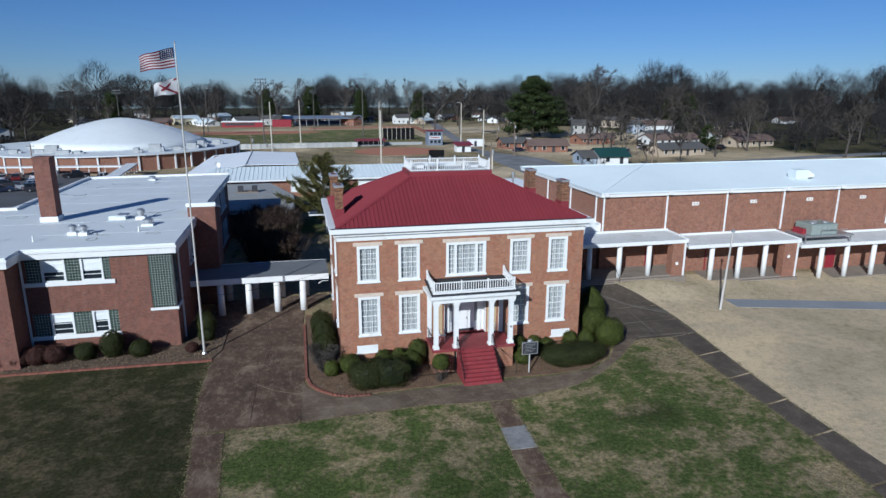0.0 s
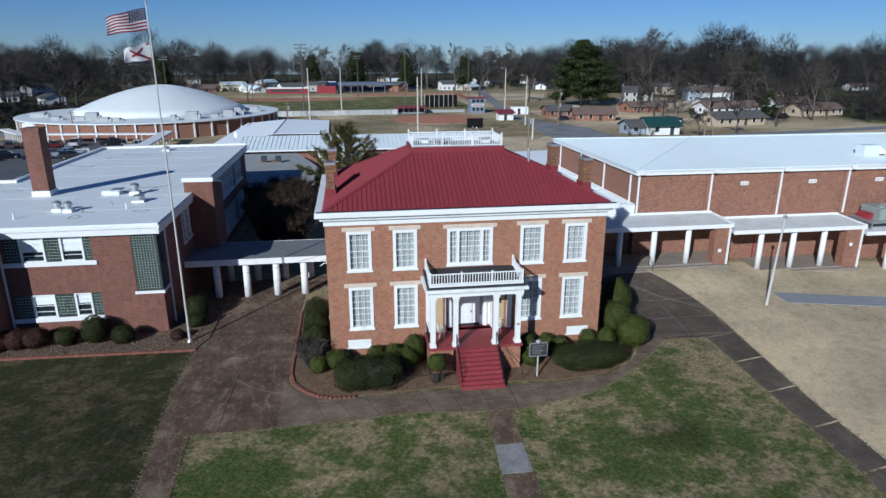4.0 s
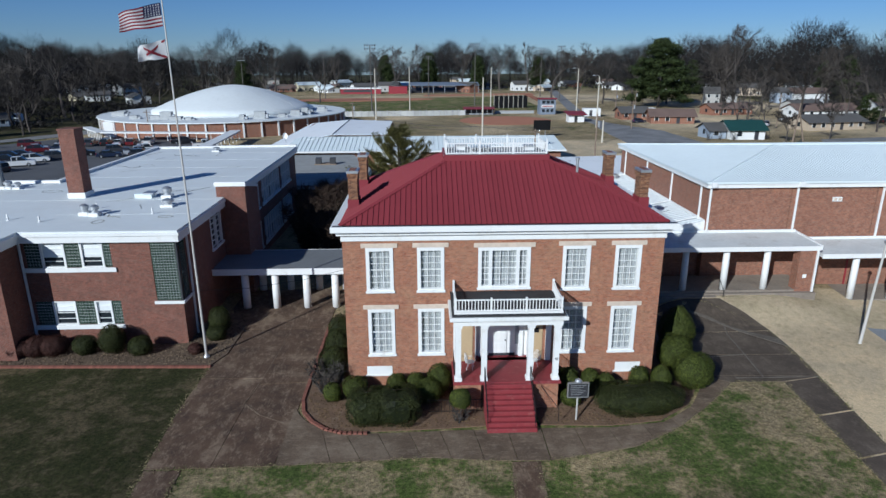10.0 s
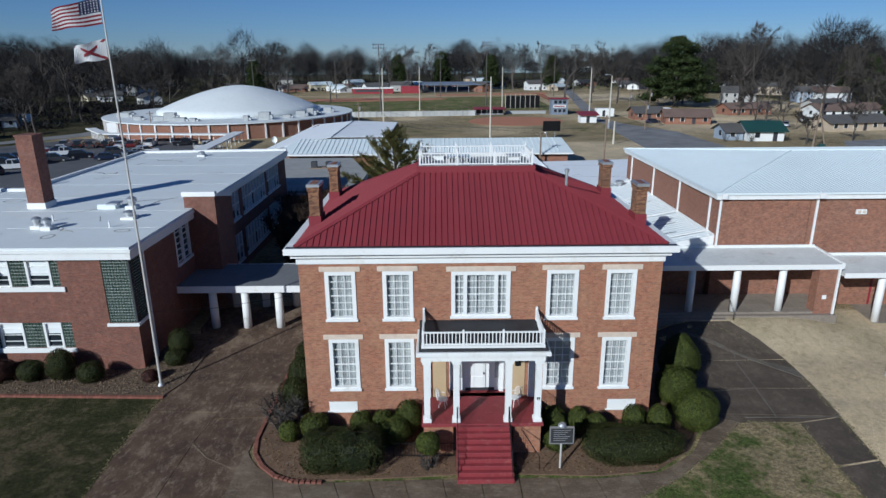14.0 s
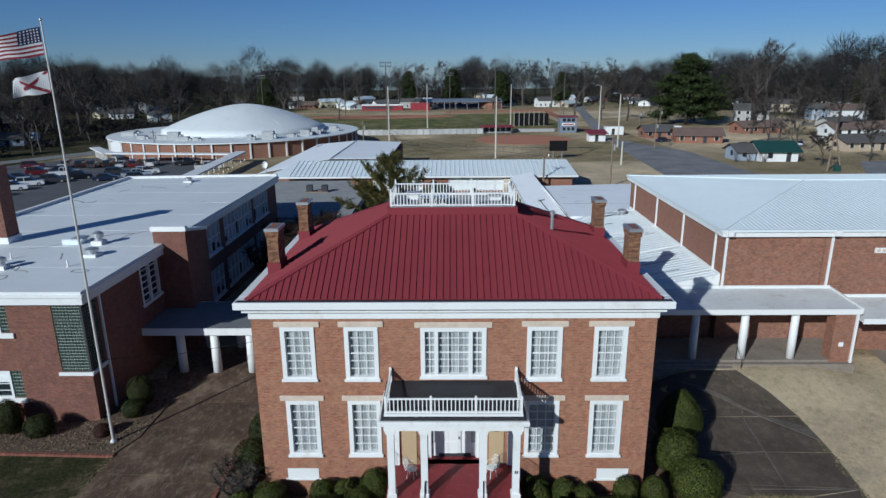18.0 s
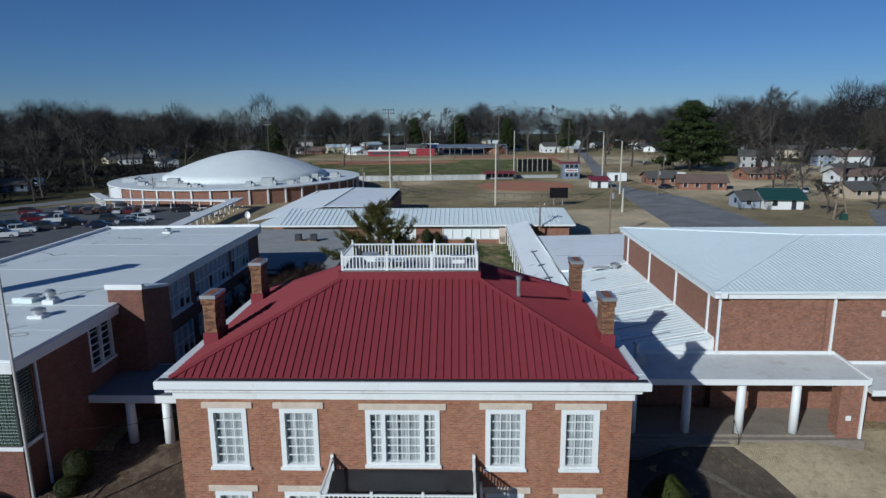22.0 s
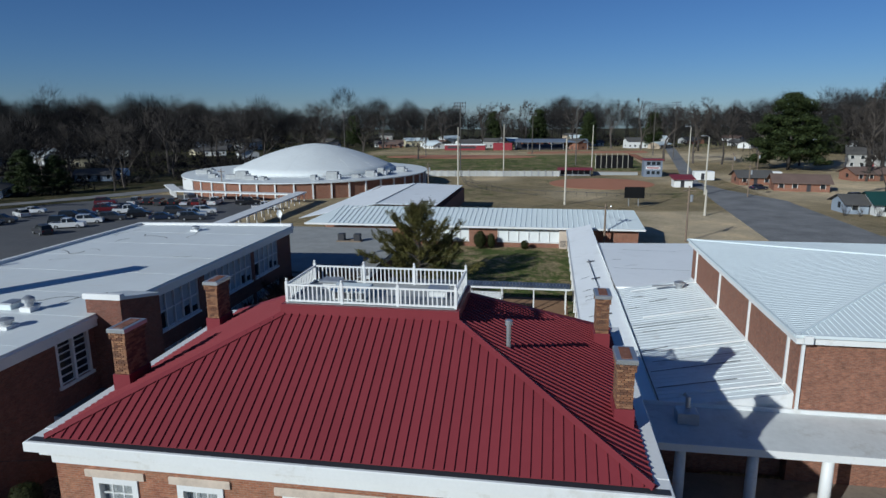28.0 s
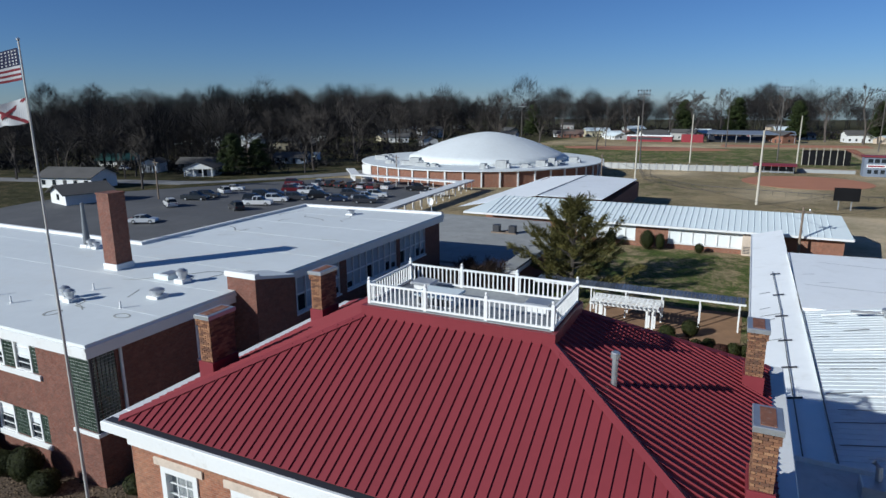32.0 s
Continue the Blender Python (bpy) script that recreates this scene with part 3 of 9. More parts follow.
def sash_window(parent, x0, x1, z0, z1, y, cols=3, rows=5, turn=None, mulls=(), lintel=True, label="white sash window with lace curtain"):
    """A sash window in a wall whose face is y: casing, sill, lintel, bars, panes and a curtain, built at the origin."""
    w, h = x1 - x0, z1 - z0
    key = (round(w, 2), round(h, 2), cols, rows, tuple(mulls), lintel)
    if key not in WINDOWS:
        fr, c = 0.2, w / 2
        frame_b = Build()
        frame_b.box(-c, -c + fr, -0.05, 0.2, 0, h).box(c - fr, c, -0.05, 0.2, 0, h)
        frame_b.box(-c + fr, c - fr, -0.05, 0.2, h - fr, h).box(-c + fr, c - fr, -0.045, 0.2, 0, 0.1)
        for u in mulls:
            frame_b.box(u - 0.09, u + 0.09, -0.045, 0.2, 0.1, h - fr)
        sill_b = Build().bbox(-c - 0.06, c + 0.06, -0.13, 0.0, -0.12, 0.0, 0.02)
        lint_b = Build().bbox(-c - 0.25, c + 0.25, -0.06, 0.0, h + 0.003, h + 0.26, 0.02)
        lights = [(-c + fr, c - fr)] if not mulls else list(zip([-c + fr] + [u + 0.09 for u in mulls], [u - 0.09 for u in mulls] + [c - fr]))
        bars, pane_m = Build(), Build()
        for a, d in lights:
            n = cols if d - a > 0.7 else 2
            for i in range(1, n):
                u = a + (d - a) * i / n
                bars.box(u - 0.016, u + 0.016, 0.055, 0.1, 0.1, h - fr)
            for j in range(1, rows + 1):
                v = 0.1 + (h - fr - 0.1) * j / (rows + 1)
                k = 0.03 if j == (rows + 1) // 2 else 0.016
                bars.box(a, d, 0.05, 0.098, v - k, v + k)
            pane_m.box(a, d, 0.105, 0.115, 0.1, h - fr)
        cur = Build()
        for a, d in lights:
            n = max(6, int((d - a) / 0.06))
            pts = [(a + (d - a) * i / n, 0.18 + 0.03 * math.sin(i * 2.1) + 0.015 * math.sin(i * 0.7)) for i in range(n + 1)]
            for (xa, ya), (xb, yb) in zip(pts, pts[1:]):
                cur.quad((xa, ya, 0.1), (xb, yb, 0.1), (xb, yb, h - fr), (xa, ya, h - fr))
        WINDOWS[key] = [("frame", frame_b.mesh("frame", WHITE), ""), ("sill", sill_b.mesh("sill", WHITE), ""),
                        ("glazing_grid", bars.mesh("glazing_grid", WHITE), ""), ("pane", pane_m.mesh("pane", CLEAR), "window glass"),
                        ("curtain", cur.mesh("curtain", CURTAIN), "white lace curtain")]
        if lintel:
            WINDOWS[key].append(("lintel", lint_b.mesh("lintel", STONE), "tan stone lintel"))
    at = ((x0 + x1) / 2, y, z0) if turn is None else (y, (x0 + x1) / 2, z0)
    # Backing sheet behind the curtain; its near-black colour stands for the room's shade.
    root = part("window", Build().box(-w / 2 + 0.01, w / 2 - 0.01, 0.34, 0.36, 0.01, h - 0.01).mesh("window", ROOM_SHADE), ROOM_SHADE, parent, label, at, turn)
    for nm, me, lb in WINDOWS[key]:
        o = part(nm, me, None, root, lb, at, turn)
        if nm == "pane":
            o.visible_shadow = False
    return root


WINDOWS = {}


def clear_glass():
    m, t, p, ns, lk = nodes_of("clear_glass")
    tr = ns.new("ShaderNodeBsdfTransparent")
    gl = ns.new("ShaderNodeBsdfGlossy")
    gl.inputs["Roughness"].default_value = 0.05
    mx = ns.new("ShaderNodeMixShader")
    lw = ns.new("ShaderNodeLayerWeight")
    lw.inputs[0].default_value = 0.5
    lk.new(math_node(t, 'MULTIPLY_ADD', math_node(t, 'POWER', lw.outputs["Facing"], 4.0), 0.5, 0.04), mx.inputs[0])
    lk.new(tr.outputs[0], mx.inputs[1])
    lk.new(gl.outputs[0], mx.inputs[2])
    lk.new(mx.outputs[0], ns["Material Output"].inputs[0])
    return m


CLEAR = clear_glass()

# ---- the brick house ----
HX, HY, HZ = 9.1, 12.3, 9.05
mansion = thing("brick_mansion", "two-storey red brick mansion with red metal hip roof", "house", (0, 6, 0), shift=STILL)


def mansion_walls():
    up = [(-7.82, -6.28), (-4.93, -3.4), (3.33, 4.92), (6.33, 7.84)]
    holes = [(a, b, 6.08, 8.64) for a, b in up] + [(a, b, 2.1, 4.95) for a, b in up] + [(-1.48, 1.5, 6.2, 8.6), (-1.6, 1.6, 1.55, 4.75)]
    b = wall_y(Build(), -HX, HX, 0, 0.35, -0.6, HZ, holes)
    part("front_wall", b, BRICK_HOUSE, mansion)
    sides = [(2.2, 3.7), (8.6, 10.1)]
    for sx, nm in ((-1, "side_wall"), (1, "side_wall")):
        hs = [(a, c, z0, z1) for a, c in sides for z0, z1 in ((2.1, 4.95), (6.08, 8.64))]
        part(nm, wall_x(Build(), 0.352, HY - 0.352, sx * HX, -sx * 0.35, -0.6, HZ, hs), BRICK_HOUSE, mansion)
        for a, c in sides:
            for z0, z1 in ((2.1, 4.95), (6.08, 8.64)):
                sash_window(mansion, a, c, z0, z1, sx * HX, turn=radians(90 if sx > 0 else -90))
    part("back_wall", Build().box(-HX, HX, HY - 0.35, HY, -0.6, HZ), BRICK_HOUSE, mansion)
    for a, c in up:
        sash_window(mansion, a, c, 6.08, 8.64, 0)
        sash_window(mansion, a, c, 2.1, 4.95, 0)
    sash_window(mansion, -1.48, 1.5, 6.2, 8.6, 0, mulls=(-0.78, 0.78), label="wide white triple window with lace curtain")
    for x in (-7.25, 7.6):
        part("basement_vent", Build().box(x - 0.75, x + 0.75, -0.03, 0.0, 0.75, 1.3).box(x - 0.85, x + 0.85, -0.08, 0.0, 0.68, 0.75), WHITE, mansion, "white painted basement vent panel")
    # cornice: frieze, soffit, box gutter
    for z0, z1, o, nm in ((9.05, 9.42, 0.07, "frieze"), (9.42, 9.66, 0.28, "cornice_moulding"), (9.66, 9.98, 0.55, "box_gutter")):
        for xa, xb, ya, yb in ((-HX - o, HX + o, -o, 0.3), (-HX - o, HX + o, HY - 0.3, HY + o), (-HX - o, -HX + 0.3, 0.302, HY - 0.302), (HX - 0.3, HX + o, 0.302, HY - 0.302)):
            part(nm, Build().bbox(xa, xb, ya, yb, z0, z1, 0.025), WHITE, mansion)
    part("gutter_liner", Build().box(-HX - 0.45, HX + 0.45, -0.45, -0.2, 9.982, 9.995), DARK_PANEL, mansion, "dark gutter lining")


mansion_walls()

# roof: an inner hip frustum, standing-seam panels on each slope
EX, EY0, EY1, EZ = HX + 0.07, -0.22, HY + 0.22, 10.0
TX, TY0, TY1, TZ = 3.2, 4.66, 7.95, 12.74


def mansion_roof():
    core = Build()
    lo = [(-EX, EY0, EZ), (EX, EY0, EZ), (EX, EY1, EZ), (-EX, EY1, EZ)]
    hi = [(-TX, TY0, TZ), (TX, TY0, TZ), (TX, TY1, TZ), (-TX, TY1, TZ)]
    core.add(lo + hi, [(0, 1, 5, 4), (1, 2, 6, 5), (2, 3, 7, 6), (3, 0, 4, 7), (4, 5, 6, 7), (3, 2, 1, 0)])
    roof = part("roof", core, RED_METAL, mansion, "dark red standing-seam metal roof")
    pitch = 0.3007

    def panels(half_lo, half_hi, place):
        """Panels with raised seams across a trapezoid slope; place(u, s) gives a point at u along and s (0 to 1) up the slope, and n its normal."""
        n = int(round(2 * half_lo / pitch))
        w = 2 * half_lo / n
        for i in range(n):
            a, c = -half_lo + i * w, -half_lo + (i + 1) * w

            def top(u):
                return 1.0 if abs(u) <= half_hi else max(0.0, (half_lo - abs(u)) / (half_lo - half_hi))
            b = Build()
            ta, tc = top(a), top(c)
            pts = [place(a, 0.0, 0.03), place(c, 0.0, 0.03), place(c, tc, 0.03), place(a, ta, 0.03)]
            if ta < 0.01:
                pts = pts[:3]
            if tc < 0.01:
                pts = [pts[0], pts[1], pts[3]]
            b.add(pts, [tuple(range(len(pts)))])
            if tc > 0.01 and i < n - 1:
                e = 0.014
                q = [place(c - e, 0, 0.03), place(c + e, 0, 0.03), place(c + e, tc, 0.03), place(c - e, tc, 0.03)]
                r = [place(c - e * 0.6, 0, 0.078), place(c + e * 0.6, 0, 0.078), place(c + e * 0.6, tc, 0.078), place(c - e * 0.6, tc, 0.078)]
                b.add(q + r, [(4, 5, 6, 7), (0, 1, 5, 4), (1, 2, 6, 5), (2, 3, 7, 6), (3, 0, 4, 7)])
            part("roof_panel", b, RED_METAL, roof)

    nf = Vector((0, -(TZ - EZ), TY0 - EY0)).normalized()
    panels(EX, TX, lambda u, s, d: (u + 0, EY0 + (TY0 - EY0) * s + nf.y * d, EZ + (TZ - EZ) * s + nf.z * d))
    panels(EX, TX, lambda u, s, d: (-u, EY1 + (TY1 - EY1) * s - nf.y * d, EZ + (TZ - EZ) * s + nf.z * d))
    ym = (EY0 + EY1) / 2
    hy, ty = (EY1 - EY0) / 2, (TY1 - TY0) / 2
    ns_ = Vector((TZ - EZ, 0, EX - TX)).normalized()
    panels(hy, ty, lambda u, s, d: (EX + (TX - EX) * s + ns_.x * d, ym + u, EZ + (TZ - EZ) * s + ns_.z * d))
    panels(hy, ty, lambda u, s, d: (-EX - (TX - EX) * s - ns_.x * d, ym - u, EZ + (TZ - EZ) * s + ns_.z * d))
    for sx in (-1, 1):
        for yl, yh in ((EY0, TY0), (EY1, TY1)):
            a, c = Vector((sx * EX, yl, EZ + 0.06)), Vector((sx * TX, yh, TZ + 0.06))
            d = (c - a).normalized()
            side = d.cross(Vector((0, 0, 1))).normalized() * 0.17
            up = Vector((0, 0, 0.06))
            dn = Vector((0, 0, 0.045))
            part("hip_cap", Build().add([a - side - dn, a + up, a + side - dn, c - side - dn, c + up, c + side - dn],
                                        [(0, 1, 4, 3), (1, 2, 5, 4), (0, 3, 5, 2)]), RED_METAL, roof)
    # curb below the deck
    c = Build()
    o = 0.06
    c.box(-TX - o, TX + o, TY0 - o, TY1 + o, TZ - 0.25, 13.1)
    part("roof_curb", c, RED_METAL, mansion, "red metal curb under the roof deck")
    part("roof_deck", Build().box(-TX + 0.1, TX - 0.1, TY0 + 0.1, TY1 - 0.1, 13.102, 13.12), DECK_FELT, mansion, "flat grey felt roof deck")
    part("vent_pipe", Build().lathe([(0.085, 11.55), (0.085, 12.75), (0.13, 12.76), (0.13, 12.9), (0.1, 12.93)], 4.98, 4.5, 14), STEEL, mansion, "galvanised roof vent pipe")


DECK_FELT = plain("grey_deck_felt", (0.3, 0.31, 0.31), 0.9, vary=0.25, big=0.8, small=6.0, dirt=(0.16, 0.16, 0.16))
mansion_roof()


def chimney(x0, x1, y0, y1, z0, z1, cap_mat):
    """A brick stack of single courses with a corbelled head, a metal cap and a red flashing at its foot."""
    root = part("chimney", Build().box(x0 + 0.03, x1 - 0.03, y0 + 0.03, y1 - 0.03, z0, z1 - 0.02), MORTAR, mansion, "old brown brick chimney with metal cap")
    b = Build()
    rnd = random.Random(int(x0 * 10 + y0 * 7))
    z, row = z0 + 0.0, 0
    while z < z1 - 0.16:
        o = 0.05 if z > z1 - 0.42 else 0.0
        for ax in (0, 1):
            lo, hi = ((x0, x1) if ax == 0 else (y0, y1))
            lo, hi = lo - o, hi + o
            u = lo - (0.1 if row % 2 else 0.0)
            while u < hi - 0.01:
                a, c = max(lo, u), min(hi, u + 0.2)
                if c - a > 0.03:
                    for s in (0, 1):
                        j = rnd.uniform(-0.006, 0.006)
                        if ax == 0:
                            f = (y0 - o if s == 0 else y1 + o - 0.08)
                            b.box(a + 0.005, c - 0.005, f + j, f + 0.08 + j, z, z + 0.066)
                        else:
                            f = (x0 - o if s == 0 else x1 + o - 0.08)
                            b.box(f + j, f + 0.08 + j, a + 0.005, c - 0.005, z + 0.001, z + 0.065)
                u += 0.21
        z += 0.077
        row += 1
    tagged(part("brickwork", b, LOOSE_BRICK, root), kind="stuff")
    part("cap_band", Build().bbox(x0 - 0.08, x1 + 0.08, y0 - 0.08, y1 + 0.08, z1 - 0.15, z1, 0.02), STEEL, root, "grey metal cap band")
    part("cap", Build().box(x0 + 0.08, x1 - 0.08, y0 + 0.05, y1 - 0.05, z1, z1 + 0.012), RUST, root, "rusty cap plate")
    fl = Build().bbox(x0 - 0.06, x1 + 0.06, y0 - 0.06, y1 + 0.06, z0 - 0.05, cap_mat, 0.01)
    part("flashing", fl, RED_METAL, root, "red metal flashing")


MORTAR = plain("old_mortar", (0.3, 0.24, 0.18), 0.95, vary=0.25, big=2.0)


def loose_brick():
    m, t, p, ns, lk = nodes_of("old_brick_pieces")
    g = ns.new("ShaderNodeNewGeometry")
    col = ramp(t, g.outputs["Random Per Island"], [(0.0, (0.11, 0.05, 0.03)), (0.5, (0.22, 0.1, 0.052)), (1.0, (0.33, 0.175, 0.09))])
    a = noise_at(t, 1.3, 5, 0.7)
    col = mixed(t, ramp(t, a, [(0.45, (0, 0, 0)), (0.7, (0.6, 0.6, 0.6))]), col, (0.09, 0.06, 0.045))
    lk.new(col, p.inputs["Base Color"])
    p.inputs["Roughness"].default_value = 0.92
    bump(t, noise_at(t, 40.0, 3), p, 0.4, 0.01)
    return m


LOOSE_BRICK = loose_brick()
chimney(-8.97, -8.43, 2.97, 4.1, 10.0, 12.47, 10.75)
chimney(-8.95, -8.41, 9.28, 10.4, 10.0, 12.47, 10.75)
chimney(8.45, 8.95, 2.83, 3.9, 10.0, 12.4, 10.75)
chimney(8.32, 8.84, 9.56, 10.64, 10.0, 12.45, 10.8)


def railing(root, pts, z, height, post_at, rail_mat, gap=0.16, post=0.05, finial=True, bal=0.022):
    """Rails, posts and balusters along a line of corner points at deck height z; post_at: points that get posts."""
    pb = Build().bbox(-post, post, -post, post, 0, height + 0.1, 0.015)
    if finial:
        pb.lathe([(0.02, height + 0.1), (0.05, height + 0.14), (0.045, height + 0.19), (0.0, height + 0.22)], k=8)
    pm = pb.mesh("post", rail_mat)
    bm = Build().box(-bal, bal, -bal, bal, 0.1, height - 0.02).mesh("baluster", rail_mat)
    for p in post_at:
        part("post", pm, None, root, "", (p[0], p[1], z))
    for (xa, ya), (xb, yb) in zip(pts, pts[1:]):
        d = Vector((xb - xa, yb - ya))
        n = d.length
        a = math.atan2(d.y, d.x)
        for zz, nm in ((height - 0.03, "top_rail"), (0.06, "bottom_rail")):
            part(nm, Build().bbox(0, n, -0.045, 0.045, zz - 0.03, zz + 0.03, 0.01), rail_mat, root, "", (xa, ya, z), a)
        k = int(n / gap)
        for i in range(1, k):
            u = i / k
            part("baluster", bm, None, root, "", (xa + (xb - xa) * u, ya + (yb - ya) * u, z), a)


widow = thing("rooftop_railing", "white wooden balustrade round the flat roof deck", "railing", (0, 6.2, 13.12), shift=STILL)
wx, wy0, wy1 = 3.1, 4.88, 7.73
posts = [(-wx + 2 * wx * i / 3, y) for y in (wy0, wy1) for i in range(4)]
railing(widow, [(-wx, wy0), (wx, wy0)], 13.12, 0.68, posts, WHITE)
railing(widow, [(wx, wy0), (wx, wy1)], 13.12, 0.68, [], WHITE)
railing(widow, [(wx, wy1), (-wx, wy1)], 13.12, 0.68, [], WHITE)
railing(widow, [(-wx, wy1), (-wx, wy0)], 13.12, 0.68, [], WHITE)


def deck_unit(x, y, w, d, h, name, label):
    e = thing(name, label, "roof vent", (x, y, 13.12), shift=STILL)
    part("body", Build().bbox(x - w / 2, x + w / 2, y - d / 2, y + d / 2, 13.12, 13.12 + h, 0.02), WHITE, e)
    part("lid", Build().bbox(x - w / 2 - 0.1, x + w / 2 + 0.1, y - d / 2 - 0.1, y + d / 2 + 0.1, 13.12 + h, 13.2 + h, 0.03), STEEL, e, "grey metal lid")


deck_unit(-2.1, 6.9, 0.6, 0.5, 0.28, "roof_vent_box", "square white roof vent box with metal lid")
deck_unit(2.25, 6.3, 0.6, 0.5, 0.28, "roof_vent_box", "square white roof vent box with metal lid")
hatch = thing("roof_hatch", "white louvred roof hatch with metal top", "roof hatch", (-0.9, 5.8, 13.12), shift=STILL)
part("body", Build().box(-1.55, -0.35, 5.35, 6.2, 13.12, 13.46), WHITE, hatch)
part("cover", Build().bbox(-1.65, -0.25, 5.25, 6.3, 13.46, 13.53, 0.03), PALE_METAL, hatch, "pale metal cover")
for i in range(6):
    part("louvre", Build().box(-1.5 + i * 0.2, -1.36 + i * 0.2, 5.33, 5.35, 13.18, 13.4), DARK_PANEL, hatch)

# ---- portico ----
portico = thing("front_portico", "white columned porch with red floor and balcony above", "porch", (0, -1.2, 0), shift=STILL)


def build_portico():
    fz = 1.55
    part("porch_floor", Build().bbox(-3.0, 3.0, -2.65, -0.03, fz - 0.15, fz, 0.02), RED_PAINT, portico, "worn red painted porch floor")
    for x0, x1 in ((-2.9, -1.45), (1.55, 2.9)):
        part("porch_base", Build().box(x0, x1, -2.5, -0.03, -0.5, fz - 0.152), BRICK_HOUSE, portico, "brick porch base")
    part("porch_core", Build().box(-1.44, 1.54, -2.2, -0.03, -0.5, fz - 0.152), CONCRETE, portico)
    for i in range(9):
        z1 = fz - 0.03 - i * 0.19
        y0 = -2.66 - i * 0.245
        part("step", Build().bbox(-1.3, 1.36, y0 - 0.245, y0 + 0.0, -0.45, z1, 0.02), RED_PAINT, portico, "red painted step")
    for x in (-2.72, -1.28, 1.27, 2.72):
        c = part("column", Build().box(x - 0.15, x + 0.15, -2.45, -2.15, fz, 4.85), WHITE, portico)
        part("plinth", Build().bbox(x - 0.21, x + 0.21, -2.51, -2.09, fz, fz + 0.2, 0.03), WHITE, c)
        part("capital", Build().box(x - 0.2, x + 0.2, -2.5, -2.1, 4.72, 4.85).box(x - 0.24, x + 0.24, -2.54, -2.06, 4.852, 4.93), WHITE, c)
    for x in (-2.72, 2.72):
        part("pilaster", Build().box(x - 0.16, x + 0.16, -0.12, -0.01, fz, 4.93), WHITE, portico)
    part("entablature", Build().box(-2.98, 2.98, -2.56, -2.05, 4.932, 5.28).box(-2.98, -2.47, -2.048, -0.01, 4.932, 5.28).box(2.47, 2.98, -2.048, -0.01, 4.932, 5.28), WHITE, portico)
    part("cornice", Build().bbox(-3.2, 3.2, -2.8, -0.01, 5.282, 5.48, 0.03), WHITE, portico)
    part("balcony_deck", Build().slab([(-3.08, -2.68, 5.55), (3.08, -2.68, 5.55), (3.08, -0.01, 5.97), (-3.08, -0.01, 5.97)], 0.06), BLACK_ROOF, portico, "black felt balcony floor")
    part("balcony_kerb", Build().box(-2.95, 2.95, -2.52, -2.36, 5.6, 5.72), WHITE, portico)
    for x in (-2.87, 2.87):
        part("balcony_kerb", Build().box(x - 0.08, x + 0.08, -2.358, -0.01, 5.6, 5.72), WHITE, portico)
    r = [(-2.87, -0.12), (-2.87, -2.44), (2.87, -2.44), (2.87, -0.12)]
    railing(portico, r, 5.72, 0.7, [(-2.87, -2.44), (-0.95, -2.44), (0.95, -2.44), (2.87, -2.44)], WHITE, 0.17, finial=False)
    # raking ends of the side rails rise to the wall
    for x in (-2.87, 2.87):
        part("end_post", Build().bbox(x - 0.06, x + 0.06, -0.14, -0.02, 5.55, 6.68, 0.02), WHITE, portico)
        a = [(x - 0.04, -0.8, 6.42), (x + 0.04, -0.8, 6.42), (x + 0.04, -0.1, 6.6), (x - 0.04, -0.1, 6.6)]
        part("raking_rail", Build().slab(a, 0.08), WHITE, portico)
    # entrance wall under the porch
    y = 0.55
    for x in (-1.598, 1.558):
        part("entrance_lining", Build().box(x, x + 0.04, 0.02, y + 0.098, fz + 0.004, 4.7), WHITE, portico, "white panelled reveal")
    part("entrance_soffit", Build().box(-1.598, 1.598, 0.02, y + 0.098, 4.702, 4.745), WHITE, portico)
    part("entrance_floor", Build().box(-1.59, 1.59, -0.028, y + 0.098, fz - 0.15, fz), RED_PAINT, portico, "worn red painted threshold")
    part("entrance_frame", Build().box(-1.6, 1.6, y + 0.1, y + 0.2, fz, 4.75), WHITE, portico, "white panelled entrance surround")
    door = part("door", Build().box(-0.72, 0.34, y + 0.03, y + 0.1, fz + 0.03, 3.85), WHITE, portico, "white front door")
    for a, c in ((-0.62, -0.24), (-0.14, 0.24)):
        for z0, z1 in ((1.75, 2.4), (2.5, 3.7)):
            part("panel", Build().bbox(a, c, y + 0.01, y + 0.03, z0, z1, 0.01), WHITE, door)
    part("handle", Build().lathe([(0.03, 2.55), (0.04, 2.6), (0.03, 2.65)], 0.27, y, 8), BLACK_IRON, door)
    part("door_sweep", Build().box(-0.72, 0.85, y + 0.02, y + 0.028, fz + 0.02, fz + 0.2), DARK_PANEL, portico, "dark kick plate")
    for x in (-1.2, 1.2):
        part("pilaster", Build().box(x - 0.12, x + 0.12, y - 0.06, y + 0.1, fz, 4.5), WHITE, portico)
        part("sidelight", Build().box(x - 0.34 if x > 0 else x + 0.14, x - 0.14 if x > 0 else x + 0.34, y + 0.08, y + 0.098, 2.3, 4.3), CURTAIN, portico, "narrow sidelight")
    for x in (-2.1, 2.02):
        part("tan_panel", Build().box(x - 0.35, x + 0.35, -0.05, -0.012, fz, 4.3), DOOR_TAN, portico, "tan wooden shutter panel")
    part("plaque", Build().box(1.85, 2.15, -0.08, -0.052, 3.35, 3.65), BLACK_IRON, portico, "small dark plaque")
    for i in range(2):
        part("number_bar", Build().box(2.66 + i * 0.08, 2.71 + i * 0.08, -2.46, -2.452, 2.75, 2.9), BLACK_IRON, portico)
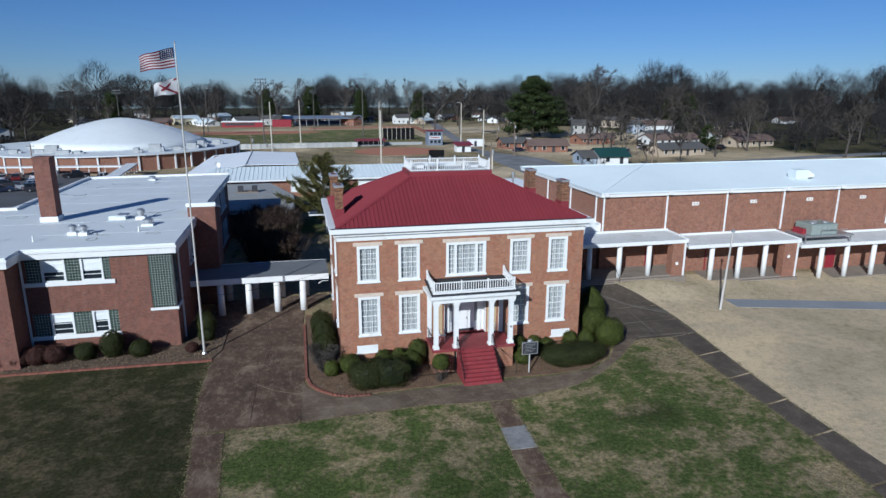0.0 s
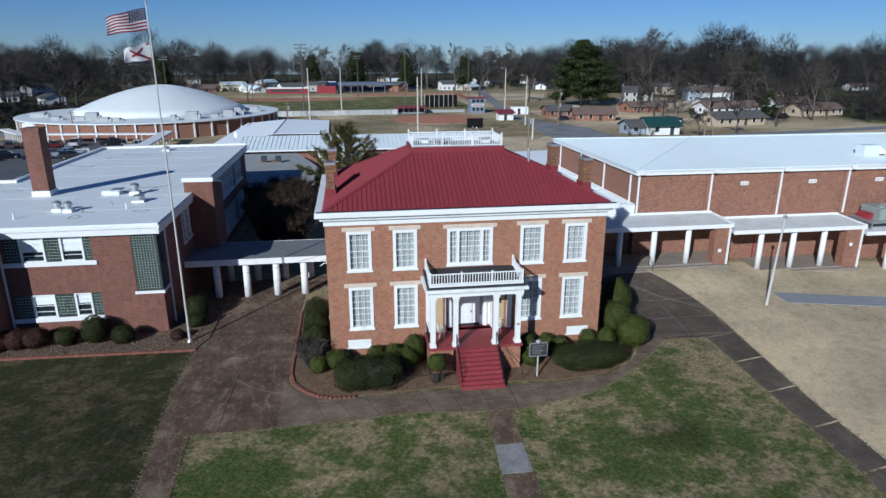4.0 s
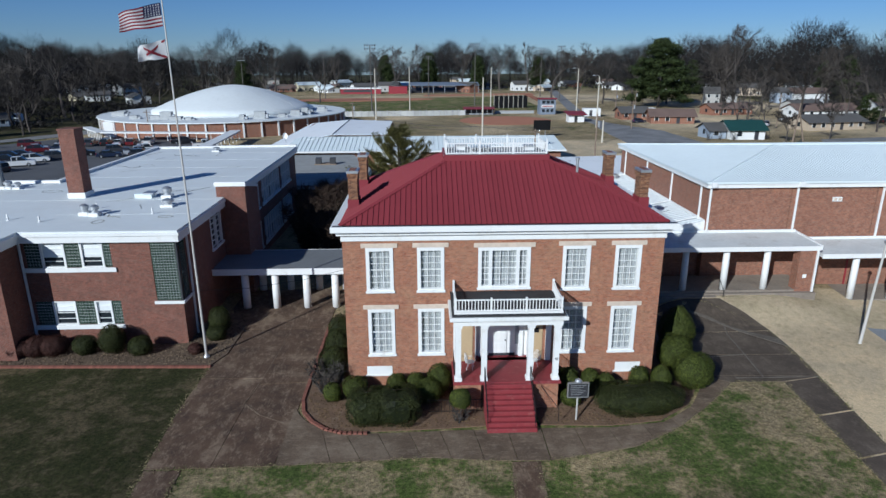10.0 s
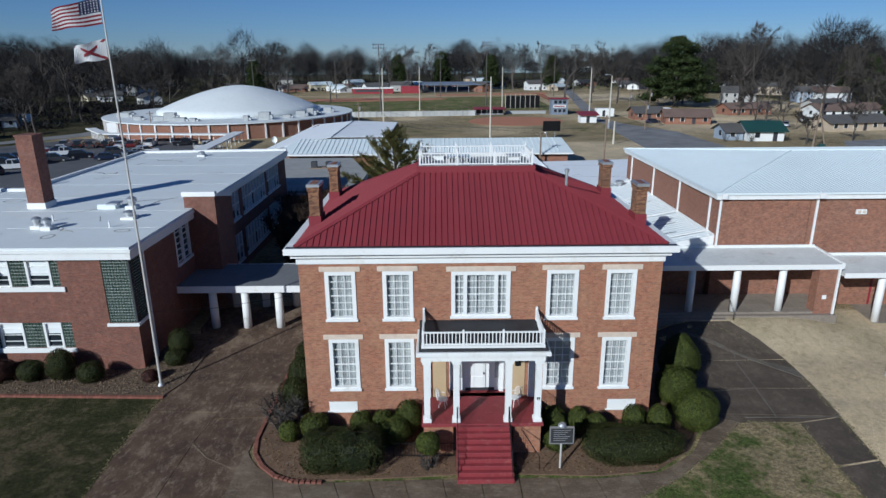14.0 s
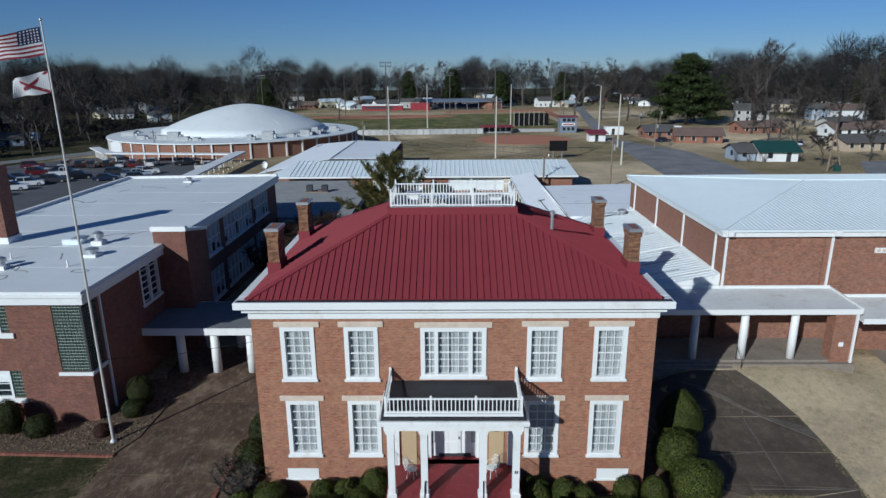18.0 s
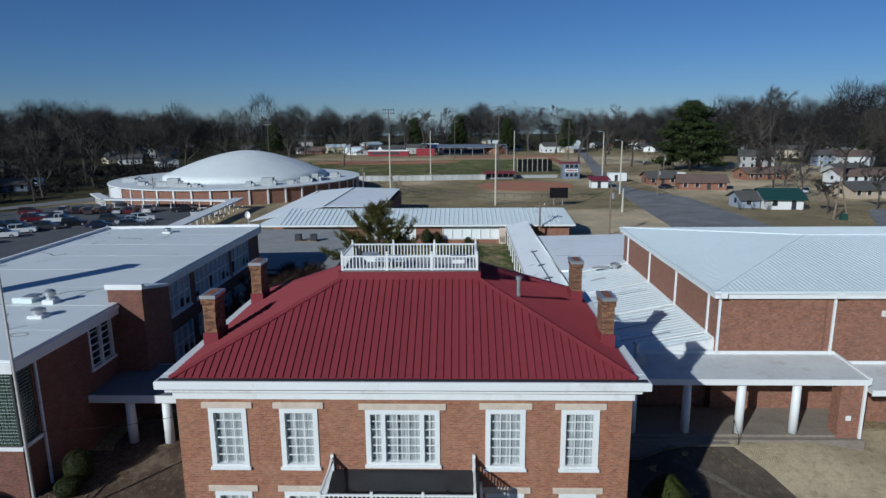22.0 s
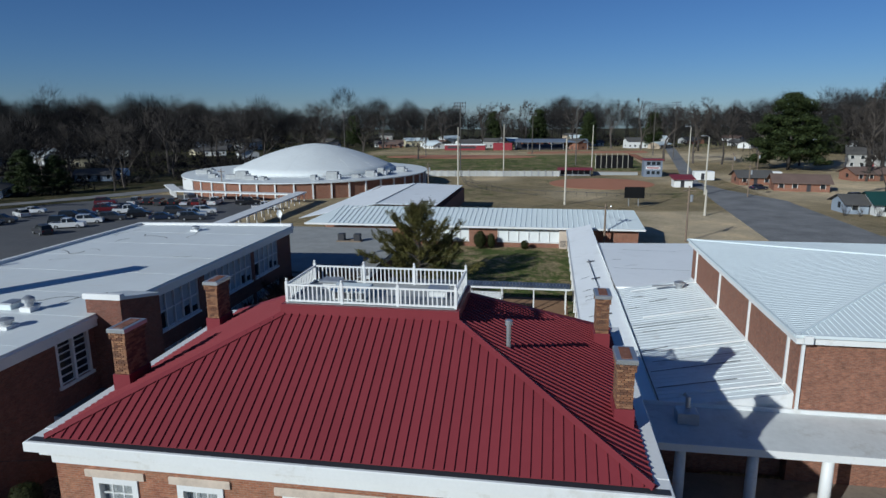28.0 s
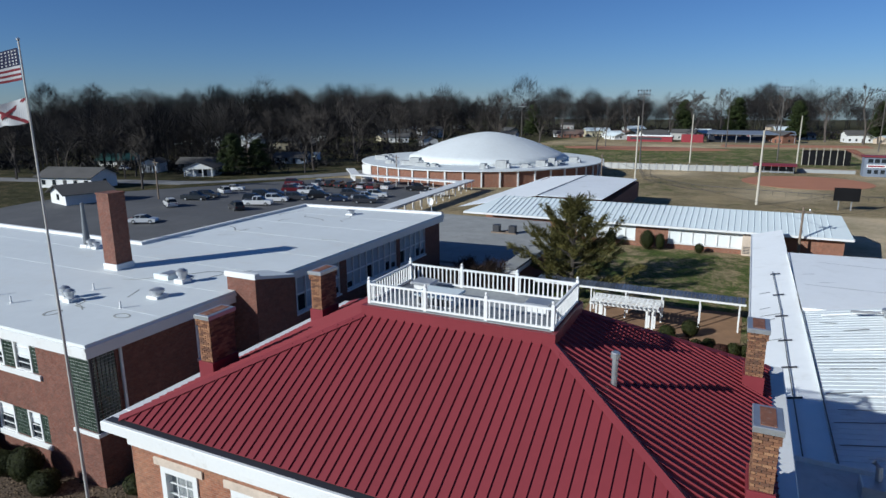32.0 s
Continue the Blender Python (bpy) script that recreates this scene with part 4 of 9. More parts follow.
    # iron step rails
    for x in (-1.25, 1.3):
        rail = Build()
        rail.tube([(x, -2.5, fz + 0.85), (x, -2.75, fz + 0.85), (x, -4.55, 0.85), (x, -4.62, 0.0)], 0.022, 6)
        rail.tube([(x, -2.5, fz + 0.85), (x, -2.5, fz)], 0.022, 6)
        h = part("handrail", rail, BLACK_IRON, portico, "black iron handrail")
        for i in range(12):
            u = i / 11
            yy, zz = -2.75 - 1.8 * u, fz + 0.85 - (fz) * u
            part("picket", Build().tube([(x, yy, zz), (x, yy, max(0.03, zz - 0.9))], 0.012, 5), BLACK_IRON, h)
    for sx in (-1, 1):
        rl = Build().tube([(sx * 2.9, -2.35, fz + 0.8), (sx * 2.9, -0.2, fz + 0.8)], 0.02, 6)
        h = part("side_rail", rl, BLACK_IRON, portico, "black iron side rail")
        for i in range(9):
            yy = -2.0 + i * 0.2
            part("picket", Build().tube([(sx * 2.9, yy, fz + 0.8), (sx * 2.9, yy, fz)], 0.012, 5), BLACK_IRON, h)
    # rail down beside the porch
    rl = Build().tube([(1.9, -2.7, 1.3), (2.6, -4.2, 0.75), (2.6, -4.2, 0)], 0.02, 6)
    part("garden_rail", rl, BLACK_IRON, portico, "black iron rail")


build_portico()


def patio_chair():
    e = thing("patio_chair", "white metal patio chair with lattice back on the porch", "chair", group="porch chairs")
    part("seat", Build().lathe([(0.22, 0.42), (0.26, 0.44), (0.26, 0.46), (0.2, 0.47)], k=14), WHITE, e)
    for a in (0.7, 2.4, 3.9, 5.5):
        part("leg", Build().tube([(0.18 * math.cos(a), 0.18 * math.sin(a), 0.43), (0.26 * math.cos(a), 0.26 * math.sin(a), 0.0)], 0.015, 6), WHITE, e)
    bk = Build()
    bk.tube([(-0.24, 0.2, 0.45), (-0.27, 0.27, 0.75), (-0.15, 0.31, 0.93), (0, 0.32, 0.97), (0.15, 0.31, 0.93), (0.27, 0.27, 0.75), (0.24, 0.2, 0.45)], 0.018, 6)
    back = part("backrest", bk, WHITE, e)
    for i in range(-3, 4):
        part("lattice_bar", Build().tube([(i * 0.065, 0.22, 0.46), (i * 0.06, 0.31, 0.9 - abs(i) * 0.03)], 0.009, 5), WHITE, back)
    for s in (-1, 1):
        part("arm", Build().tube([(s * 0.26, 0.26, 0.66), (s * 0.29, 0.0, 0.66), (s * 0.24, -0.15, 0.45)], 0.015, 6), WHITE, e)
    return e


chair = patio_chair()
chair.matrix_basis = pose(-1.95, -1.0, 1.55, 0, 0, 75)
copy_thing(chair, pose(1.75, -0.9, 1.55, 0, 0, -60))

# ---- historic marker ----
marker = thing("historic_marker", "dark cast metal historical marker on a grey post", "sign", (3.45, -3.9, 0))
part("post", Build().lathe([(0.05, -0.1), (0.05, 1.5), (0.035, 1.55)], 3.45, -3.9, 10), POLE_METAL, marker)
plate = part("plate", Build().prism([(2.92, -3.95), (3.98, -3.95), (3.98, -3.87), (2.92, -3.87)], 1.5, 2.3), DARK_PANEL, marker, "dark blue sign plate")
part("plate_rim", Build().box(2.88, 4.02, -3.965, -3.855, 2.3, 2.35).box(2.88, 4.02, -3.965, -3.855, 1.45, 1.5).box(2.87, 2.92, -3.965, -3.855, 1.5, 2.3).box(3.98, 4.03, -3.965, -3.855, 1.5, 2.3), STEEL, plate)
part("crest", Build().lathe([(0.0, 2.35), (0.18, 2.36), (0.2, 2.44), (0.12, 2.54), (0.0, 2.56)], 3.45, -3.91, 10), STEEL, plate)
for i in range(6):
    part("text_bar", Build().box(3.05, 3.85 - 0.12 * (i % 3), -3.955, -3.951, 2.17 - i * 0.11, 2.2 - i * 0.11), STEEL, plate)

# ---- pavements ----
path_slabs("driveway", "stained brown concrete driveway", [(-17.98, -7.6), (-18.29, -1.69), (-18.19, 3.87), (-17.4, 8.0), (-19.5, 13.6), (-19.5, 18)],
           [(-14.9, -7.55), (-14.75, -1.4), (-14.4, 3.7), (-14.2, 8.8), (-14.6, 13.6), (-14.4, 18)], BROWN_CONC, 0.03, [0, 0.36, 0.66, 1.0])
path_slabs("driveway_2", "stained brown concrete driveway lane by the plant bed", [(-14.87, -7.55), (-14.72, -1.4), (-14.37, 3.7), (-14.17, 8.8), (-14.57, 13.6), (-14.37, 18)],
           [(-11.9, -7.5), (-11.66, -1.19), (-11.64, 3.6), (-11.64, 9.55), (-11.5, 13.6), (-9.3, 18)], BROWN_CONC, 0.03, [0, 0.33, 0.66, 1.0])
for pts in ([(-14.885, -1.4), (-14.735, -1.4), (-14.385, 3.7), (-14.185, 8.8), (-14.585, 13.6)], [(-14.8, -1.5), (-16.0, -3.2), (-17.7, -5.2)], [(-14.8, -1.45), (-13.6, -2.8), (-12.2, -3.6)]):
    path_slabs("joint_filler", "pale filled crack along the driveway", pts, [(x + 0.05, y + (0.0 if len(pts) > 3 else 0.05)) for x, y in pts], WALK_CONC, 0.046, [0, 1.0], gap=0.0)
path_slabs("drive_tail", "narrow brown concrete path across the lawn", [(-17.95, -7.63), (-17.5, -14), (-16.9, -40)], [(-16.2, -7.63), (-15.9, -14), (-15.3, -40)], BROWN_CONC, 0.025, [0, 0.1, 0.2, 0.3, 0.45, 0.6, 0.8, 1])
path_slabs("front_walk", "stained concrete walk along the house front", [(-11.87, -1.9), (-11.2, -3.38), (-8.94, -4.88), (-4.34, -4.73), (-1.3, -4.65), (1.43, -4.6)],
           [(-11.87, -7.5), (-10.4, -7.4), (-7.5, -7.25), (-4.5, -7.06), (-1.3, -7.45), (1.43, -7.52)], WALK_CONC, 0.035,
           [0, 0.2, 0.31, 0.42, 0.53, 0.64, 0.76, 0.88, 1.0])
path_slabs("curved_walk", "stained concrete walk curving round the plant bed", [(1.45, -4.6), (5.2, -4.72), (8.2, -4.25), (10.3, -2.6), (11.6, -0.5), (12.2, 1.0)],
           [(1.45, -7.52), (5.93, -6.52), (8.69, -4.87), (11.15, -2.65), (13.7, 0.04)], WALK_CONC, 0.035, [0, 0.13, 0.26, 0.4, 0.54, 0.68, 0.84, 1.0])
path_slabs("lawn_path", "narrow stained concrete path through the lawn", [(-0.49, -7.55), (-0.98, -14.1), (-1.08, -17.5), (-1.3, -40)], [(0.92, -7.55), (0.6, -13.4), (0.49, -17.8), (0.2, -40)], BROWN_CONC, 0.03,
           [0, 0.103, 0.18, 0.26, 0.34, 0.42, 0.55, 0.7, 0.85, 1], ((1,), PALE_SLAB))
path_slabs("side_drive", "dark asphalt drive beside the house", [(12.25, 1.02), (11.6, 4.0), (10.8, 7.5), (10.3, 9.6), (10.0, 11.2), (10.0, 11.8)], [(19.4, 0.62), (19.8, 4.2), (19.9, 7.9), (19.2, 9.6), (18.2, 11.1), (17.9, 11.8)], DARK_PAVE, 0.03, [0, 0.27, 0.6, 1.0], gap=0.003)
path_slabs("drive_patch", "pale worn strip across the side drive", [(13.6, 11.3), (15.1, 10.13), (16.1, 9.63), (16.9, 8.7), (18.4, 7.3), (19.8, 6.3)], [(13.8, 10.9), (15.2, 9.75), (16.15, 9.1), (17.2, 8.1), (18.5, 6.5), (19.78, 4.9)], WORN_PAVE, 0.05, [0, 0.3, 0.6, 1.0], gap=0.0)
path_slabs("joint_filler", "pale filled joint in the side drive", [(16.9, 8.4), (16.55, 7.2), (16.3, 4.4), (15.9, 0.7)], [(16.98, 8.4), (16.63, 7.2), (16.38, 4.4), (15.98, 0.7)], WORN_PAVE, 0.047, [0, 1.0], gap=0.0)
path_slabs("joint_filler", "pale filled joint in the side drive", [(13.0, 3.38), (16.2, 3.84)], [(13.0, 3.46), (16.2, 3.92)], WORN_PAVE, 0.047, [0, 1.0], gap=0.0)
path_slabs("joint_filler", "pale filled joint in the side drive", [(14.2, 0.55), (19.35, 0.5)], [(14.2, 0.63), (19.35, 0.62)], WORN_PAVE, 0.047, [0, 1.0], gap=0.0)
path_slabs("side_path", "dark asphalt path running across the lawn edge", [(16.85, 0.05), (16.34, -8.7), (15.95, -15.9), (15.35, -20.7), (13.5, -40)], [(19.36, 0.6), (18.16, -9.7), (17.78, -17.4), (17.0, -40)], DARK_PAVE, 0.028,
           [0, 0.1, 0.2, 0.3, 0.4, 0.52, 0.66, 0.82, 1], gap=0.0022)
path_slabs("apron", "dark asphalt apron where the path meets the drive", [(12.25, 1.0), (13.74, 0.06)], [(19.38, 0.6), (16.83, 0.06)], DARK_PAVE, 0.026, [0, 1.0])
path_slabs("asphalt_strip", "grey asphalt strip on the bare lot", [(27.1, 8.0), (45, 3.8), (90, -6)], [(26.9, 5.6), (45, 1.4), (90, -9)], STRIP_GREY, 0.02, [0, 0.35, 1.0])


def edging(name, label, pts):
    """A low line of edging bricks."""
    e = thing(name, label, "edging", lay(*pts[0]), kind="structure", shift=STILL)
    me = Build().bbox(-0.105, 0.105, -0.1, 0.1, -0.03, 0.14, 0.012).mesh("brick", BRICK_EDGE)
    for (xa, ya), (xb, yb) in zip(pts, pts[1:]):
        n = max(1, int(math.hypot(xb - xa, yb - ya) / 0.225))
        a = math.atan2(yb - ya, xb - xa)
        for i in range(n):
            u = (i + 0.5) / n
            part("brick", me, None, e, "", lay(xa + (xb - xa) * u, ya + (yb - ya) * u), a)


def bed(name, label, poly, mat, h=0.06):
    return setting(name, Build().prism(poly, -0.05, h), mat, label, "plant bed")


bed("front_bed", "mulched plant bed with fallen leaves", [(-11.4, 12.0), (-11.42, -1.2), (-10.95, -3.2), (-8.9, -4.68), (-4.3, -4.5), (-1.4, -4.3), (-1.4, 0.1), (-9.0, 0.1), (-9.0, 12.0)], SOIL)
bed("front_bed_2", "mulched plant bed beside the steps", [(1.45, -4.3), (5.2, -4.5), (8.0, -4.1), (10.1, -2.5), (11.4, -0.4), (12.0, 1.2), (11.4, 4.2), (10.6, 7.6), (8.5, 8), (8.5, 0.1), (1.45, 0.1)], SOIL)
edging("brick_edging", "low curved brick edging of the plant bed", [(-11.52, 9.5), (-11.54, -1.2), (-11.3, -2.5), (-10.7, -3.55), (-9.9, -4.35), (-8.94, -4.78), (-7.6, -4.85)])
bed("school_bed", "gravel plant bed with leaf litter", [(-33, 3.95), (-18.2, 3.5), (-17.6, 5.2), (-17.5, 12.5), (-20.9, 12.5), (-20.9, 7.0), (-33, 7.0)], GRAVEL, 0.1)
edging("brick_edging_2", "low brick edging before the school bed", [(-36, 3.95), (-31, 3.85), (-18.1, 3.35)])


# ---- shrubs ----
def bent(c, k):
    return math.copysign(abs(c) ** k, c)


def leaf_cloud(b, cx, cy, cz, rx, ry, rz, n, size, rnd, flat=0.0, shell=0.55, sq=1.0):
    """Small two-triangle leaves scattered through the outer shell of an uneven ellipsoid."""
    ph = [rnd.uniform(0, 6.28) for _ in range(6)]
    for _ in range(n):
        u, th = rnd.uniform(-1, 1), rnd.uniform(0, 2 * math.pi)
        s = math.sqrt(1 - u * u)
        wob = 1 + (0.09 * math.sin(3 * th + ph[0]) + 0.08 * math.sin(4 * u + ph[1] + 2 * th) + 0.06 * math.sin(7 * th + ph[2] + 5 * u)) * (0.5 if shell > 0.8 else 1)
        r = (shell + (1 - shell) * rnd.random() ** 0.5) * wob
        uz = u if not flat else max(-1, min(flat, u))
        p = Vector((cx + rx * r * bent(s * math.cos(th), sq), cy + ry * r * bent(s * math.sin(th), sq), cz + rz * r * bent(uz, sq)))
        nrm = Vector((s * math.cos(th) / rx, s * math.sin(th) / ry, u / rz)).normalized() + Vector((rnd.uniform(-.5, .5), rnd.uniform(-.5, .5), rnd.uniform(-.5, .5)))
        nrm.normalize()
        a = nrm.orthogonal().normalized()
        a.rotate(Matrix.Rotation(rnd.uniform(0, 6.28), 3, nrm))
        c = nrm.cross(a)
        k = size * rnd.uniform(0.6, 1.3)
        b.add([p - a * k, p - c * k * 0.5 + nrm * k * 0.15, p + a * k, p + c * k * 0.5 + nrm * k * 0.15], [(0, 1, 2, 3)])


def inner_body(b, cx, cy, cz, rx, ry, rz, seed=0, sq=1.0):
    """A lumpy dark core that keeps the shrub from being seen through."""
    k, m = 12, 7
    pts = []
    for i in range(m + 1):
        u = -1 + 2 * i / m
        s = math.sqrt(max(0, 1 - u * u))
        for j in range(k):
            th = 2 * math.pi * j / k
            w = 0.8 * (1 + 0.08 * math.sin(3 * th + seed) + 0.07 * math.sin(5 * th + 4 * u + seed))
            pts.append((cx + rx * w * bent(s * math.cos(th), sq), cy + ry * w * bent(s * math.sin(th), sq), max(cz + rz * w * bent(u, sq), 0.02)))
    f = [(i * k + j, i * k + (j + 1) % k, (i + 1) * k + (j + 1) % k, (i + 1) * k + j) for i in range(m) for j in range(k)]
    b.add(pts, f)


def shrub(x, y, r, h, mat=None, label="rounded dark green clipped boxwood shrub", name="shrub", group="", n=None, ry=None, flat=0.0, cone=0.0, lobes=None, lift=0.0, sq=1.0):
    mat = mat or BOXWOOD
    rnd = random.Random(int(x * 131 + y * 17))
    e = thing(name, label, "shrub", (x, y, 0), group)
    ry = ry or r
    z = ground_z(x, y)
    part("stem", Build().tube([(x, y, z - 0.05), (x + 0.03, y, z + h * 0.4)], [0.06, 0.03], 6), BARK, e)
    b = Build()
    hz = (h - lift) * 0.5
    for dx, dy, k, kh in lobes or ((0, 0, r, 1.0),):
        m = ry * k / r if not lobes else ry
        inner_body(b, x + dx, y + dy, z + lift + hz * 1.04 * kh, k, m, hz * kh, rnd.uniform(0, 6), sq)
        leaf_cloud(b, x + dx, y + dy, z + lift + hz * 1.04 * kh, k, m, hz * kh, int((n or 1200 + 3200 * r * h) / (2 if lobes else 1)), 0.042, rnd, flat, 0.82, sq)
    if cone:
        top = z + h
        b.v = [(x + (p[0] - x) * (1 - cone * max(0, (p[2] - z) / (top - z)) ** 1.5), y + (p[1] - y) * (1 - cone * max(0, (p[2] - z) / (top - z)) ** 1.5), p[2]) for p in b.v]
    part("foliage", b, mat, e)
    return e


for x, y, r, h in ((-9.85, -1.3, 0.55, 1.05), (-8.6, -1.0, 0.78, 1.25), (-6.25, -0.75, 0.62, 1.25), (-5.75, -1.65, 0.62, 1.1), (-5.15, -0.75, 0.6, 1.3), (-4.4, -1.6, 0.78, 1.35), (-3.8, -0.7, 0.72, 1.75),
                   (3.6, -0.9, 0.7, 1.5), (4.9, -0.75, 0.58, 1.35), (5.75, -1.15, 0.6, 1.25), (7.75, -0.8, 0.62, 1.45), (9.0, -0.9, 0.62, 1.5), (8.8, -1.75, 0.45, 0.75), (3.5, -2.3, 0.6, 0.95)):
    shrub(x, y, r * 0.98, h * 1.12, group="house shrubs")
shrub(6.9, -1.1, 0.45, 0.65, BOXWOOD, "small loose yellow-green shrub by the wall")
for x, y, r, h in ((11.05, -0.5, 1.2, 2.3), (10.85, 2.0, 1.15, 2.35)):
    shrub(x, y, r, h, label="tall rounded dark green boxwood shrub", group="tall shrubs")
shrub(12.0, 4.9, 1.4, 3.1, label="tall pointed dark green evergreen shrub", group="tall shrubs", cone=0.4)
shrub(-6.75, -3.55, 1.95, 1.95, DARK_HEDGE, "large clipped dark green hedge mound with two lobes", "hedge_mound", n=16000, ry=1.2, sq=0.66, lobes=((-0.95, 0.05, 1.2, 0.93), (0.6, 0, 1.45, 1.0)))
shrub(7.0, -3.0, 2.55, 1.6, DARK_HEDGE, "large low clipped dark green hedge mound", "hedge_mound", n=16000, ry=1.25, sq=0.8)
shrub(-2.75, -3.75, 0.6, 1.95, BOXWOOD, "loose green shrub on bare stems", "shrub", lift=0.85)
for x, y, h in ((-10.1, 1.6, 2.1), (-10.1, 3.9, 2.3), (-10.2, 6.5, 2.2)):
    shrub(x, y, 0.95, h, DARK_HEDGE, "dark green upright shrub against the wall", "shrub", "side shrubs")
for x, y, r, h in ((-26.9, 5.6, 0.78, 1.4), (-25.1, 5.7, 0.85, 2.1), (-23.2, 5.4, 0.8, 1.35), (-19.1, 9.0, 0.8, 2.0), (-18.95, 7.6, 0.7, 1.15)):
    shrub(x, y, r, h, DARK_HEDGE, "dark green shrub in the gravel bed", "shrub", "school shrubs")
for x in (-33.4, -32.2, -31.0, -29.9, -28.8):
    shrub(x, 5.5, 0.9, 1.45, RED_SHRUB, "dark reddish leafed shrub in the gravel bed", "shrub", "reddish shrubs")
shrub(-19.7, 5.4, 0.5, 0.8, RED_SHRUB, "small reddish shrub near the flagpole", "shrub", "reddish shrubs")


def bare_tree(b_wood, b_twig, x, y, z, h, spread, rnd, levels=4, twigs=5, k=5, tw=0.0):
    """A bare broadleaf tree: forking limbs, and fine twigs at their ends."""
    def limb(p, d, ln, r, lev):
        q = p + d * ln * 0.5 + Vector((rnd.uniform(-.06, .06), rnd.uniform(-.06, .06), 0)) * ln
        e = p + d * ln
        r = max(r, tw * 0.6)
        b_wood.tube([p, q, e], [r, r * 0.82, r * 0.62], k if lev < 2 else 3, False)
        if lev >= levels:
            for _ in range(twigs):
                t = (d + Vector((rnd.gauss(0, .6), rnd.gauss(0, .6), rnd.gauss(0.15, .5)))).normalized()
                m = rnd.uniform(0.5, 1.3) * ln
                s = t.orthogonal().normalized() * max(r * 0.45, tw)
                o = p + d * ln * rnd.uniform(0.3, 1)
                b_twig.add([o - s, o + s, o + t * m], [(0, 1, 2)])
            return
        for i in range(rnd.choice((2, 3, 3))):
            t = (d + Vector((rnd.gauss(0, spread), rnd.gauss(0, spread), rnd.gauss(0.1, spread * 0.6)))).normalized()
            if t.z < 0.05:
                t.z = abs(t.z) + 0.05
                t.normalize()
            limb(e if i else q, t, ln * rnd.uniform(0.6, 0.82), r * rnd.uniform(0.5, 0.66), lev + 1)
    limb(Vector((x, y, z - 0.1)), Vector((rnd.uniform(-.05, .05), rnd.uniform(-.05, .05), 1)).normalized(), h * 0.28, h * 0.016, 0)


def bare_shrub(x, y, h, label, seed, stems=9, name="bare_shrub", tw=0.009, per=14):
    rnd = random.Random(seed)
    e = thing(name, label, "shrub", (x, y, 0))
    w, t = Build(), Build()
    z = ground_z(x, y)
    for i in range(stems):
        a = rnd.uniform(0, 6.28)
        p = Vector((x + 0.2 * math.cos(a), y + 0.2 * math.sin(a), z - 0.05))
        d = Vector((0.35 * math.cos(a), 0.35 * math.sin(a), 1)).normalized()
        for k in range(4):
            q = p + d * h * 0.25 + Vector((rnd.gauss(0, .05), rnd.gauss(0, .05), 0)) * h
            w.tube([p, q], [0.03 * h / 2 * (1 - k * .2), 0.03 * h / 2 * (0.8 - k * .2)], 4, False)
            for j in range(per):
                o = p.lerp(q, rnd.random())
                g = Vector((rnd.gauss(0, .5), rnd.gauss(0, .5), rnd.uniform(0, 1))).normalized() * h * 0.2
                s = g.orthogonal().normalized() * tw
                t.add([o - s, o + s, o + g], [(0, 1, 2)])
            p = q
    part("stem", w, BARK, e)
    part("twig_mass", t, THICKET if name == "bare_thicket" else TWIGS, e)


bare_shrub(-10.3, -0.4, 2.0, "leafless grey crape myrtle shrub in the bed", 5, 18, tw=0.02, per=18)
bare_shrub(-2.75, -3.8, 1.2, "leafless grey stems of a low shrub", 9, tw=0.014)

# ---- flagpole ----
pole = thing("flagpole", "tall pale metal flagpole with two flags", "flagpole", (-18.77, 4.7, 0))
part("shaft", Build().tube([(-18.77, 4.7, -0.1), (-18.77, 4.7, 22.3)], [0.085, 0.035], 12), POLE_METAL, pole)
part("finial", Build().lathe([(0.03, 22.3), (0.07, 22.34), (0.07, 22.4), (0.0, 22.45)], -18.77, 4.7, 10), STEEL, pole)
part("base_collar", Build().lathe([(0.2, 0.0), (0.2, 0.16), (0.13, 0.3)], -18.77, 4.7, 12), STEEL, pole)


def flag_mat(name, c):
    return plain(name, c, 0.8, vary=0.08, relief=0.05)


F_RED, F_WHITE, F_BLUE = flag_mat("flag_red", (0.22, 0.018, 0.03)), flag_mat("flag_white", (0.6, 0.6, 0.6)), flag_mat("flag_blue", (0.012, 0.016, 0.06))


def wave(u, v, w, h, z):
    """A point of a flag in the wind: u outward, v downward (0 to 1)."""
    s = u * w
    return (-18.82 - s * 0.86, 4.7 - 0.5 * s + 0.22 * math.sin(u * 7.5 + v * 1.8) * u, z - v * h * (1 - 0.3 * u * u) - 0.2 * u * w - 0.1 * u * u * w + 0.06 * math.sin(u * 9 + 2 * v) * u)


def flag_cell(b, u0, u1, v0, v1, w, h, z, n=14, off=0.0):
    """A rectangle of cloth, with thickness."""
    for d in (-0.006 - off, 0.006 + off):
        for i in range(n + 1):
            for v in (v0, v1):
                x, y, zz = wave(u0 + (u1 - u0) * i / n, v, w, h, z)
                b.v.append((x, y + d, zz))
    k = 2 * (n + 1)
    o = len(b.v) - 2 * k
    for i in range(n):
        a = o + 2 * i
        b.f += [(a, a + 1, a + 3, a + 2), (a + k, a + k + 2, a + k + 3, a + k + 1), (a, a + 2, a + k + 2, a + k), (a + 1, a + k + 1, a + k + 3, a + 3)]
    b.f += [(o, o + k, o + k + 1, o + 1), (o + k - 2, o + k - 1, o + 2 * k - 1, o + 2 * k - 2)]


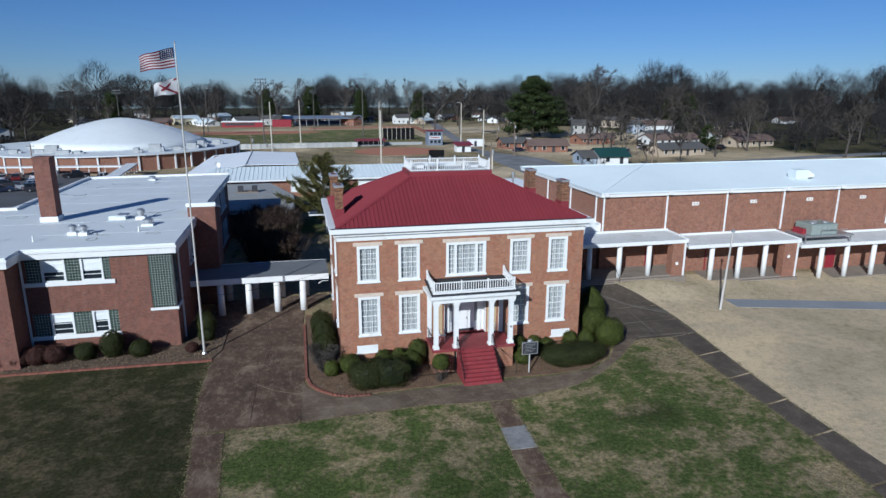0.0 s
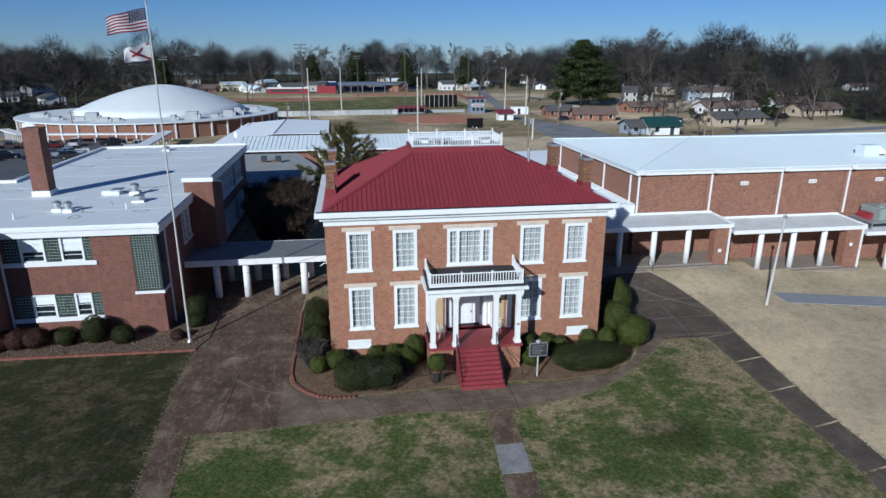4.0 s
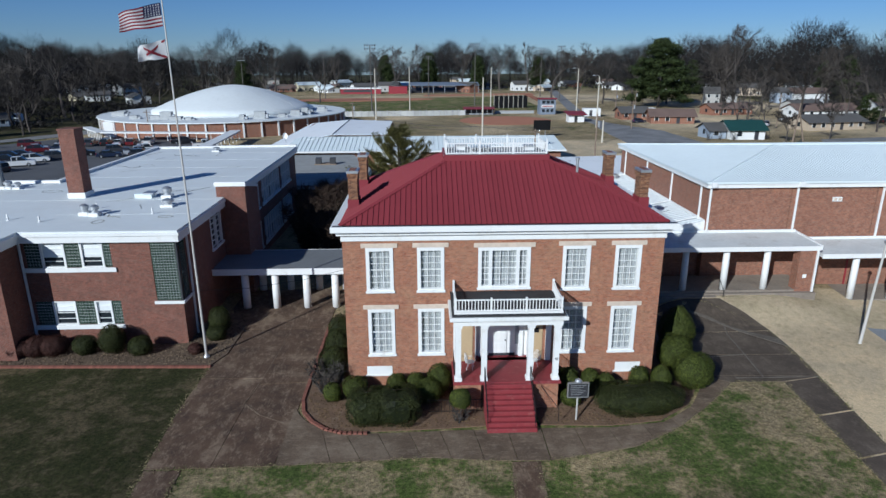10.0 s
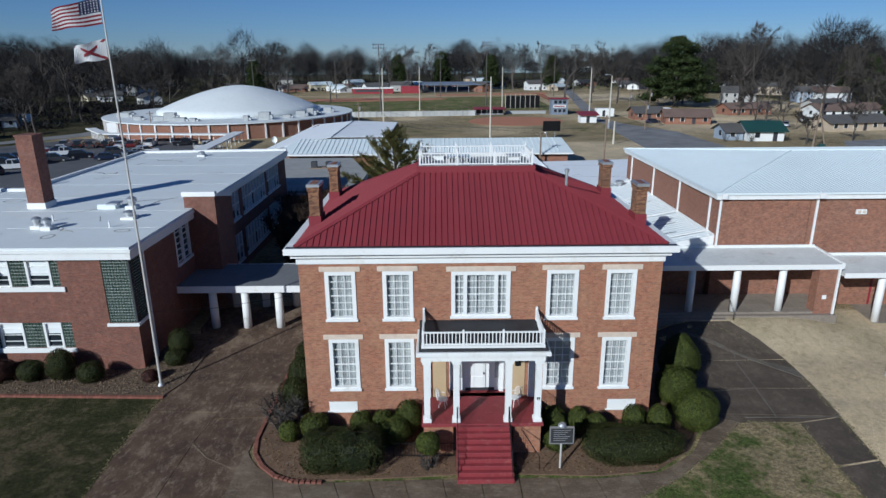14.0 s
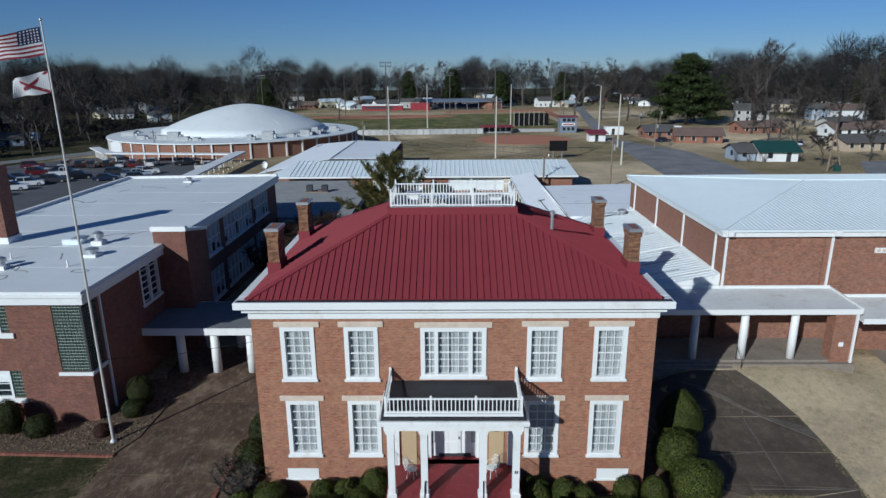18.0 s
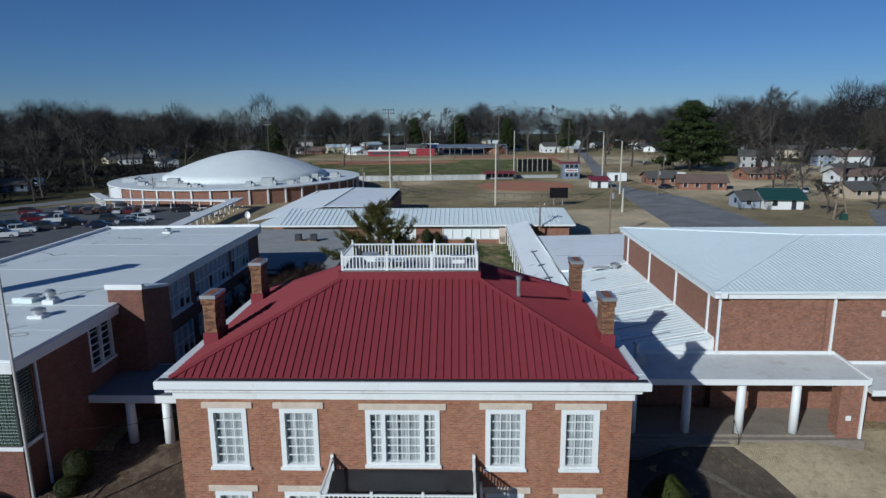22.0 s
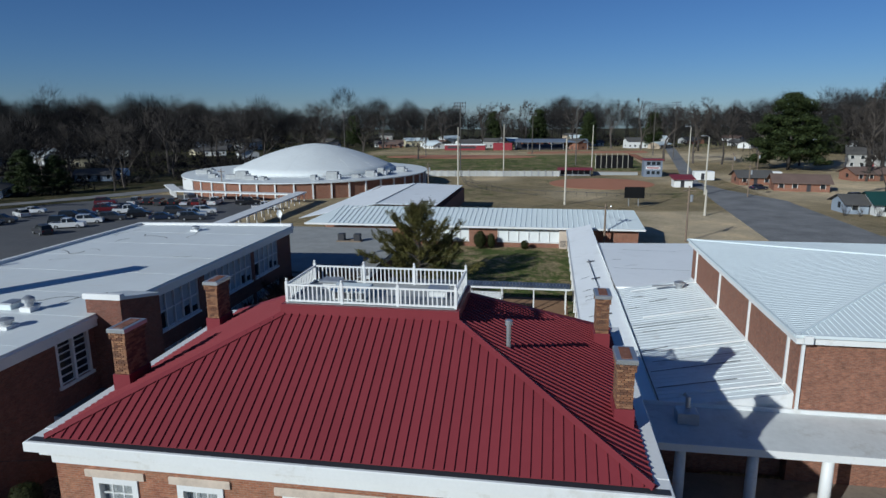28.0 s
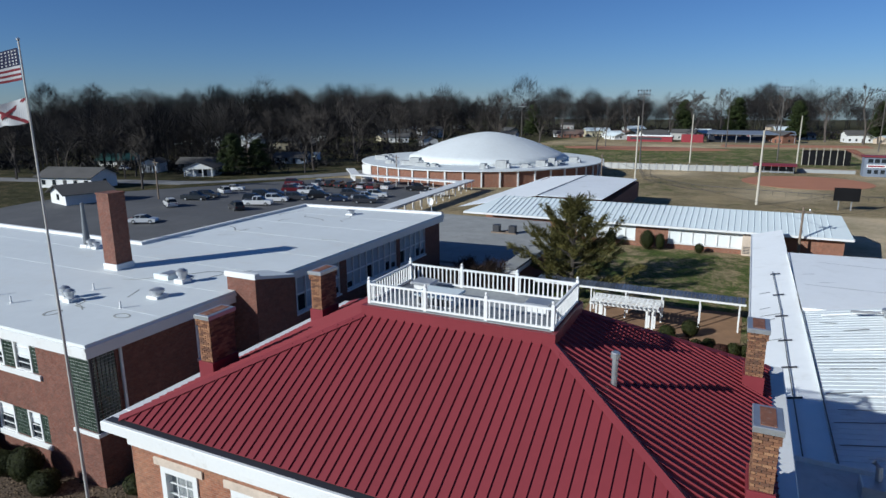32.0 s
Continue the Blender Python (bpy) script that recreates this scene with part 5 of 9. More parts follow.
def flags():
    w, h, z = 2.35, 1.25, 22.06
    f = thing("striped_flag", "red and white striped flag with blue canton, flying", "flag", (-18.8, 4.7, z))
    for i in range(13):
        b = Build()
        flag_cell(b, 0.02 if i > 6 else 0.42, 1.0, i / 13, (i + 1) / 13, w, h, z)
        part("stripe", b, F_RED if i % 2 == 0 else F_WHITE, f)
    b = Build()
    flag_cell(b, 0.02, 0.42, 0, 7 / 13, w, h, z)
    canton = part("canton", b, F_BLUE, f, "dark blue canton")
    for i in range(5):
        for j in range(6):
            u, v = 0.06 + j * 0.06, 0.05 + i * 0.1
            s = Build()
            flag_cell(s, u, u + 0.025, v, v + 0.045, w, h, z, 1, 0.006)
            part("star", s, F_WHITE, canton)
    w, h, z = 1.6, 1.0, 20.1
    f = thing("cross_flag", "white flag with a red diagonal cross, flying", "flag", (-18.8, 4.7, z))
    b = Build()
    flag_cell(b, 0.02, 1.0, 0, 1, w, h, z, 20)
    part("field", b, F_WHITE, f)
    for s in (0, 1):
        b = Build()
        n = 20
        for i in range(n):
            a, c = 0.02 + 0.98 * i / n, 0.02 + 0.98 * (i + 1) / n
            va, vc = (i / n, (i + 1) / n) if s == 0 else (1 - i / n, 1 - (i + 1) / n)
            k = 0.08
            p = [wave(a, max(0, va - k), w, h, z), wave(c, max(0, vc - k), w, h, z), wave(c, min(1, vc + k), w, h, z), wave(a, min(1, va + k), w, h, z)]
            b.add([(x, y - 0.012 - s * 0.003, zz) for x, y, zz in p] + [(x, y + 0.012 + s * 0.003, zz) for x, y, zz in p], [(0, 3, 2, 1), (4, 5, 6, 7)])
        part("cross_bar", b, F_RED, f)


flags()


# ---- low iron fence beside the steps ----
fence = thing("iron_fence", "low black iron fence between hedge and steps", "fence", (-3.2, -2.9, 0))
for z in (0.15, 0.85):
    part("rail", Build().box(-4.5, -1.5, -2.93, -2.9, z, z + 0.03), BLACK_IRON, fence)
for i in range(21):
    part("picket", Build().box(-4.5 + i * 0.15 - 0.01, -4.5 + i * 0.15 + 0.01, -2.925, -2.905, 0.04, 0.95), BLACK_IRON, fence)


def litter(name, label, poly, n, lo, hi, mat, seed, z=0.1):
    """Loose stones or fallen leaves on a bed, joined."""
    rnd = random.Random(seed)
    b = Build()
    xs, ys = [p[0] for p in poly], [p[1] for p in poly]
    k = 0
    while k < n:
        x, y = rnd.uniform(min(xs), max(xs)), rnd.uniform(min(ys), max(ys))
        if sum((a[1] > y) != (c[1] > y) and x < (c[0] - a[0]) * (y - a[1]) / (c[1] - a[1]) + a[0] for a, c in zip(poly, poly[1:] + poly[:1])) % 2 == 0:
            continue
        k += 1
        r, a = rnd.uniform(lo, hi), rnd.uniform(0, 6.28)
        w = [r * rnd.uniform(0.6, 1.1) for _ in range(5)]
        ring = [(x + w[i] * math.cos(a + i * 1.257), y + w[i] * math.sin(a + i * 1.257), z) for i in range(5)]
        b.add(ring + [(x + r * 0.15, y, z + r * rnd.uniform(0.35, 0.7))], [(i, (i + 1) % 5, 5) for i in range(5)])
    tagged(part(name, laid(b), mat), label, "ground cover", kind="stuff")


STONES = leafy("bed_stones", (0.03, 0.02, 0.013), (0.2, 0.145, 0.095), 0.95)
LEAVES = leafy("fallen_leaves", (0.05, 0.028, 0.015), (0.19, 0.125, 0.068), 0.95)
litter("bed_stone", "pale loose stones and leaf litter in the school bed", [(-33, 4.1), (-18.3, 3.7), (-17.8, 5.2), (-17.7, 12.3), (-20.9, 12.3), (-20.9, 7.0), (-33, 7.0)], 4200, 0.03, 0.1, STONES, 1)
litter("fallen_leaf", "brown fallen leaves in the front bed", [(-11.3, -0.5), (-10.9, -3.0), (-8.9, -4.6), (-1.45, -4.3), (-1.45, 0.05), (-11.3, 0.05)], 1900, 0.03, 0.075, LEAVES, 2, 0.06)
litter("fallen_leaf", "brown fallen leaves beside the steps", [(1.5, -4.25), (5.2, -4.45), (8.0, -4.05), (10.0, -2.5), (11.3, -0.4), (11.3, 0.05), (1.5, 0.05)], 1900, 0.03, 0.075, LEAVES, 3, 0.06)


def edge_tufts():
    """Short ragged grass that creeps over the pavement edges, joined."""
    rnd = random.Random(12)
    lines = [[(-18.0, -7.6), (-18.3, -1.7), (-18.2, 3.4)], [(-17.9, -7.6), (-11.9, -7.5), (-4.5, -7.06), (-1.3, -7.45), (-0.5, -7.5)], [(0.95, -7.5), (1.43, -7.52), (5.93, -6.52), (8.69, -4.87), (11.15, -2.65), (13.7, 0.04), (16.8, 0.05)],
             [(16.85, 0.05), (16.34, -8.7), (15.95, -15.9), (15.35, -20.7)], [(-0.49, -7.55), (-0.98, -14.1), (-1.08, -17.5)], [(0.92, -7.55), (0.6, -13.4), (0.49, -17.8)], [(-17.95, -7.7), (-17.5, -14), (-17.3, -20)], [(-16.2, -7.7), (-15.9, -14), (-15.7, -20)],
             [(19.36, 0.6), (18.16, -9.7), (17.78, -17.4)], [(19.4, 0.6), (19.84, 8.06), (16.3, 11.6)]]
    b = Build()
    for line in lines:
        for (xa, ya), (xb, yb) in zip(line, line[1:]):
            n = int(math.hypot(xb - xa, yb - ya) * 30)
            for i in range(n):
                u = rnd.random()
                x, y = xa + (xb - xa) * u, ya + (yb - ya) * u
                wob = 0.05 * math.sin(3.1 * (x + y)) + 0.04 * math.sin(7.7 * (x - y))
                x, y = x + wob + rnd.gauss(0, 0.1), y + wob + rnd.gauss(0, 0.1)
                z = ground_z(x, y)
                a, k = rnd.uniform(0, 6.28), rnd.uniform(0.03, 0.075)
                c, s = math.cos(a) * k, math.sin(a) * k
                b.add([(x - c, y - s, z + 0.02), (x + s * 0.6, y - c * 0.6, z + 0.055), (x + c, y + s, z + 0.03), (x - s * 0.6, y + c * 0.6, z + 0.06)], [(0, 1, 2, 3)])
    tagged(part("edge_grass", laid(b), leafy("edge_grass_blades", (0.05, 0.06, 0.018), (0.3, 0.24, 0.14), 0.95)), "ragged grass creeping over the pavement edges", "grass", kind="stuff")


edge_tufts()

# ---- the two-storey school wing ----
school = thing("school_building", "two-storey red brick school wing with flat white roof", "building", (-35, 25, 0), shift=STILL)


def block_window(parent, x0, x1, y, z0, z1, nx, nz, turn=None, along_x=True, label="green glass block panel"):
    """A grid of glass blocks in pale mortar."""
    b = Build()
    if along_x:
        b.box(x0, x1, y + 0.03, y + 0.1, z0, z1)
    else:
        b.box(y - 0.1, y - 0.03, x0, x1, z0, z1)
    root = part("glass_block_panel", b, STONE_GREY, parent, label)
    w, h = (x1 - x0) / nx, (z1 - z0) / nz
    g = Build().bbox(-w / 2 + 0.025, w / 2 - 0.025, -0.02, 0.05, -h / 2 + 0.025, h / 2 - 0.025, 0.0).mesh("glass_block", GLASS_BLOCK)
    for i in range(nx):
        for j in range(nz):
            u, v = x0 + (i + 0.5) * w, z0 + (j + 0.5) * h
            if along_x:
                part("glass_block", g, None, root, "", (u, y, v))
            else:
                part("glass_block", g, None, root, "", (y, u, v), radians(90))
    return root


STONE_GREY = plain("grey_mortar", (0.4, 0.42, 0.4), 0.9)
# Darker blue copy of BLIND: the shaded side's tone put into the colour.
SHADED_BLIND = plain("shaded_blind", (0.34, 0.39, 0.44), 0.35, vary=0.15, big=1.0)
BLIND = plain("pale_window_blind", (0.72, 0.74, 0.73), 0.7, vary=0.08)


def metal_window(parent, x0, x1, y, z0, z1, blind, label):
    """A white metal window with a hopper light below and a blind above."""
    root = part("window", Build().box(x0, x1, y + 0.12, y + 0.14, z0, z1), GLASS, parent, label)
    f = Build()
    f.box(x0, x0 + 0.14, y - 0.03, y + 0.1, z0, z1).box(x1 - 0.14, x1, y - 0.03, y + 0.1, z0, z1)
    f.box(x0 + 0.14, x1 - 0.14, y - 0.03, y + 0.1, z1 - 0.08, z1).box(x0 + 0.14, x1 - 0.14, y - 0.03, y + 0.1, z0, z0 + 0.08)
    part("frame", f, WHITE, root)
    n = 4
    for k in range(1, n):
        zz = z0 + (z1 - z0) * k / n
        part("glazing_bar", Build().box(x0 + 0.14, x1 - 0.14, y + 0.05, y + 0.1, zz - 0.02, zz + 0.02), WHITE, root)
    zz = z1 - (z1 - z0) * blind
    part("blind", Build().box(x0 + 0.14, x1 - 0.14, y + 0.1, y + 0.115, zz, z1 - 0.08), BLIND, root, "pale drawn blind")


BAYS = ((21.9, 6.5), (29.4, 8.2), (38.3, 5.2))


def build_school():
    y0, x1 = 6.72, -21.0
    xl = -31.3
    hu, hl = (-30.95, -25.35, 5.48, 7.2), (-30.95, -25.2, 1.36, 3.08)
    hg = (-22.75, x1 + 0.0, 3.02, 7.2)
    b = wall_y(Build(), xl, x1, y0, 0.35, -0.9, 7.3, [hu, hl, hg])
    part("front_wall", b, BRICK_SCHOOL, school)
    part("side_wall", wall_x(Build(), y0 + 0.352, 46.5, x1, -0.35, -0.9, 7.3,
                             [(7.08, 8.15, 3.02, 7.2)] + [(13.5, 16.1, 4.6, 7.25)] + [(a, a + w, 4.5, 7.25) for a, w in BAYS]
                             + [(a, a + w, 0.4, 3.1) for a, w in BAYS]), BRICK_SCHOOL, school)
    part("back_wall", Build().prism([(-37.6, 45.2), (x1, 46.502), (x1, 46.85), (-37.6, 45.55)], -0.9, 7.3), BRICK_SCHOOL, school)
    part("west_wall", Build().box(-37.6, -37.25, 23.0, 45.19, -0.9, 7.3), BRICK_SCHOOL, school)
    part("wing_wall", Build().box(xl - 0.35, xl, 4.4, y0 - 0.002, -0.9, 7.3).box(-64, xl - 0.352, 4.4, 4.75, -0.9, 7.3), BRICK_SCHOOL, school)
    part("wing_back_wall", Build().box(-64, -37.602, 23.0, 23.35, -0.9, 7.3).box(-64.35, -64, 4.4, 23.35, -0.9, 7.3), BRICK_SCHOOL, school)
    # roof plates and fascia
    fas = 0.32
    outline = [(x1 + fas, y0 - fas), (x1 + fas, 46.85 + fas), (-37.6 - fas, 45.55 + fas), (-37.6 - fas, 23.35 + fas), (-64.6, 23.35 + fas), (-64.6, 4.1), (xl + fas, 4.1), (xl + fas, y0 - fas)]
    part("roof", Build().prism(outline[::1], 7.9, 8.06), MEMBRANE, school, "flat white membrane roof")
    part("fascia", Build().prism(outline, 7.28, 7.72), WHITE, school, "white fascia band")
    g = fas + 0.09
    edge = [(x1 + g, y0 - g), (x1 + g, 46.85 + g), (-37.6 - g, 45.55 + g), (-37.6 - g, 23.35 + g), (-64.7, 23.35 + g), (-64.7, 4.0), (xl + g, 4.0), (xl + g, y0 - g)]
    part("drip_edge", Build().prism(edge, 7.722, 7.898), WHITE, school, "white metal drip edge")
    # raised edge round the back part
    part("roof_kerb", Build().prism([(-37.9, 45.45), (-20.7, 46.75), (-20.7, 47.15), (-37.9, 45.85)], 8.06, 8.3), WHITE, school)
    for xa, xb, ya, yb in ((-37.9, -37.4, 23.7, 45.44), (-64.6, -37.39, 23.3, 23.69)):
        part("roof_kerb", Build().bbox(xa, xb, ya, yb, 8.06, 8.3, 0.05), WHITE, school)
    for y, xa in ((11.0, -31.0), (15.9, -62.0), (20.5, -62.0), (26.0, -37.3), (31.2, -37.3), (36.4, -37.3), (41.6, -37.3)):
        part("roof_seam", Build().box(xa, -20.9, y, y + 0.07, 8.06, 8.068), MEMBRANE, school)
    # front windows
    for z0, z1 in ((5.48, 7.2), (1.36, 3.08)):
        xs = [-30.95, -29.95, -28.35, -27.35, -25.85] if z0 > 5 else [-30.95, -29.8, -28.25, -27.0, -25.85]
        w = [1.0, 1.6, 1.0, 1.5, 0.55] if z0 > 5 else [1.15, 1.55, 1.25, 1.15, 0.65]
        for i in range(5):
            a, c = xs[i], xs[i] + w[i] if i < 4 else (-25.35 if z0 > 5 else -25.2)
            if i % 2 == 0:
                block_window(school, a, c, y0 + 0.04, z0, z1, max(3, round((c - a) / 0.2)), 8)
            else:
                metal_window(school, a, c, y0 + 0.02, z0, z1, 0.45 if (i + (z0 > 5)) % 2 else 0.6 if z0 > 5 else 0.12, "white metal school window with blind")
        part("window_sill", Build().bbox(-31.1, -25.1, y0 - 0.12, y0 + 0.0, z0 - 0.3, z0, 0.02), WHITE, school)
    block_window(school, -22.75, -21.05, y0 + 0.04, 3.02, 7.2, 9, 22)
    block_window(school, 6.9, 8.15, x1 - 0.04, 3.02, 7.2, 6, 22, along_x=False)
    part("corner_post", Build().box(x1 - 0.1, x1 + 0.01, y0 - 0.01, y0 + 0.14, 3.02, 7.3), DARK_PANEL, school)
    part("window_sill", Build().bbox(-22.9, x1 + 0.12, y0 - 0.12, y0 - 0.0, 2.82, 3.02, 0.02), WHITE, school)
    part("window_sill", Build().bbox(x1 + 0.0, x1 + 0.12, y0 + 0.001, 8.25, 2.82, 3.02, 0.02), WHITE, school)
    for y in (8.35,):
        part("downpipe", Build().box(x1 + 0.03, x1 + 0.15, y, y + 0.12, -0.2, 7.28), WHITE, school)
    part("downpipe", Build().box(xl + 0.05, xl + 0.17, y0 - 0.15, y0 - 0.03, -0.2, 7.28), WHITE, school)
    # side windows, bays of white metal lights
    for (a, wd), n in zip(BAYS, (6, 8, 5)):
        for z0, z1 in ((4.5, 7.25), (0.4, 3.1)):
            root = part("window", Build().box(x1 - 0.2, x1 - 0.18, a, a + wd, z0, z1), GLASS, school, "band of white metal school windows")
            for i in range(n + 1):
                yy = a + wd * i / n
                part("mullion", Build().box(x1 - 0.17, x1 - 0.02, yy - 0.05, yy + 0.05, z0, z1), WHITE, root)
            for zz in (z0 + 0.04, (z0 + z1) / 2, z1 - 0.04):
                part("transom", Build().box(x1 - 0.165, x1 - 0.03, a, a + wd, zz - 0.04, zz + 0.04), WHITE, root)
            part("sill", Build().box(x1 - 0.02, x1 + 0.1, a - 0.1, a + wd + 0.1, z0 - 0.15, z0), WHITE, root)
            for i in range(n):
                low = z1 - (z1 - z0) * (0.97, 0.8, 0.97, 0.55, 0.97, 0.7, 0.97)[(i * 3 + int(a)) % 7]
                part("blind", Build().box(x1 - 0.178, x1 - 0.172, a + wd * i / n + 0.06, a + wd * (i + 1) / n - 0.06, low, z1 - 0.05), SHADED_BLIND, root, "blind drawn part way, its colour darkened as in shade")
    root = part("window", Build().box(x1 - 0.2, x1 - 0.18, 13.5, 16.1, 4.6, 7.25), GLASS, school, "white framed stair window")
    for yy in (13.56, 14.8, 16.02):
        part("mullion", Build().box(x1 - 0.17, x1 + 0.03, yy - 0.08, yy + 0.08, 4.6, 7.25), WHITE, root)
    part("sill", Build().box(x1 + 0.0, x1 + 0.12, 13.4, 16.2, 4.42, 4.599), WHITE, root)
    for zz in (4.65, 5.1, 5.55, 6.0, 6.45, 6.85, 7.21):
        part("transom", Build().box(x1 - 0.165, x1 - 0.06, 13.64, 15.94, zz - 0.025, zz + 0.025), WHITE, root)
    # stair tower
    tx0, tx1, ty0, ty1 = -21.3, -18.98, 16.6, 20.4
    part("stair_tower", Build().box(x1 + 0.002, tx1, ty0, ty1, -0.9, 8.06).add([(tx0, ty0, 8.061), (tx1, ty0, 8.061), (tx1, ty1, 8.061), (tx0, ty1, 8.061), (tx0, ty0, 8.95), (tx1, ty0, 8.95), (tx1, ty1, 8.2), (tx0, ty1, 8.2)], [(0, 1, 5, 4), (1, 2, 6, 5), (2, 3, 7, 6), (3, 0, 4, 7), (4, 5, 6, 7), (3, 2, 1, 0)]), BRICK_SCHOOL, school, "brick stair tower")
    part("tower_coping", Build().bbox(tx0 - 0.1, tx1 + 0.1, ty0 - 0.1, ty0 + 0.3, 8.95, 9.3, 0.04), WHITE, school)
    part("tower_coping", Build().slab([(tx0 - 0.06, ty0 + 0.302, 9.1), (tx1 + 0.06, ty0 + 0.302, 9.1), (tx1 + 0.06, ty1 + 0.06, 8.36), (tx0 - 0.06, ty1 + 0.06, 8.36)], 0.2), MEMBRANE, school, "raked felt-covered tower roof")
    # brick stack on the roof
    cx0, cx1, cy0, cy1 = -33.1, -31.85, 16.75, 18.05
    part("boiler_chimney", Build().box(cx0, cx1, cy0, cy1, 8.06, 13.45), BRICK_SCHOOL, school, "tall square brick boiler stack")
    part("stack_head", Build().box(cx0 - 0.05, cx1 + 0.05, cy0 - 0.05, cy1 + 0.05, 13.452, 13.58), BRICK_SCHOOL, school)
    part("stack_flashing", Build().bbox(cx0 - 0.08, cx1 + 0.08, cy0 - 0.08, cy1 + 0.08, 8.06, 8.5, 0.02), WHITE, school)


build_school()


def roof_vent(x, y, z, r, h, name="roof_vent", label="round galvanised roof vent on a white roof"):
    e = thing(name, label, "roof vent", (x, y, z), "school roof vents", shift=STILL)
    part("base", Build().bbox(x - r * 1.2, x + r * 1.2, y - r * 1.2, y + r * 1.2, z, z + h * 0.3, 0.03), WHITE, e)
    part("hood", Build().lathe([(r * 0.8, z + h * 0.3), (r * 0.8, z + h * 0.55), (r * 1.15, z + h * 0.6), (r * 1.15, z + h * 0.85), (r * 0.5, z + h)], x, y, 14), STEEL, e)


for x, y, r, h in ((-28.9, 10.98, 0.27, 0.8), (-28.05, 10.7, 0.27, 0.8), (-25.15, 16.5, 0.32, 0.95), (-23.95, 13.5, 0.38, 0.6), (-40.5, 20.95, 0.3, 0.7), (-29.5, 42.85, 0.36, 0.55), (-39.62, 20.8, 0.25, 0.6)):
    roof_vent(x, y, 8.06, r, h)
unit = thing("roof_unit", "low white ventilation box on the school roof", "roof vent", (-27.05, 16.8, 8.06), "school roof vents", shift=STILL)
part("body", Build().bbox(-27.75, -26.4, 16.4, 17.2, 8.06, 8.42, 0.04), PALE_METAL, unit)
part("lid", Build().bbox(-27.05, -26.2, 16.3, 17.3, 8.42, 8.52, 0.03), STEEL, unit)
FLUE_GREY = plain("dull_flue_metal", (0.16, 0.17, 0.18), 0.6, 0.3, vary=0.2, big=1.5)
flue = thing("metal_flue", "tall grey metal flue on the school roof", "flue", (-41.0, 20.95, 8.06), shift=STILL)
part("pipe", Build().lathe([(0.3, 8.06), (0.24, 9.4), (0.13, 11.6), (0.15, 11.62), (0.15, 11.75)], -41.0, 20.95, 12), FLUE_GREY, flue)
part("base", Build().bbox(-41.4, -40.6, 20.55, 21.35, 8.06, 8.3, 0.05), WHITE, flue)
for x, y in ((-31.0, 9.0), (-24.15, 11.08), (-29.0, 12.9), (-33.5, 9.6)):
    st = thing("vent_stub", "small white plumbing vent stub", "roof vent", (x, y, 8.06), "vent stubs", shift=STILL)
    part("stub", Build().lathe([(0.12, 8.06), (0.06, 8.12), (0.05, 8.5)], x, y, 8), WHITE, st)

# ---- covered ways and canopies ----


def round_column(root, x, y, z0, z1, r=0.22):
    c = part("column", Build().lathe([(r, z0), (r, z0 + (z1 - z0) * 0.5), (r * 0.93, z1)], x, y, 18), WHITE, root)
    c.data.polygons.foreach_set("use_smooth", [True] * len(c.data.polygons))
    return c


left_way = thing("covered_walkway", "white columned breezeway with flat grey roof", "walkway", (-15, 15, 0), shift=(0, -0.12, -0.42))
part("roof", Build().prism([(-20.98, 12.85), (-9.3, 12.85), (-9.3, 17.9), (-20.98, 17.9)], 3.42, 3.58), GREY_ROOF, left_way, "flat grey felt roof")
part("fascia", Build().box(-20.98, -9.3, 12.8, 12.849, 3.1, 3.6).box(-20.98, -9.3, 17.901, 17.95, 3.1, 3.6), WHITE, left_way)
part("soffit", Build().box(-20.98, -9.3, 12.85, 17.9, 3.36, 3.418), WHITE, left_way)
part("beam", Build().box(-20.98, -9.3, 13.1, 13.45, 3.05, 3.358), WHITE, left_way)
part("beam", Build().box(-20.98, -9.3, 17.2, 17.5, 3.05, 3.358), WHITE, left_way)
for x in (-18.65, -16.3, -13.86, -11.6):
    round_column(left_way, x, 13.28, 0.0, 3.05, 0.3)
    round_column(left_way, x + 0.3, 17.35, 0.0, 3.05, 0.3)
part("lamp_arm", Build().tube([(-9.4, 12.7, 2.95), (-9.9, 12.45, 3.05), (-10.2, 12.4, 2.85)], 0.04, 6), WHITE, left_way, "white wall lamp")


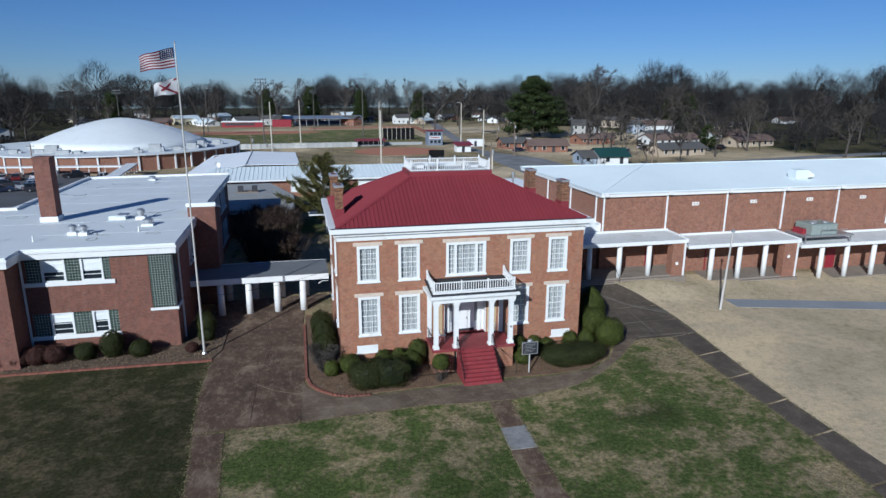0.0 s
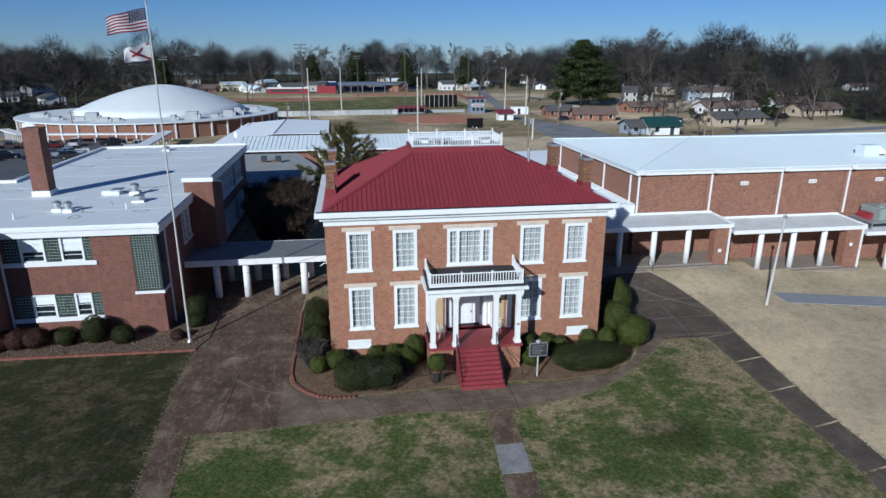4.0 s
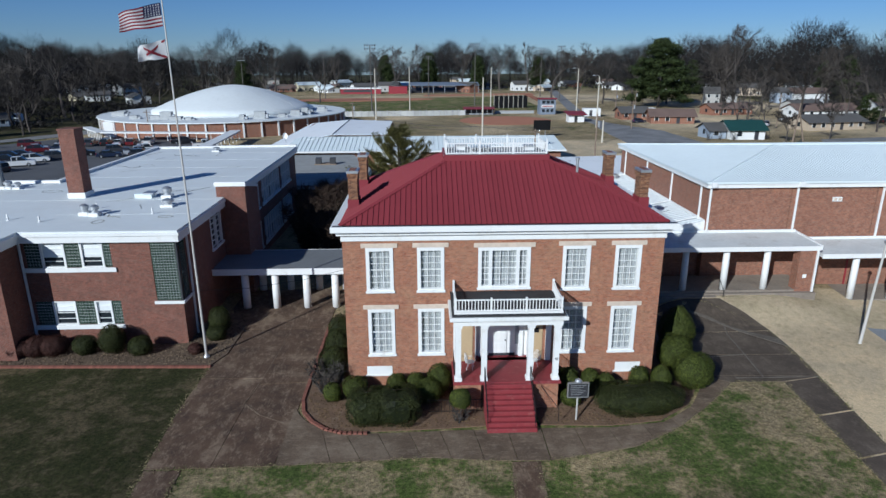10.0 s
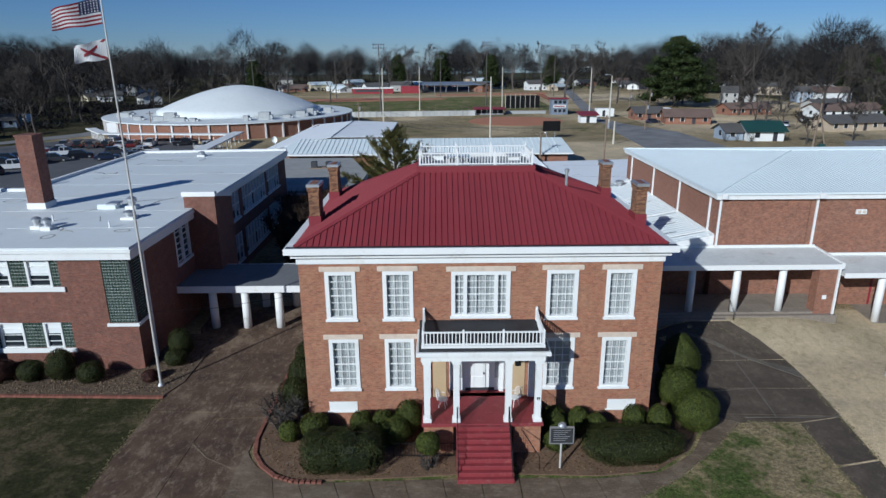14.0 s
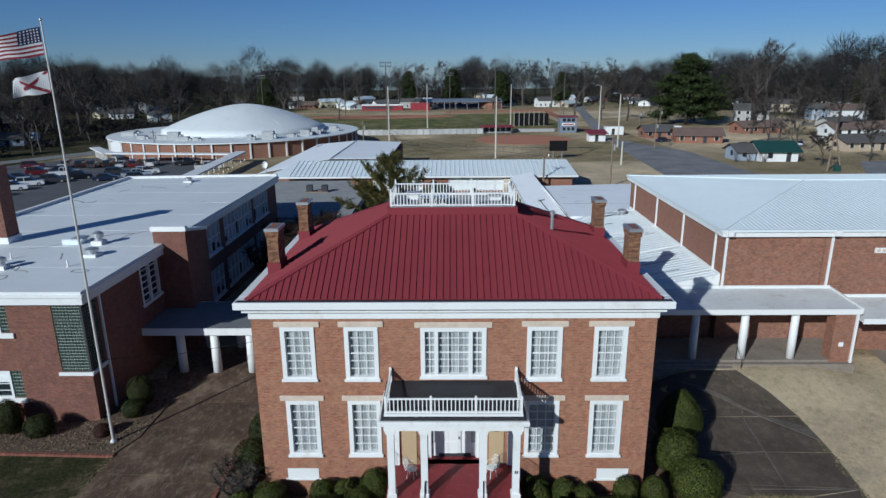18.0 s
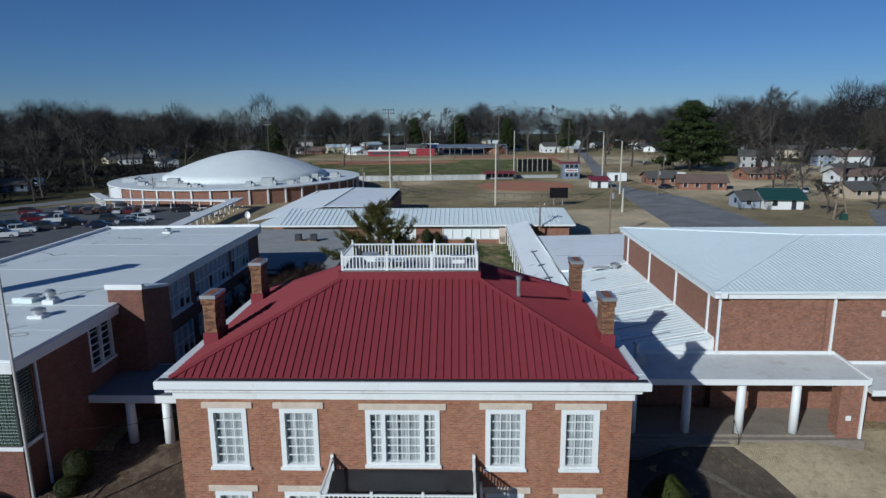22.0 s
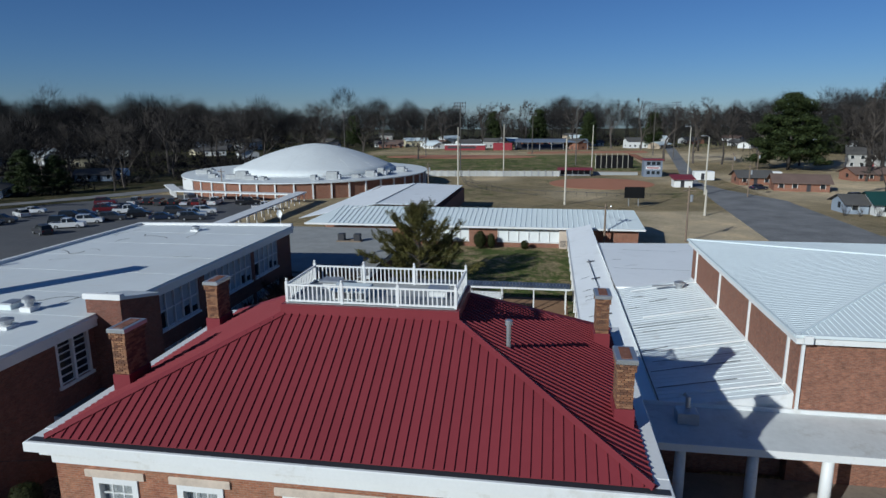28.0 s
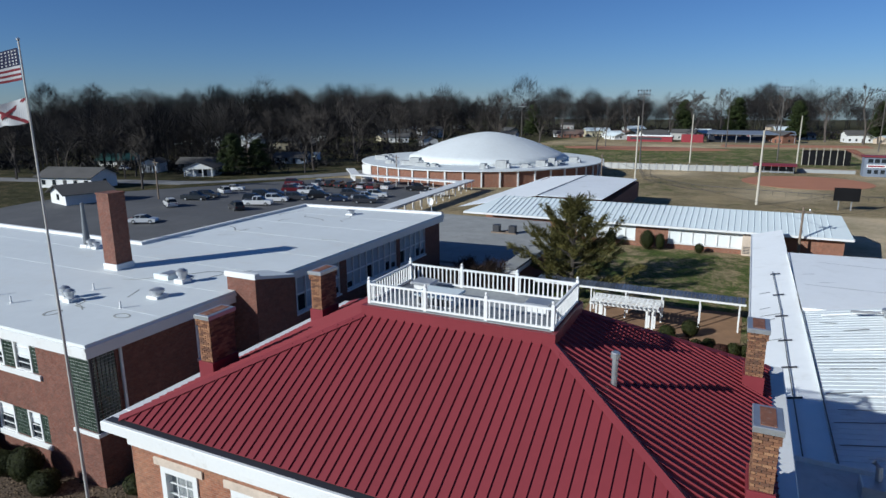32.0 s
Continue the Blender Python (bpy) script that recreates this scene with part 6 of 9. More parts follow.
def canopy(name, x0, x1, ztop, zfloor, cols, pier, y0=12.15, y1=15.9):
    e = thing(name, "flat-roofed white canopy on round columns before the gym", "canopy", ((x0 + x1) / 2, 14, 0), "gym canopies", shift=STILL)
    part("roof", Build().slab([(x0, y0, ztop), (x1, y0, ztop), (x1, y1, ztop + 0.18), (x0, y1, ztop + 0.18)], 0.14), PALE_ROOF, e, "pale felt roof")
    part("fascia", Build().box(x0, x1, y0 - 0.05, y0 - 0.001, ztop - 0.34, ztop + 0.03), WHITE, e)
    part("end_fascia", Build().slab([(x1 + 0.001, y0, ztop + 0.1), (x1 + 0.14, y0, ztop + 0.1), (x1 + 0.14, y1, ztop + 0.28), (x1 + 0.001, y1, ztop + 0.28)], 0.42), WHITE, e)
    part("soffit", Build().box(x0, x1, y0, y1 - 0.01, ztop - 0.24, ztop - 0.16), WHITE, e)
    part("wall_flashing", Build().box(x0, x1, y1 - 0.1, y1 - 0.005, ztop + 0.14, ztop + 0.38), WHITE, e)
    part("floor", Build().bbox(x0, x1, y0 + 0.1, y1 - 0.01, -1.2, zfloor, 0.03), CONCRETE, e, "worn concrete floor")
    part("step", Build().bbox(x0, x1, y0 - 0.3, y0 + 0.098, -1.2, zfloor - 0.13, 0.03), CONCRETE, e)
    for x in cols:
        round_column(e, x, 12.62, zfloor, ztop - 0.3, 0.26)
    if pier:
        part("pier", Build().box(pier[0], pier[1], 12.2, 13.1, -0.8, ztop - 0.25), BRICK_GYM, e, "square brick pier")
        part("downpipe", Build().box(pier[1] - 0.12, pier[1] + 0.02, 12.06, 12.19, -0.3, ztop - 0.3), WHITE, e)
        part("notice_plate", Build().box(pier[0] + 0.45, pier[0] + 0.75, 12.17, 12.198, 2.0, 2.3), WHITE, e)
    return e


canopy("gym_canopy", 10.1, 26.5, 4.62, 1.0, (12.8, 16.05, 19.3, 22.58), (24.95, 26.35))
canopy("gym_canopy", 26.72, 40.1, 3.95, 0.05, (29.85, 33.15, 36.3), (38.3, 39.9))
canopy("gym_canopy", 40.3, 66.0, 3.3, -0.65, (43.5, 46.8, 50.4, 53.8, 57.2, 60.6), None)
steps = thing("canopy_step", "low worn concrete step before the gym canopy", "step", (14.4, 11.65, 0.6), shift=STILL)
part("tread", Build().bbox(10.6, 18.4, 11.48, 11.848, -0.6, 0.79, 0.03), CONCRETE, steps)
rail = thing("handrail", "black iron handrail at the canopy steps", "handrail", (18.9, 11.6, 0), shift=STILL)
part("rail", Build().tube([(18.9, 12.4, 1.0), (18.9, 12.4, 1.9), (18.9, 11.55, 1.25), (18.9, 11.55, 0.1)], 0.025, 6), BLACK_IRON, rail)

# ---- gym ----
gym = thing("gymnasium", "large brick gymnasium with pale metal hip roof", "building", (45, 28, 0), shift=STILL)


def build_gym():
    x0, x1, y0, y1, z1 = 18.85, 78.0, 15.92, 39.25, 8.6
    for nm, b in (("front_wall", Build().box(x0, x1, y0, y0 + 0.35, -1.2, z1)), ("side_wall", Build().prism([(x0, y0 + 0.352), (x0 + 0.35, y0 + 0.352), (x0 + 0.35, y1), (x0, y1)], -1.2, z1)),
                  ("side_wall", Build().box(x1 - 0.35, x1, y0 + 0.352, y1, -1.2, z1)), ("back_wall", Build().box(x0 + 0.352, x1 - 0.352, y1 - 0.35, y1, -1.2, z1))):
        part(nm, b, BRICK_GYM, gym)
    o = 0.35
    part("fascia", Build().box(x0 - o, x1 + o, y0 - o, y0 + 0.1, z1, z1 + 0.42), WHITE, gym)
    for xa, xb in ((x0 - o, x0 + 0.1), (x1 - 0.1, x1 + o)):
        part("fascia", Build().prism([(xa, y0 + 0.101), (xb, y0 + 0.101), (xb, y1 + o), (xa, y1 + o)], z1, z1 + 0.42), WHITE, gym)
    part("fascia", Build().box(x0 + 0.101, x1 - 0.101, y1 - 0.1, y1 + o, z1, z1 + 0.42), WHITE, gym)
    part("gutter", Build().box(x0 - o - 0.12, x1 + o + 0.12, y0 - o - 0.14, y0 - o, z1 + 0.36, z1 + 0.52), PALE_METAL, gym)
    part("gutter", Build().prism([(x0 - o - 0.14, y0 - o), (x0 - o - 0.001, y0 - o), (x0 - o - 0.001, y1 + o), (x0 - o - 0.14, y1 + o)], z1 + 0.36, z1 + 0.5), PALE_METAL, gym)
    ze, zr = z1 + 0.43, 10.45
    ym, zb = (y0 + y1) / 2, z1 + 0.43
    a, b_, c, d = (x0 - o, y0 - o), (x1 + o, y0 - o), (x1 + o, y1 + o), (x0 - o, y1 + o)
    r0, r1 = (x0 + 11.4, ym), (x1 - 11.4, ym)
    v = [(*a, ze), (*b_, ze), (*c, zb), (*d, zb), (*r0, zr), (*r1, zr)]
    roof = part("roof", Build().add(v, [(0, 1, 5, 4), (1, 2, 5), (2, 3, 4, 5), (3, 0, 4), (0, 3, 2, 1)]), PALE_METAL, gym, "pale blue-white ribbed metal roof")
    ribs = Build()
    n = 190
    for i in range(1, n):
        x = x0 - o + (x1 - x0 + 2 * o) * i / n
        s = min(1.0, (x - x0 + o) / (11.4 + o), (x1 + o - x) / (11.4 + o))
        for ya, yr, zl in ((y0 - o, ym, ze), (y1 + o, ym, zb)):
            p, q = Vector((x, ya, zl)), Vector((x, ya + (yr - ya) * s, zl + (zr - zl) * s))
            w = 0.025
            ribs.add([p + Vector((-w, 0, 0.0)), p + Vector((0, 0, 0.03)), p + Vector((w, 0, 0)), q + Vector((-w, 0, 0)), q + Vector((0, 0, 0.03)), q + Vector((w, 0, 0))], [(0, 1, 4, 3), (1, 2, 5, 4)])
    m = 78
    for i in range(1, m):
        y = y0 - o + (y1 - y0 + 2 * o) * i / m
        s = 1 - (abs(y - ym) / (ym - y0 + o) if y < ym else (y - ym) / (y1 + o - ym))
        zl = ze + (zb - ze) * i / m
        for xa, xr in ((x0 - o, r0[0]), (x1 + o, r1[0])):
            p, q = Vector((xa, y, zl)), Vector((xa + (xr - xa) * s, y, zl + (zr - zl) * s))
            w = 0.025
            ribs.add([p + Vector((0, -w, 0.0)), p + Vector((0, 0, 0.018)), p + Vector((0, w, 0)), q + Vector((0, -w, 0)), q + Vector((0, 0, 0.018)), q + Vector((0, w, 0))], [(0, 3, 4, 1), (1, 4, 5, 2)])
    tagged(part("ribbing", ribs, PALE_METAL, roof), kind="stuff")
    for p, q in ((v[0], v[4]), (v[3], v[4]), (v[4], v[5]), (v[1], v[5])):
        part("hip_cap", Build().tube([Vector(p) + Vector((0, 0, .02)), Vector(q) + Vector((0, 0, .02))], 0.07, 6), PALE_METAL, roof)
    for i, x in enumerate((18.95, 26.2, 33.4, 40.6, 47.8, 55.0, 62.2)):
        dp = part("downpipe", Build().box(x - 0.07, x + 0.07, y0 - 0.14, y0 - 0.02, 4.3, z1 + 0.0), WHITE, gym)
        part("hopper", Build().bbox(x - 0.2, x + 0.2, y0 - o - 0.3, y0 - o - 0.145, z1 + 0.1, z1 + 0.5, 0.03), WHITE, dp)
        if i:
            part("wall_groove", Build().box(x - 0.5, x - 0.42, y0 - 0.012, y0 - 0.002, 4.4, z1), BRICK_OLD, gym)
    for y in (17.25, 23.6, 30.35, 37.4):
        part("downpipe", Build().box(x0 - 0.14, x0 - 0.02, y - 0.07, y + 0.07, 5.5, z1), WHITE, gym)
    for x in (29.6, 36.75, 44.0, 51.2):
        lt = part("wall_light", Build().bbox(x - 0.38, x + 0.38, y0 - 0.14, y0 - 0.005, 7.36, 7.72, 0.03), WHITE, gym, "white twin floodlight box")
        for s in (-0.18, 0.18):
            part("lamp", Build().box(x + s - 0.12, x + s + 0.12, y0 - 0.16, y0 - 0.142, 7.43, 7.65), STONE, lt)
    for x, w in ((24.2, 0.12), (41.9, 1.6), (31.5, 0.12), (48.0, 1.2)):
        z0 = 1.0 if x < 26 else 0.05 if x < 40 else -0.65
        part("red_door" if w > 0.5 else "red_pipe", Build().box(x - w / 2, x + w / 2, y0 - 0.08, y0 - 0.01, z0, z0 + (2.3 if w > 0.5 else 2.9)), RED_DOOR, gym, "dark red door" if w > 0.5 else "red painted pipe")
    e = thing("rooftop_unit", "grey rooftop air handling unit with curb", "air conditioner", (55, 26, 11), shift=(-9.9, -4.1, -0.82))
    part("body", Build().bbox(53.9, 55.6, 22.4, 23.6, 10.2, 11.3, 0.05), PALE_METAL, e)
    part("hood", Build().prism([(55.6, 22.4), (56.4, 22.4), (56.4, 23.6), (55.6, 23.6)], 10.4, lambda x, y: 11.2 if x < 56 else 10.7), WHITE, e)


build_gym()
HVAC_PANEL = plain("hvac_panel_green", (0.3, 0.34, 0.31), 0.6, 0.2, vary=0.15)
hvac = thing("large_hvac_unit", "large green-grey air conditioning unit on the canopy roof", "air conditioner", (43, 14, 4.3), shift=(0.5, -0.1, -0.42))
part("body", Build().bbox(41.4, 44.7, 12.9, 15.2, 4.6, 5.75, 0.05), plain("hvac_green", (0.26, 0.3, 0.27), 0.6, 0.2), hvac)
part("side_panel", Build().box(40.9, 41.398, 13.6, 15.0, 4.6, 5.15), RED_DOOR, hvac, "dark red end panel")
part("platform", Build().box(40.4, 46.6, 12.5, 15.4, 4.42, 4.598), STEEL, hvac)
for x, y in ((40.6, 12.7), (46.4, 12.7), (40.6, 15.2), (46.4, 15.2)):
    part("leg", Build().box(x - 0.06, x + 0.06, y - 0.06, y + 0.06, 3.72, 4.419), STEEL, hvac)
part("guard_rail", Build().tube([(42.4, 12.5, 4.6), (42.4, 12.5, 5.2), (45.6, 12.5, 5.2), (45.6, 12.5, 4.6)], 0.04, 6), STEEL, hvac)
for i in range(5):
    part("access_panel", Build().bbox(41.5 + i * 0.63, 42.08 + i * 0.63, 12.87, 12.899, 4.7, 5.62, 0.01), HVAC_PANEL, hvac)
for x, y in ((42.2, 13.7), (43.0, 14.4), (43.9, 13.8)):
    part("fan_guard", Build().lathe([(0.36, 5.75), (0.36, 5.86), (0.3, 5.88), (0.05, 5.84)], x, y, 12), STEEL, hvac)

# low roofs between house and gym
link = thing("link_building", "low flat-roofed link with white metal roof", "building", (14.5, 35, 0), shift=STILL)
part("wall", Build().box(12.8, 18.82, 16.6, 60.0, -1.0, 3.95).box(18.82, 25.2, 39.7, 60.0, -1.0, 3.7), BRICK_GYM, link)
LINK_SLOPE = 0.186
LINK_COAT = plain("weathered_white_coating", (0.7, 0.74, 0.74), 0.6, vary=0.1, big=0.2, small=1.5, relief=0.08, dirt=(0.5, 0.5, 0.48))


def link_z(x, y):
    """Height of the link roof, which climbs from the gutter to the gym wall."""
    return 4.48 + (x - 12.5) * LINK_SLOPE


roof = part("roof", Build().slab([(12.5, 16.1, 4.48), (18.84, 16.1, link_z(18.84, 0)), (18.84, 39.0, link_z(18.84, 0)), (12.5, 39.0, 4.48)], 0.25), LINK_COAT, link, "white coated ribbed metal roof")
part("far_roof", Build().slab([(12.55, 39.02, 4.75), (25.5, 39.02, 5.01), (25.5, 60.4, 4.54), (12.55, 60.4, 4.28)], 0.25), WHITE_COAT, link, "white coated flat roof")
part("front_edge", Build().add([(12.5, 16.05, 4.1), (18.86, 16.05, 4.1), (18.86, 16.05, 5.75), (12.5, 16.05, 4.56), (12.5, 16.098, 4.1), (18.86, 16.098, 4.1), (18.86, 16.098, 5.75), (12.5, 16.098, 4.56)],
                               [(0, 1, 2, 3), (7, 6, 5, 4), (3, 2, 6, 7), (1, 5, 6, 2), (0, 3, 7, 4)]), WHITE, link, "white upstand at the roof's front edge")
part("wall_flashing", Build().slab([(18.7, 16.1, link_z(18.7, 0) + 0.12), (18.843, 16.1, link_z(18.7, 0) + 0.2), (18.843, 39.0, link_z(18.7, 0) + 0.2), (18.7, 39.0, link_z(18.7, 0) + 0.12)], 0.1), WHITE, link, "white wall flashing")
for i in range(44):
    y = 16.6 + i * 0.51
    part("rib", Build().slab([(12.52, y, 4.51), (18.68, y, link_z(18.68, y) + 0.03), (18.68, y + 0.05, link_z(18.68, y) + 0.03), (12.52, y + 0.05, 4.51)], 0.03), LINK_COAT, roof)
for y in (17.25, 23.6, 30.35, 37.4):
    part("drain_pipe", Build().tube([(18.75, y, link_z(18.75, y) + 0.5), (18.68, y, link_z(18.7, y) + 0.16), (16.0, y + 0.05, link_z(16.0, y) + 0.13), (13.6, y + 0.02, link_z(13.6, y) + 0.12)], 0.055, 6), WHITE, roof, "white drain pipe laid across the roof")
way = thing("covered_corridor", "long white-roofed covered corridor on posts", "walkway", (10.3, 45, 0), shift=STILL)
part("roof", Build().slab([(9.05, 16.1, 3.45), (12.46, 16.1, 4.3), (12.72, 74.0, 4.2), (9.45, 74.0, 3.35)], 0.2), WHITE_COAT, way, "white flat roof")
# Dark tube draws the shadow line of the gutter gap between the roofs.
part("gutter", Build().tube([(12.47, 16.1, 4.53), (12.52, 40.0, 4.63), (12.57, 60.4, 4.48)], 0.035, 6), DARK_PANEL, way, "gutter line against the link roof, shadow put into its dark colour")
part("edge", Build().slab([(8.95, 16.1, 3.5), (9.049, 16.1, 3.5), (9.449, 74.0, 3.4), (9.35, 74.0, 3.4)], 0.32), WHITE, way)
part("conduit", Build().tube([(11.25, 17, 4.09), (11.2, 30, 4.08), (11.25, 40, 4.06), (11.05, 52.5, 3.98)], 0.035, 6), DARK_PANEL, way, "dark conduit along the roof")
for y in (24.0, 28.4, 33.2, 38.6, 44.4, 51.5):
    part("conduit_block", Build().slab([(10.85, y, 3.98), (11.65, y, 4.17), (11.65, y + 0.1, 4.17), (10.85, y + 0.1, 3.98)], 0.08), DARK_PANEL, way)
for i in range(16):
    y = 19 + i * 3.6
    part("post", Build().box(9.2 + 0.0069 * (y - 16), 9.34 + 0.0069 * (y - 16), y, y + 0.14, -1.3, 3.3), WHITE, way)
hood = thing("roof_exhaust", "galvanised exhaust hood on the low roof", "roof vent", (15.8, 42, 5.7), shift=(1.6, -5.2, -0.27))
part("duct", Build().tube([(13.6, 41.8, 5.85), (15.3, 42, 5.9)], 0.09, 8), STEEL, hood)
part("hood", Build().lathe([(0.3, 5.65), (0.3, 5.95), (0.45, 6.0), (0.45, 6.2), (0.2, 6.3)], 15.8, 42.0, 12), STEEL, hood)
fan = thing("roof_exhaust", "dark exhaust box on the canopy roof", "roof vent", (12.6, 14.6, 4.9), shift=(0.75, -0.3, -0.08))
part("body", Build().bbox(12.1, 13.1, 14.2, 15.1, 4.8, 5.4, 0.04), STEEL, fan)
part("duct", Build().tube([(12.7, 14.9, 5.4), (12.7, 15.0, 5.9), (12.5, 15.1, 6.05)], 0.13, 10), STEEL, fan)

# ---- lamp pole on the bare lot ----
lp = thing("lamp_pole", "leaning pale wooden lamp pole on the bare lot", "pole", (24.9, 5.3, 0))
part("pole", Build().tube([(24.9, 5.3, -0.2), (25.3, 5.3, 7.2)], [0.11, 0.07], 10), POLE_METAL, lp)
part("lamp_head", Build().lathe([(0.05, 7.2), (0.16, 7.25), (0.16, 7.4), (0.04, 7.5)], 25.31, 5.3, 10), STEEL, lp)

# ---- classroom block behind ----
UNIT_DARK = plain("ridge_grey", (0.25, 0.26, 0.27), 0.7)
classes = thing("classroom_block", "long low brick classroom block with pale metal roof", "building", (0, 80, 1.8), shift=(1.05, -1.7, -1.42))


def build_classes():
    x0, x1, y0, y1, z0, z1 = -27.0, 18.6, 77.2, 92.0, 1.6, 4.75
    holes = [(-14.0, -6.0, 2.5, 4.5), (-1.6, 7.4, 2.5, 4.6)]
    part("front_wall", wall_y(Build(), x0, x1, y0, 0.3, z0, z1, holes), BRICK_GYM, classes)
    part("end_wall", Build().box(x1 - 0.3, x1, y0 + 0.302, y1, z0, z1), BRICK_GYM, classes)
    part("end_wall", Build().box(x0, x0 + 0.3, y0 + 0.302, y1, z0, z1), BRICK_GYM, classes)
    part("back_wall", Build().box(x0 + 0.302, x1 - 0.302, y1 - 0.3, y1, z0, z1), BRICK_GYM, classes)
    for a, c, lo, hi in holes:
        w = part("window", Build().box(a, c, y0 + 0.12, y0 + 0.14, lo, hi), BLIND, classes, "white panelled classroom window band")
        n = 6
        for i in range(n + 1):
            u = a + (c - a) * i / n
            part("mullion", Build().box(u - 0.05, u + 0.05, y0 - 0.02, y0 + 0.11, lo, hi), WHITE, w)
        part("sill", Build().box(a - 0.1, c + 0.1, y0 - 0.12, y0 - 0.021, lo - 0.12, lo), WHITE, w)
    # hip roof with ribs
    o = 0.8
    X0, X1, Y0, Y1, ze, zr = x0 - 4.5, x1 + o, y0 - o, y1 + o, 4.84, 6.4
    ym = (Y0 + Y1) / 2
    v = [(X0, Y0, ze), (X1, Y0, ze), (X1, Y1, ze), (X0, Y1, ze), (X0 + 4, ym, zr), (X1 - 0.6, ym, zr)]
    roof = part("roof", Build().add(v, [(0, 1, 5, 4), (1, 2, 5), (2, 3, 4, 5), (3, 0, 4), (0, 3, 2, 1)]), PALE_METAL, classes, "pale ribbed metal roof")
    part("fascia", Build().box(X0, X1, Y0 - 0.06, Y0 - 0.001, ze - 0.25, ze + 0.02).box(X1 + 0.001, X1 + 0.06, Y0, Y1, ze - 0.25, ze + 0.02), WHITE, classes)
    me = Build().add([(-0.05, 0, 0.0), (0, 0, 0.09), (0.05, 0, 0), (-0.05, ym - Y0, zr - ze), (0, ym - Y0, zr - ze + 0.09), (0.05, ym - Y0, zr - ze)], [(0, 1, 4, 3), (1, 2, 5, 4)]).mesh("rib", PALE_METAL)
    n = 66
    for i in range(5, n - 2):
        part("rib", me, None, roof, "", (X0 + (X1 - X0) * i / n, Y0, ze))
    # gabled wing behind
    gx0, gx1, gy0, gy1 = -33.0, -12.2, 86.0, 126.0
    part("wing_wall", Build().box(gx0 + 0.6, gx1 - 0.6, gy0 + 2, gy1 - 0.5, 1.6, 4.8), BRICK_GYM, classes)
    gm = -22.6
    g = [(-33.8, 79.7, 4.95), (-22.3, 84.6, 6.75), (gx1, 84.6, 6.68), (-33.4, 128, 4.6), (-23.6, 125, 5.75), (gx1 - 0.9, 125, 5.35)]
    part("wing_roof", Build().add(g + [(p[0], p[1], p[2] - 0.06) for p in g], [(0, 1, 4, 3), (1, 2, 5, 4), (3, 4, 10, 9), (4, 5, 11, 10), (2, 8, 11, 5), (0, 3, 9, 6), (6, 9, 10, 7), (7, 10, 11, 8), (0, 6, 7, 1), (1, 7, 8, 2)]), WHITE_COAT, classes, "white gabled roof")
    part("ridge_cap", Build().tube([(-22.3, 84.6, 6.78), (-23.6, 125, 5.78)], 0.1, 6), UNIT_DARK, classes, "dark ridge cap")
    u = thing("air_conditioner", "tan wall-mounted air conditioner cabinet", "air conditioner", (7.9, 76.9, 1.8), shift=(1.05, -1.7, -1.42))
    part("cabinet", Build().bbox(7.4, 8.5, 76.5, 77.19, 1.75, 4.3, 0.04), STONE, u)
    for i in range(5):
        part("grille", Build().box(7.55, 8.35, 76.485, 76.499, 2.0 + i * 0.2, 2.1 + i * 0.2), DARK_PANEL, u)


build_classes()
flat = thing("flat_annex", "low annex with grey gravel roof", "building", (-22, 60, 0), shift=(0.8, -1.4, -1.35))
part("wall", Build().prism([(-36, 48.6), (-13.6, 48.6), (-13.6, 60.5), (-17.5, 74.5), (-36, 74.5)], -0.1, 4.1), BRICK_SCHOOL, flat)
part("roof", Build().prism([(-36.4, 48.4), (-13.2, 48.4), (-13.2, 60.7), (-17.2, 75), (-36.4, 75)], 4.1, 4.35), GRAVEL_ROOF, flat, "grey gravelled flat roof")
part("fascia", Build().prism([(-36.5, 48.38), (-13.1, 48.38), (-13.1, 60.75), (-17.1, 75.1), (-36.5, 75.1)], 3.75, 4.099), WHITE, flat)
acs = thing("roof_condensers", "pair of dark condenser units on wooden sleepers", "air conditioner", (-20.6, 65.5, 4.35), shift=(0.8, -1.8, -1.35))
part("sleeper", Build().box(-22.2, -18.8, 64.9, 65.15, 4.35, 4.5), WOOD_POLE, acs)
part("sleeper", Build().box(-22.2, -18.8, 65.9, 66.15, 4.35, 4.5), WOOD_POLE, acs)
for x in (-21.6, -19.4):
    part("condenser", Build().bbox(x - 0.42, x + 0.42, 65.0, 65.9, 4.5, 5.4, 0.05), DARK_PANEL, acs)
dish = thing("satellite_dish", "white satellite dish at the roof edge", "dish", (-22.3, 52.5, 8.5), shift=(0.3, -5.75, -0.12))
part("mast", Build().tube([(-22.3, 52.78, 8.4), (-22.3, 52.78, 9.5)], 0.05, 6), STEEL, dish)
rim = [(-22.3 + 0.32 * math.cos(2 * math.pi * i / 18), 0.42 * math.sin(2 * math.pi * i / 18)) for i in range(18)]
cup = Build()
cup.add([(x, 52.55 + 0.08 * z, 9.5 + z) for x, z in rim] + [(-22.3 + (x + 22.3) * 0.55, 52.7 + 0.08 * z, 9.5 + z * 0.55) for x, z in rim] + [(-22.3, 52.74, 9.5)],
        [(i, (i + 1) % 18, 18 + (i + 1) % 18, 18 + i) for i in range(18)] + [(18 + i, 18 + (i + 1) % 18, 36) for i in range(18)])
part("reflector", cup, WHITE, dish)
part("feed_arm", Build().tube([(-22.3, 52.6, 8.95), (-22.3, 52.1, 9.3)], 0.03, 5), STEEL, dish)

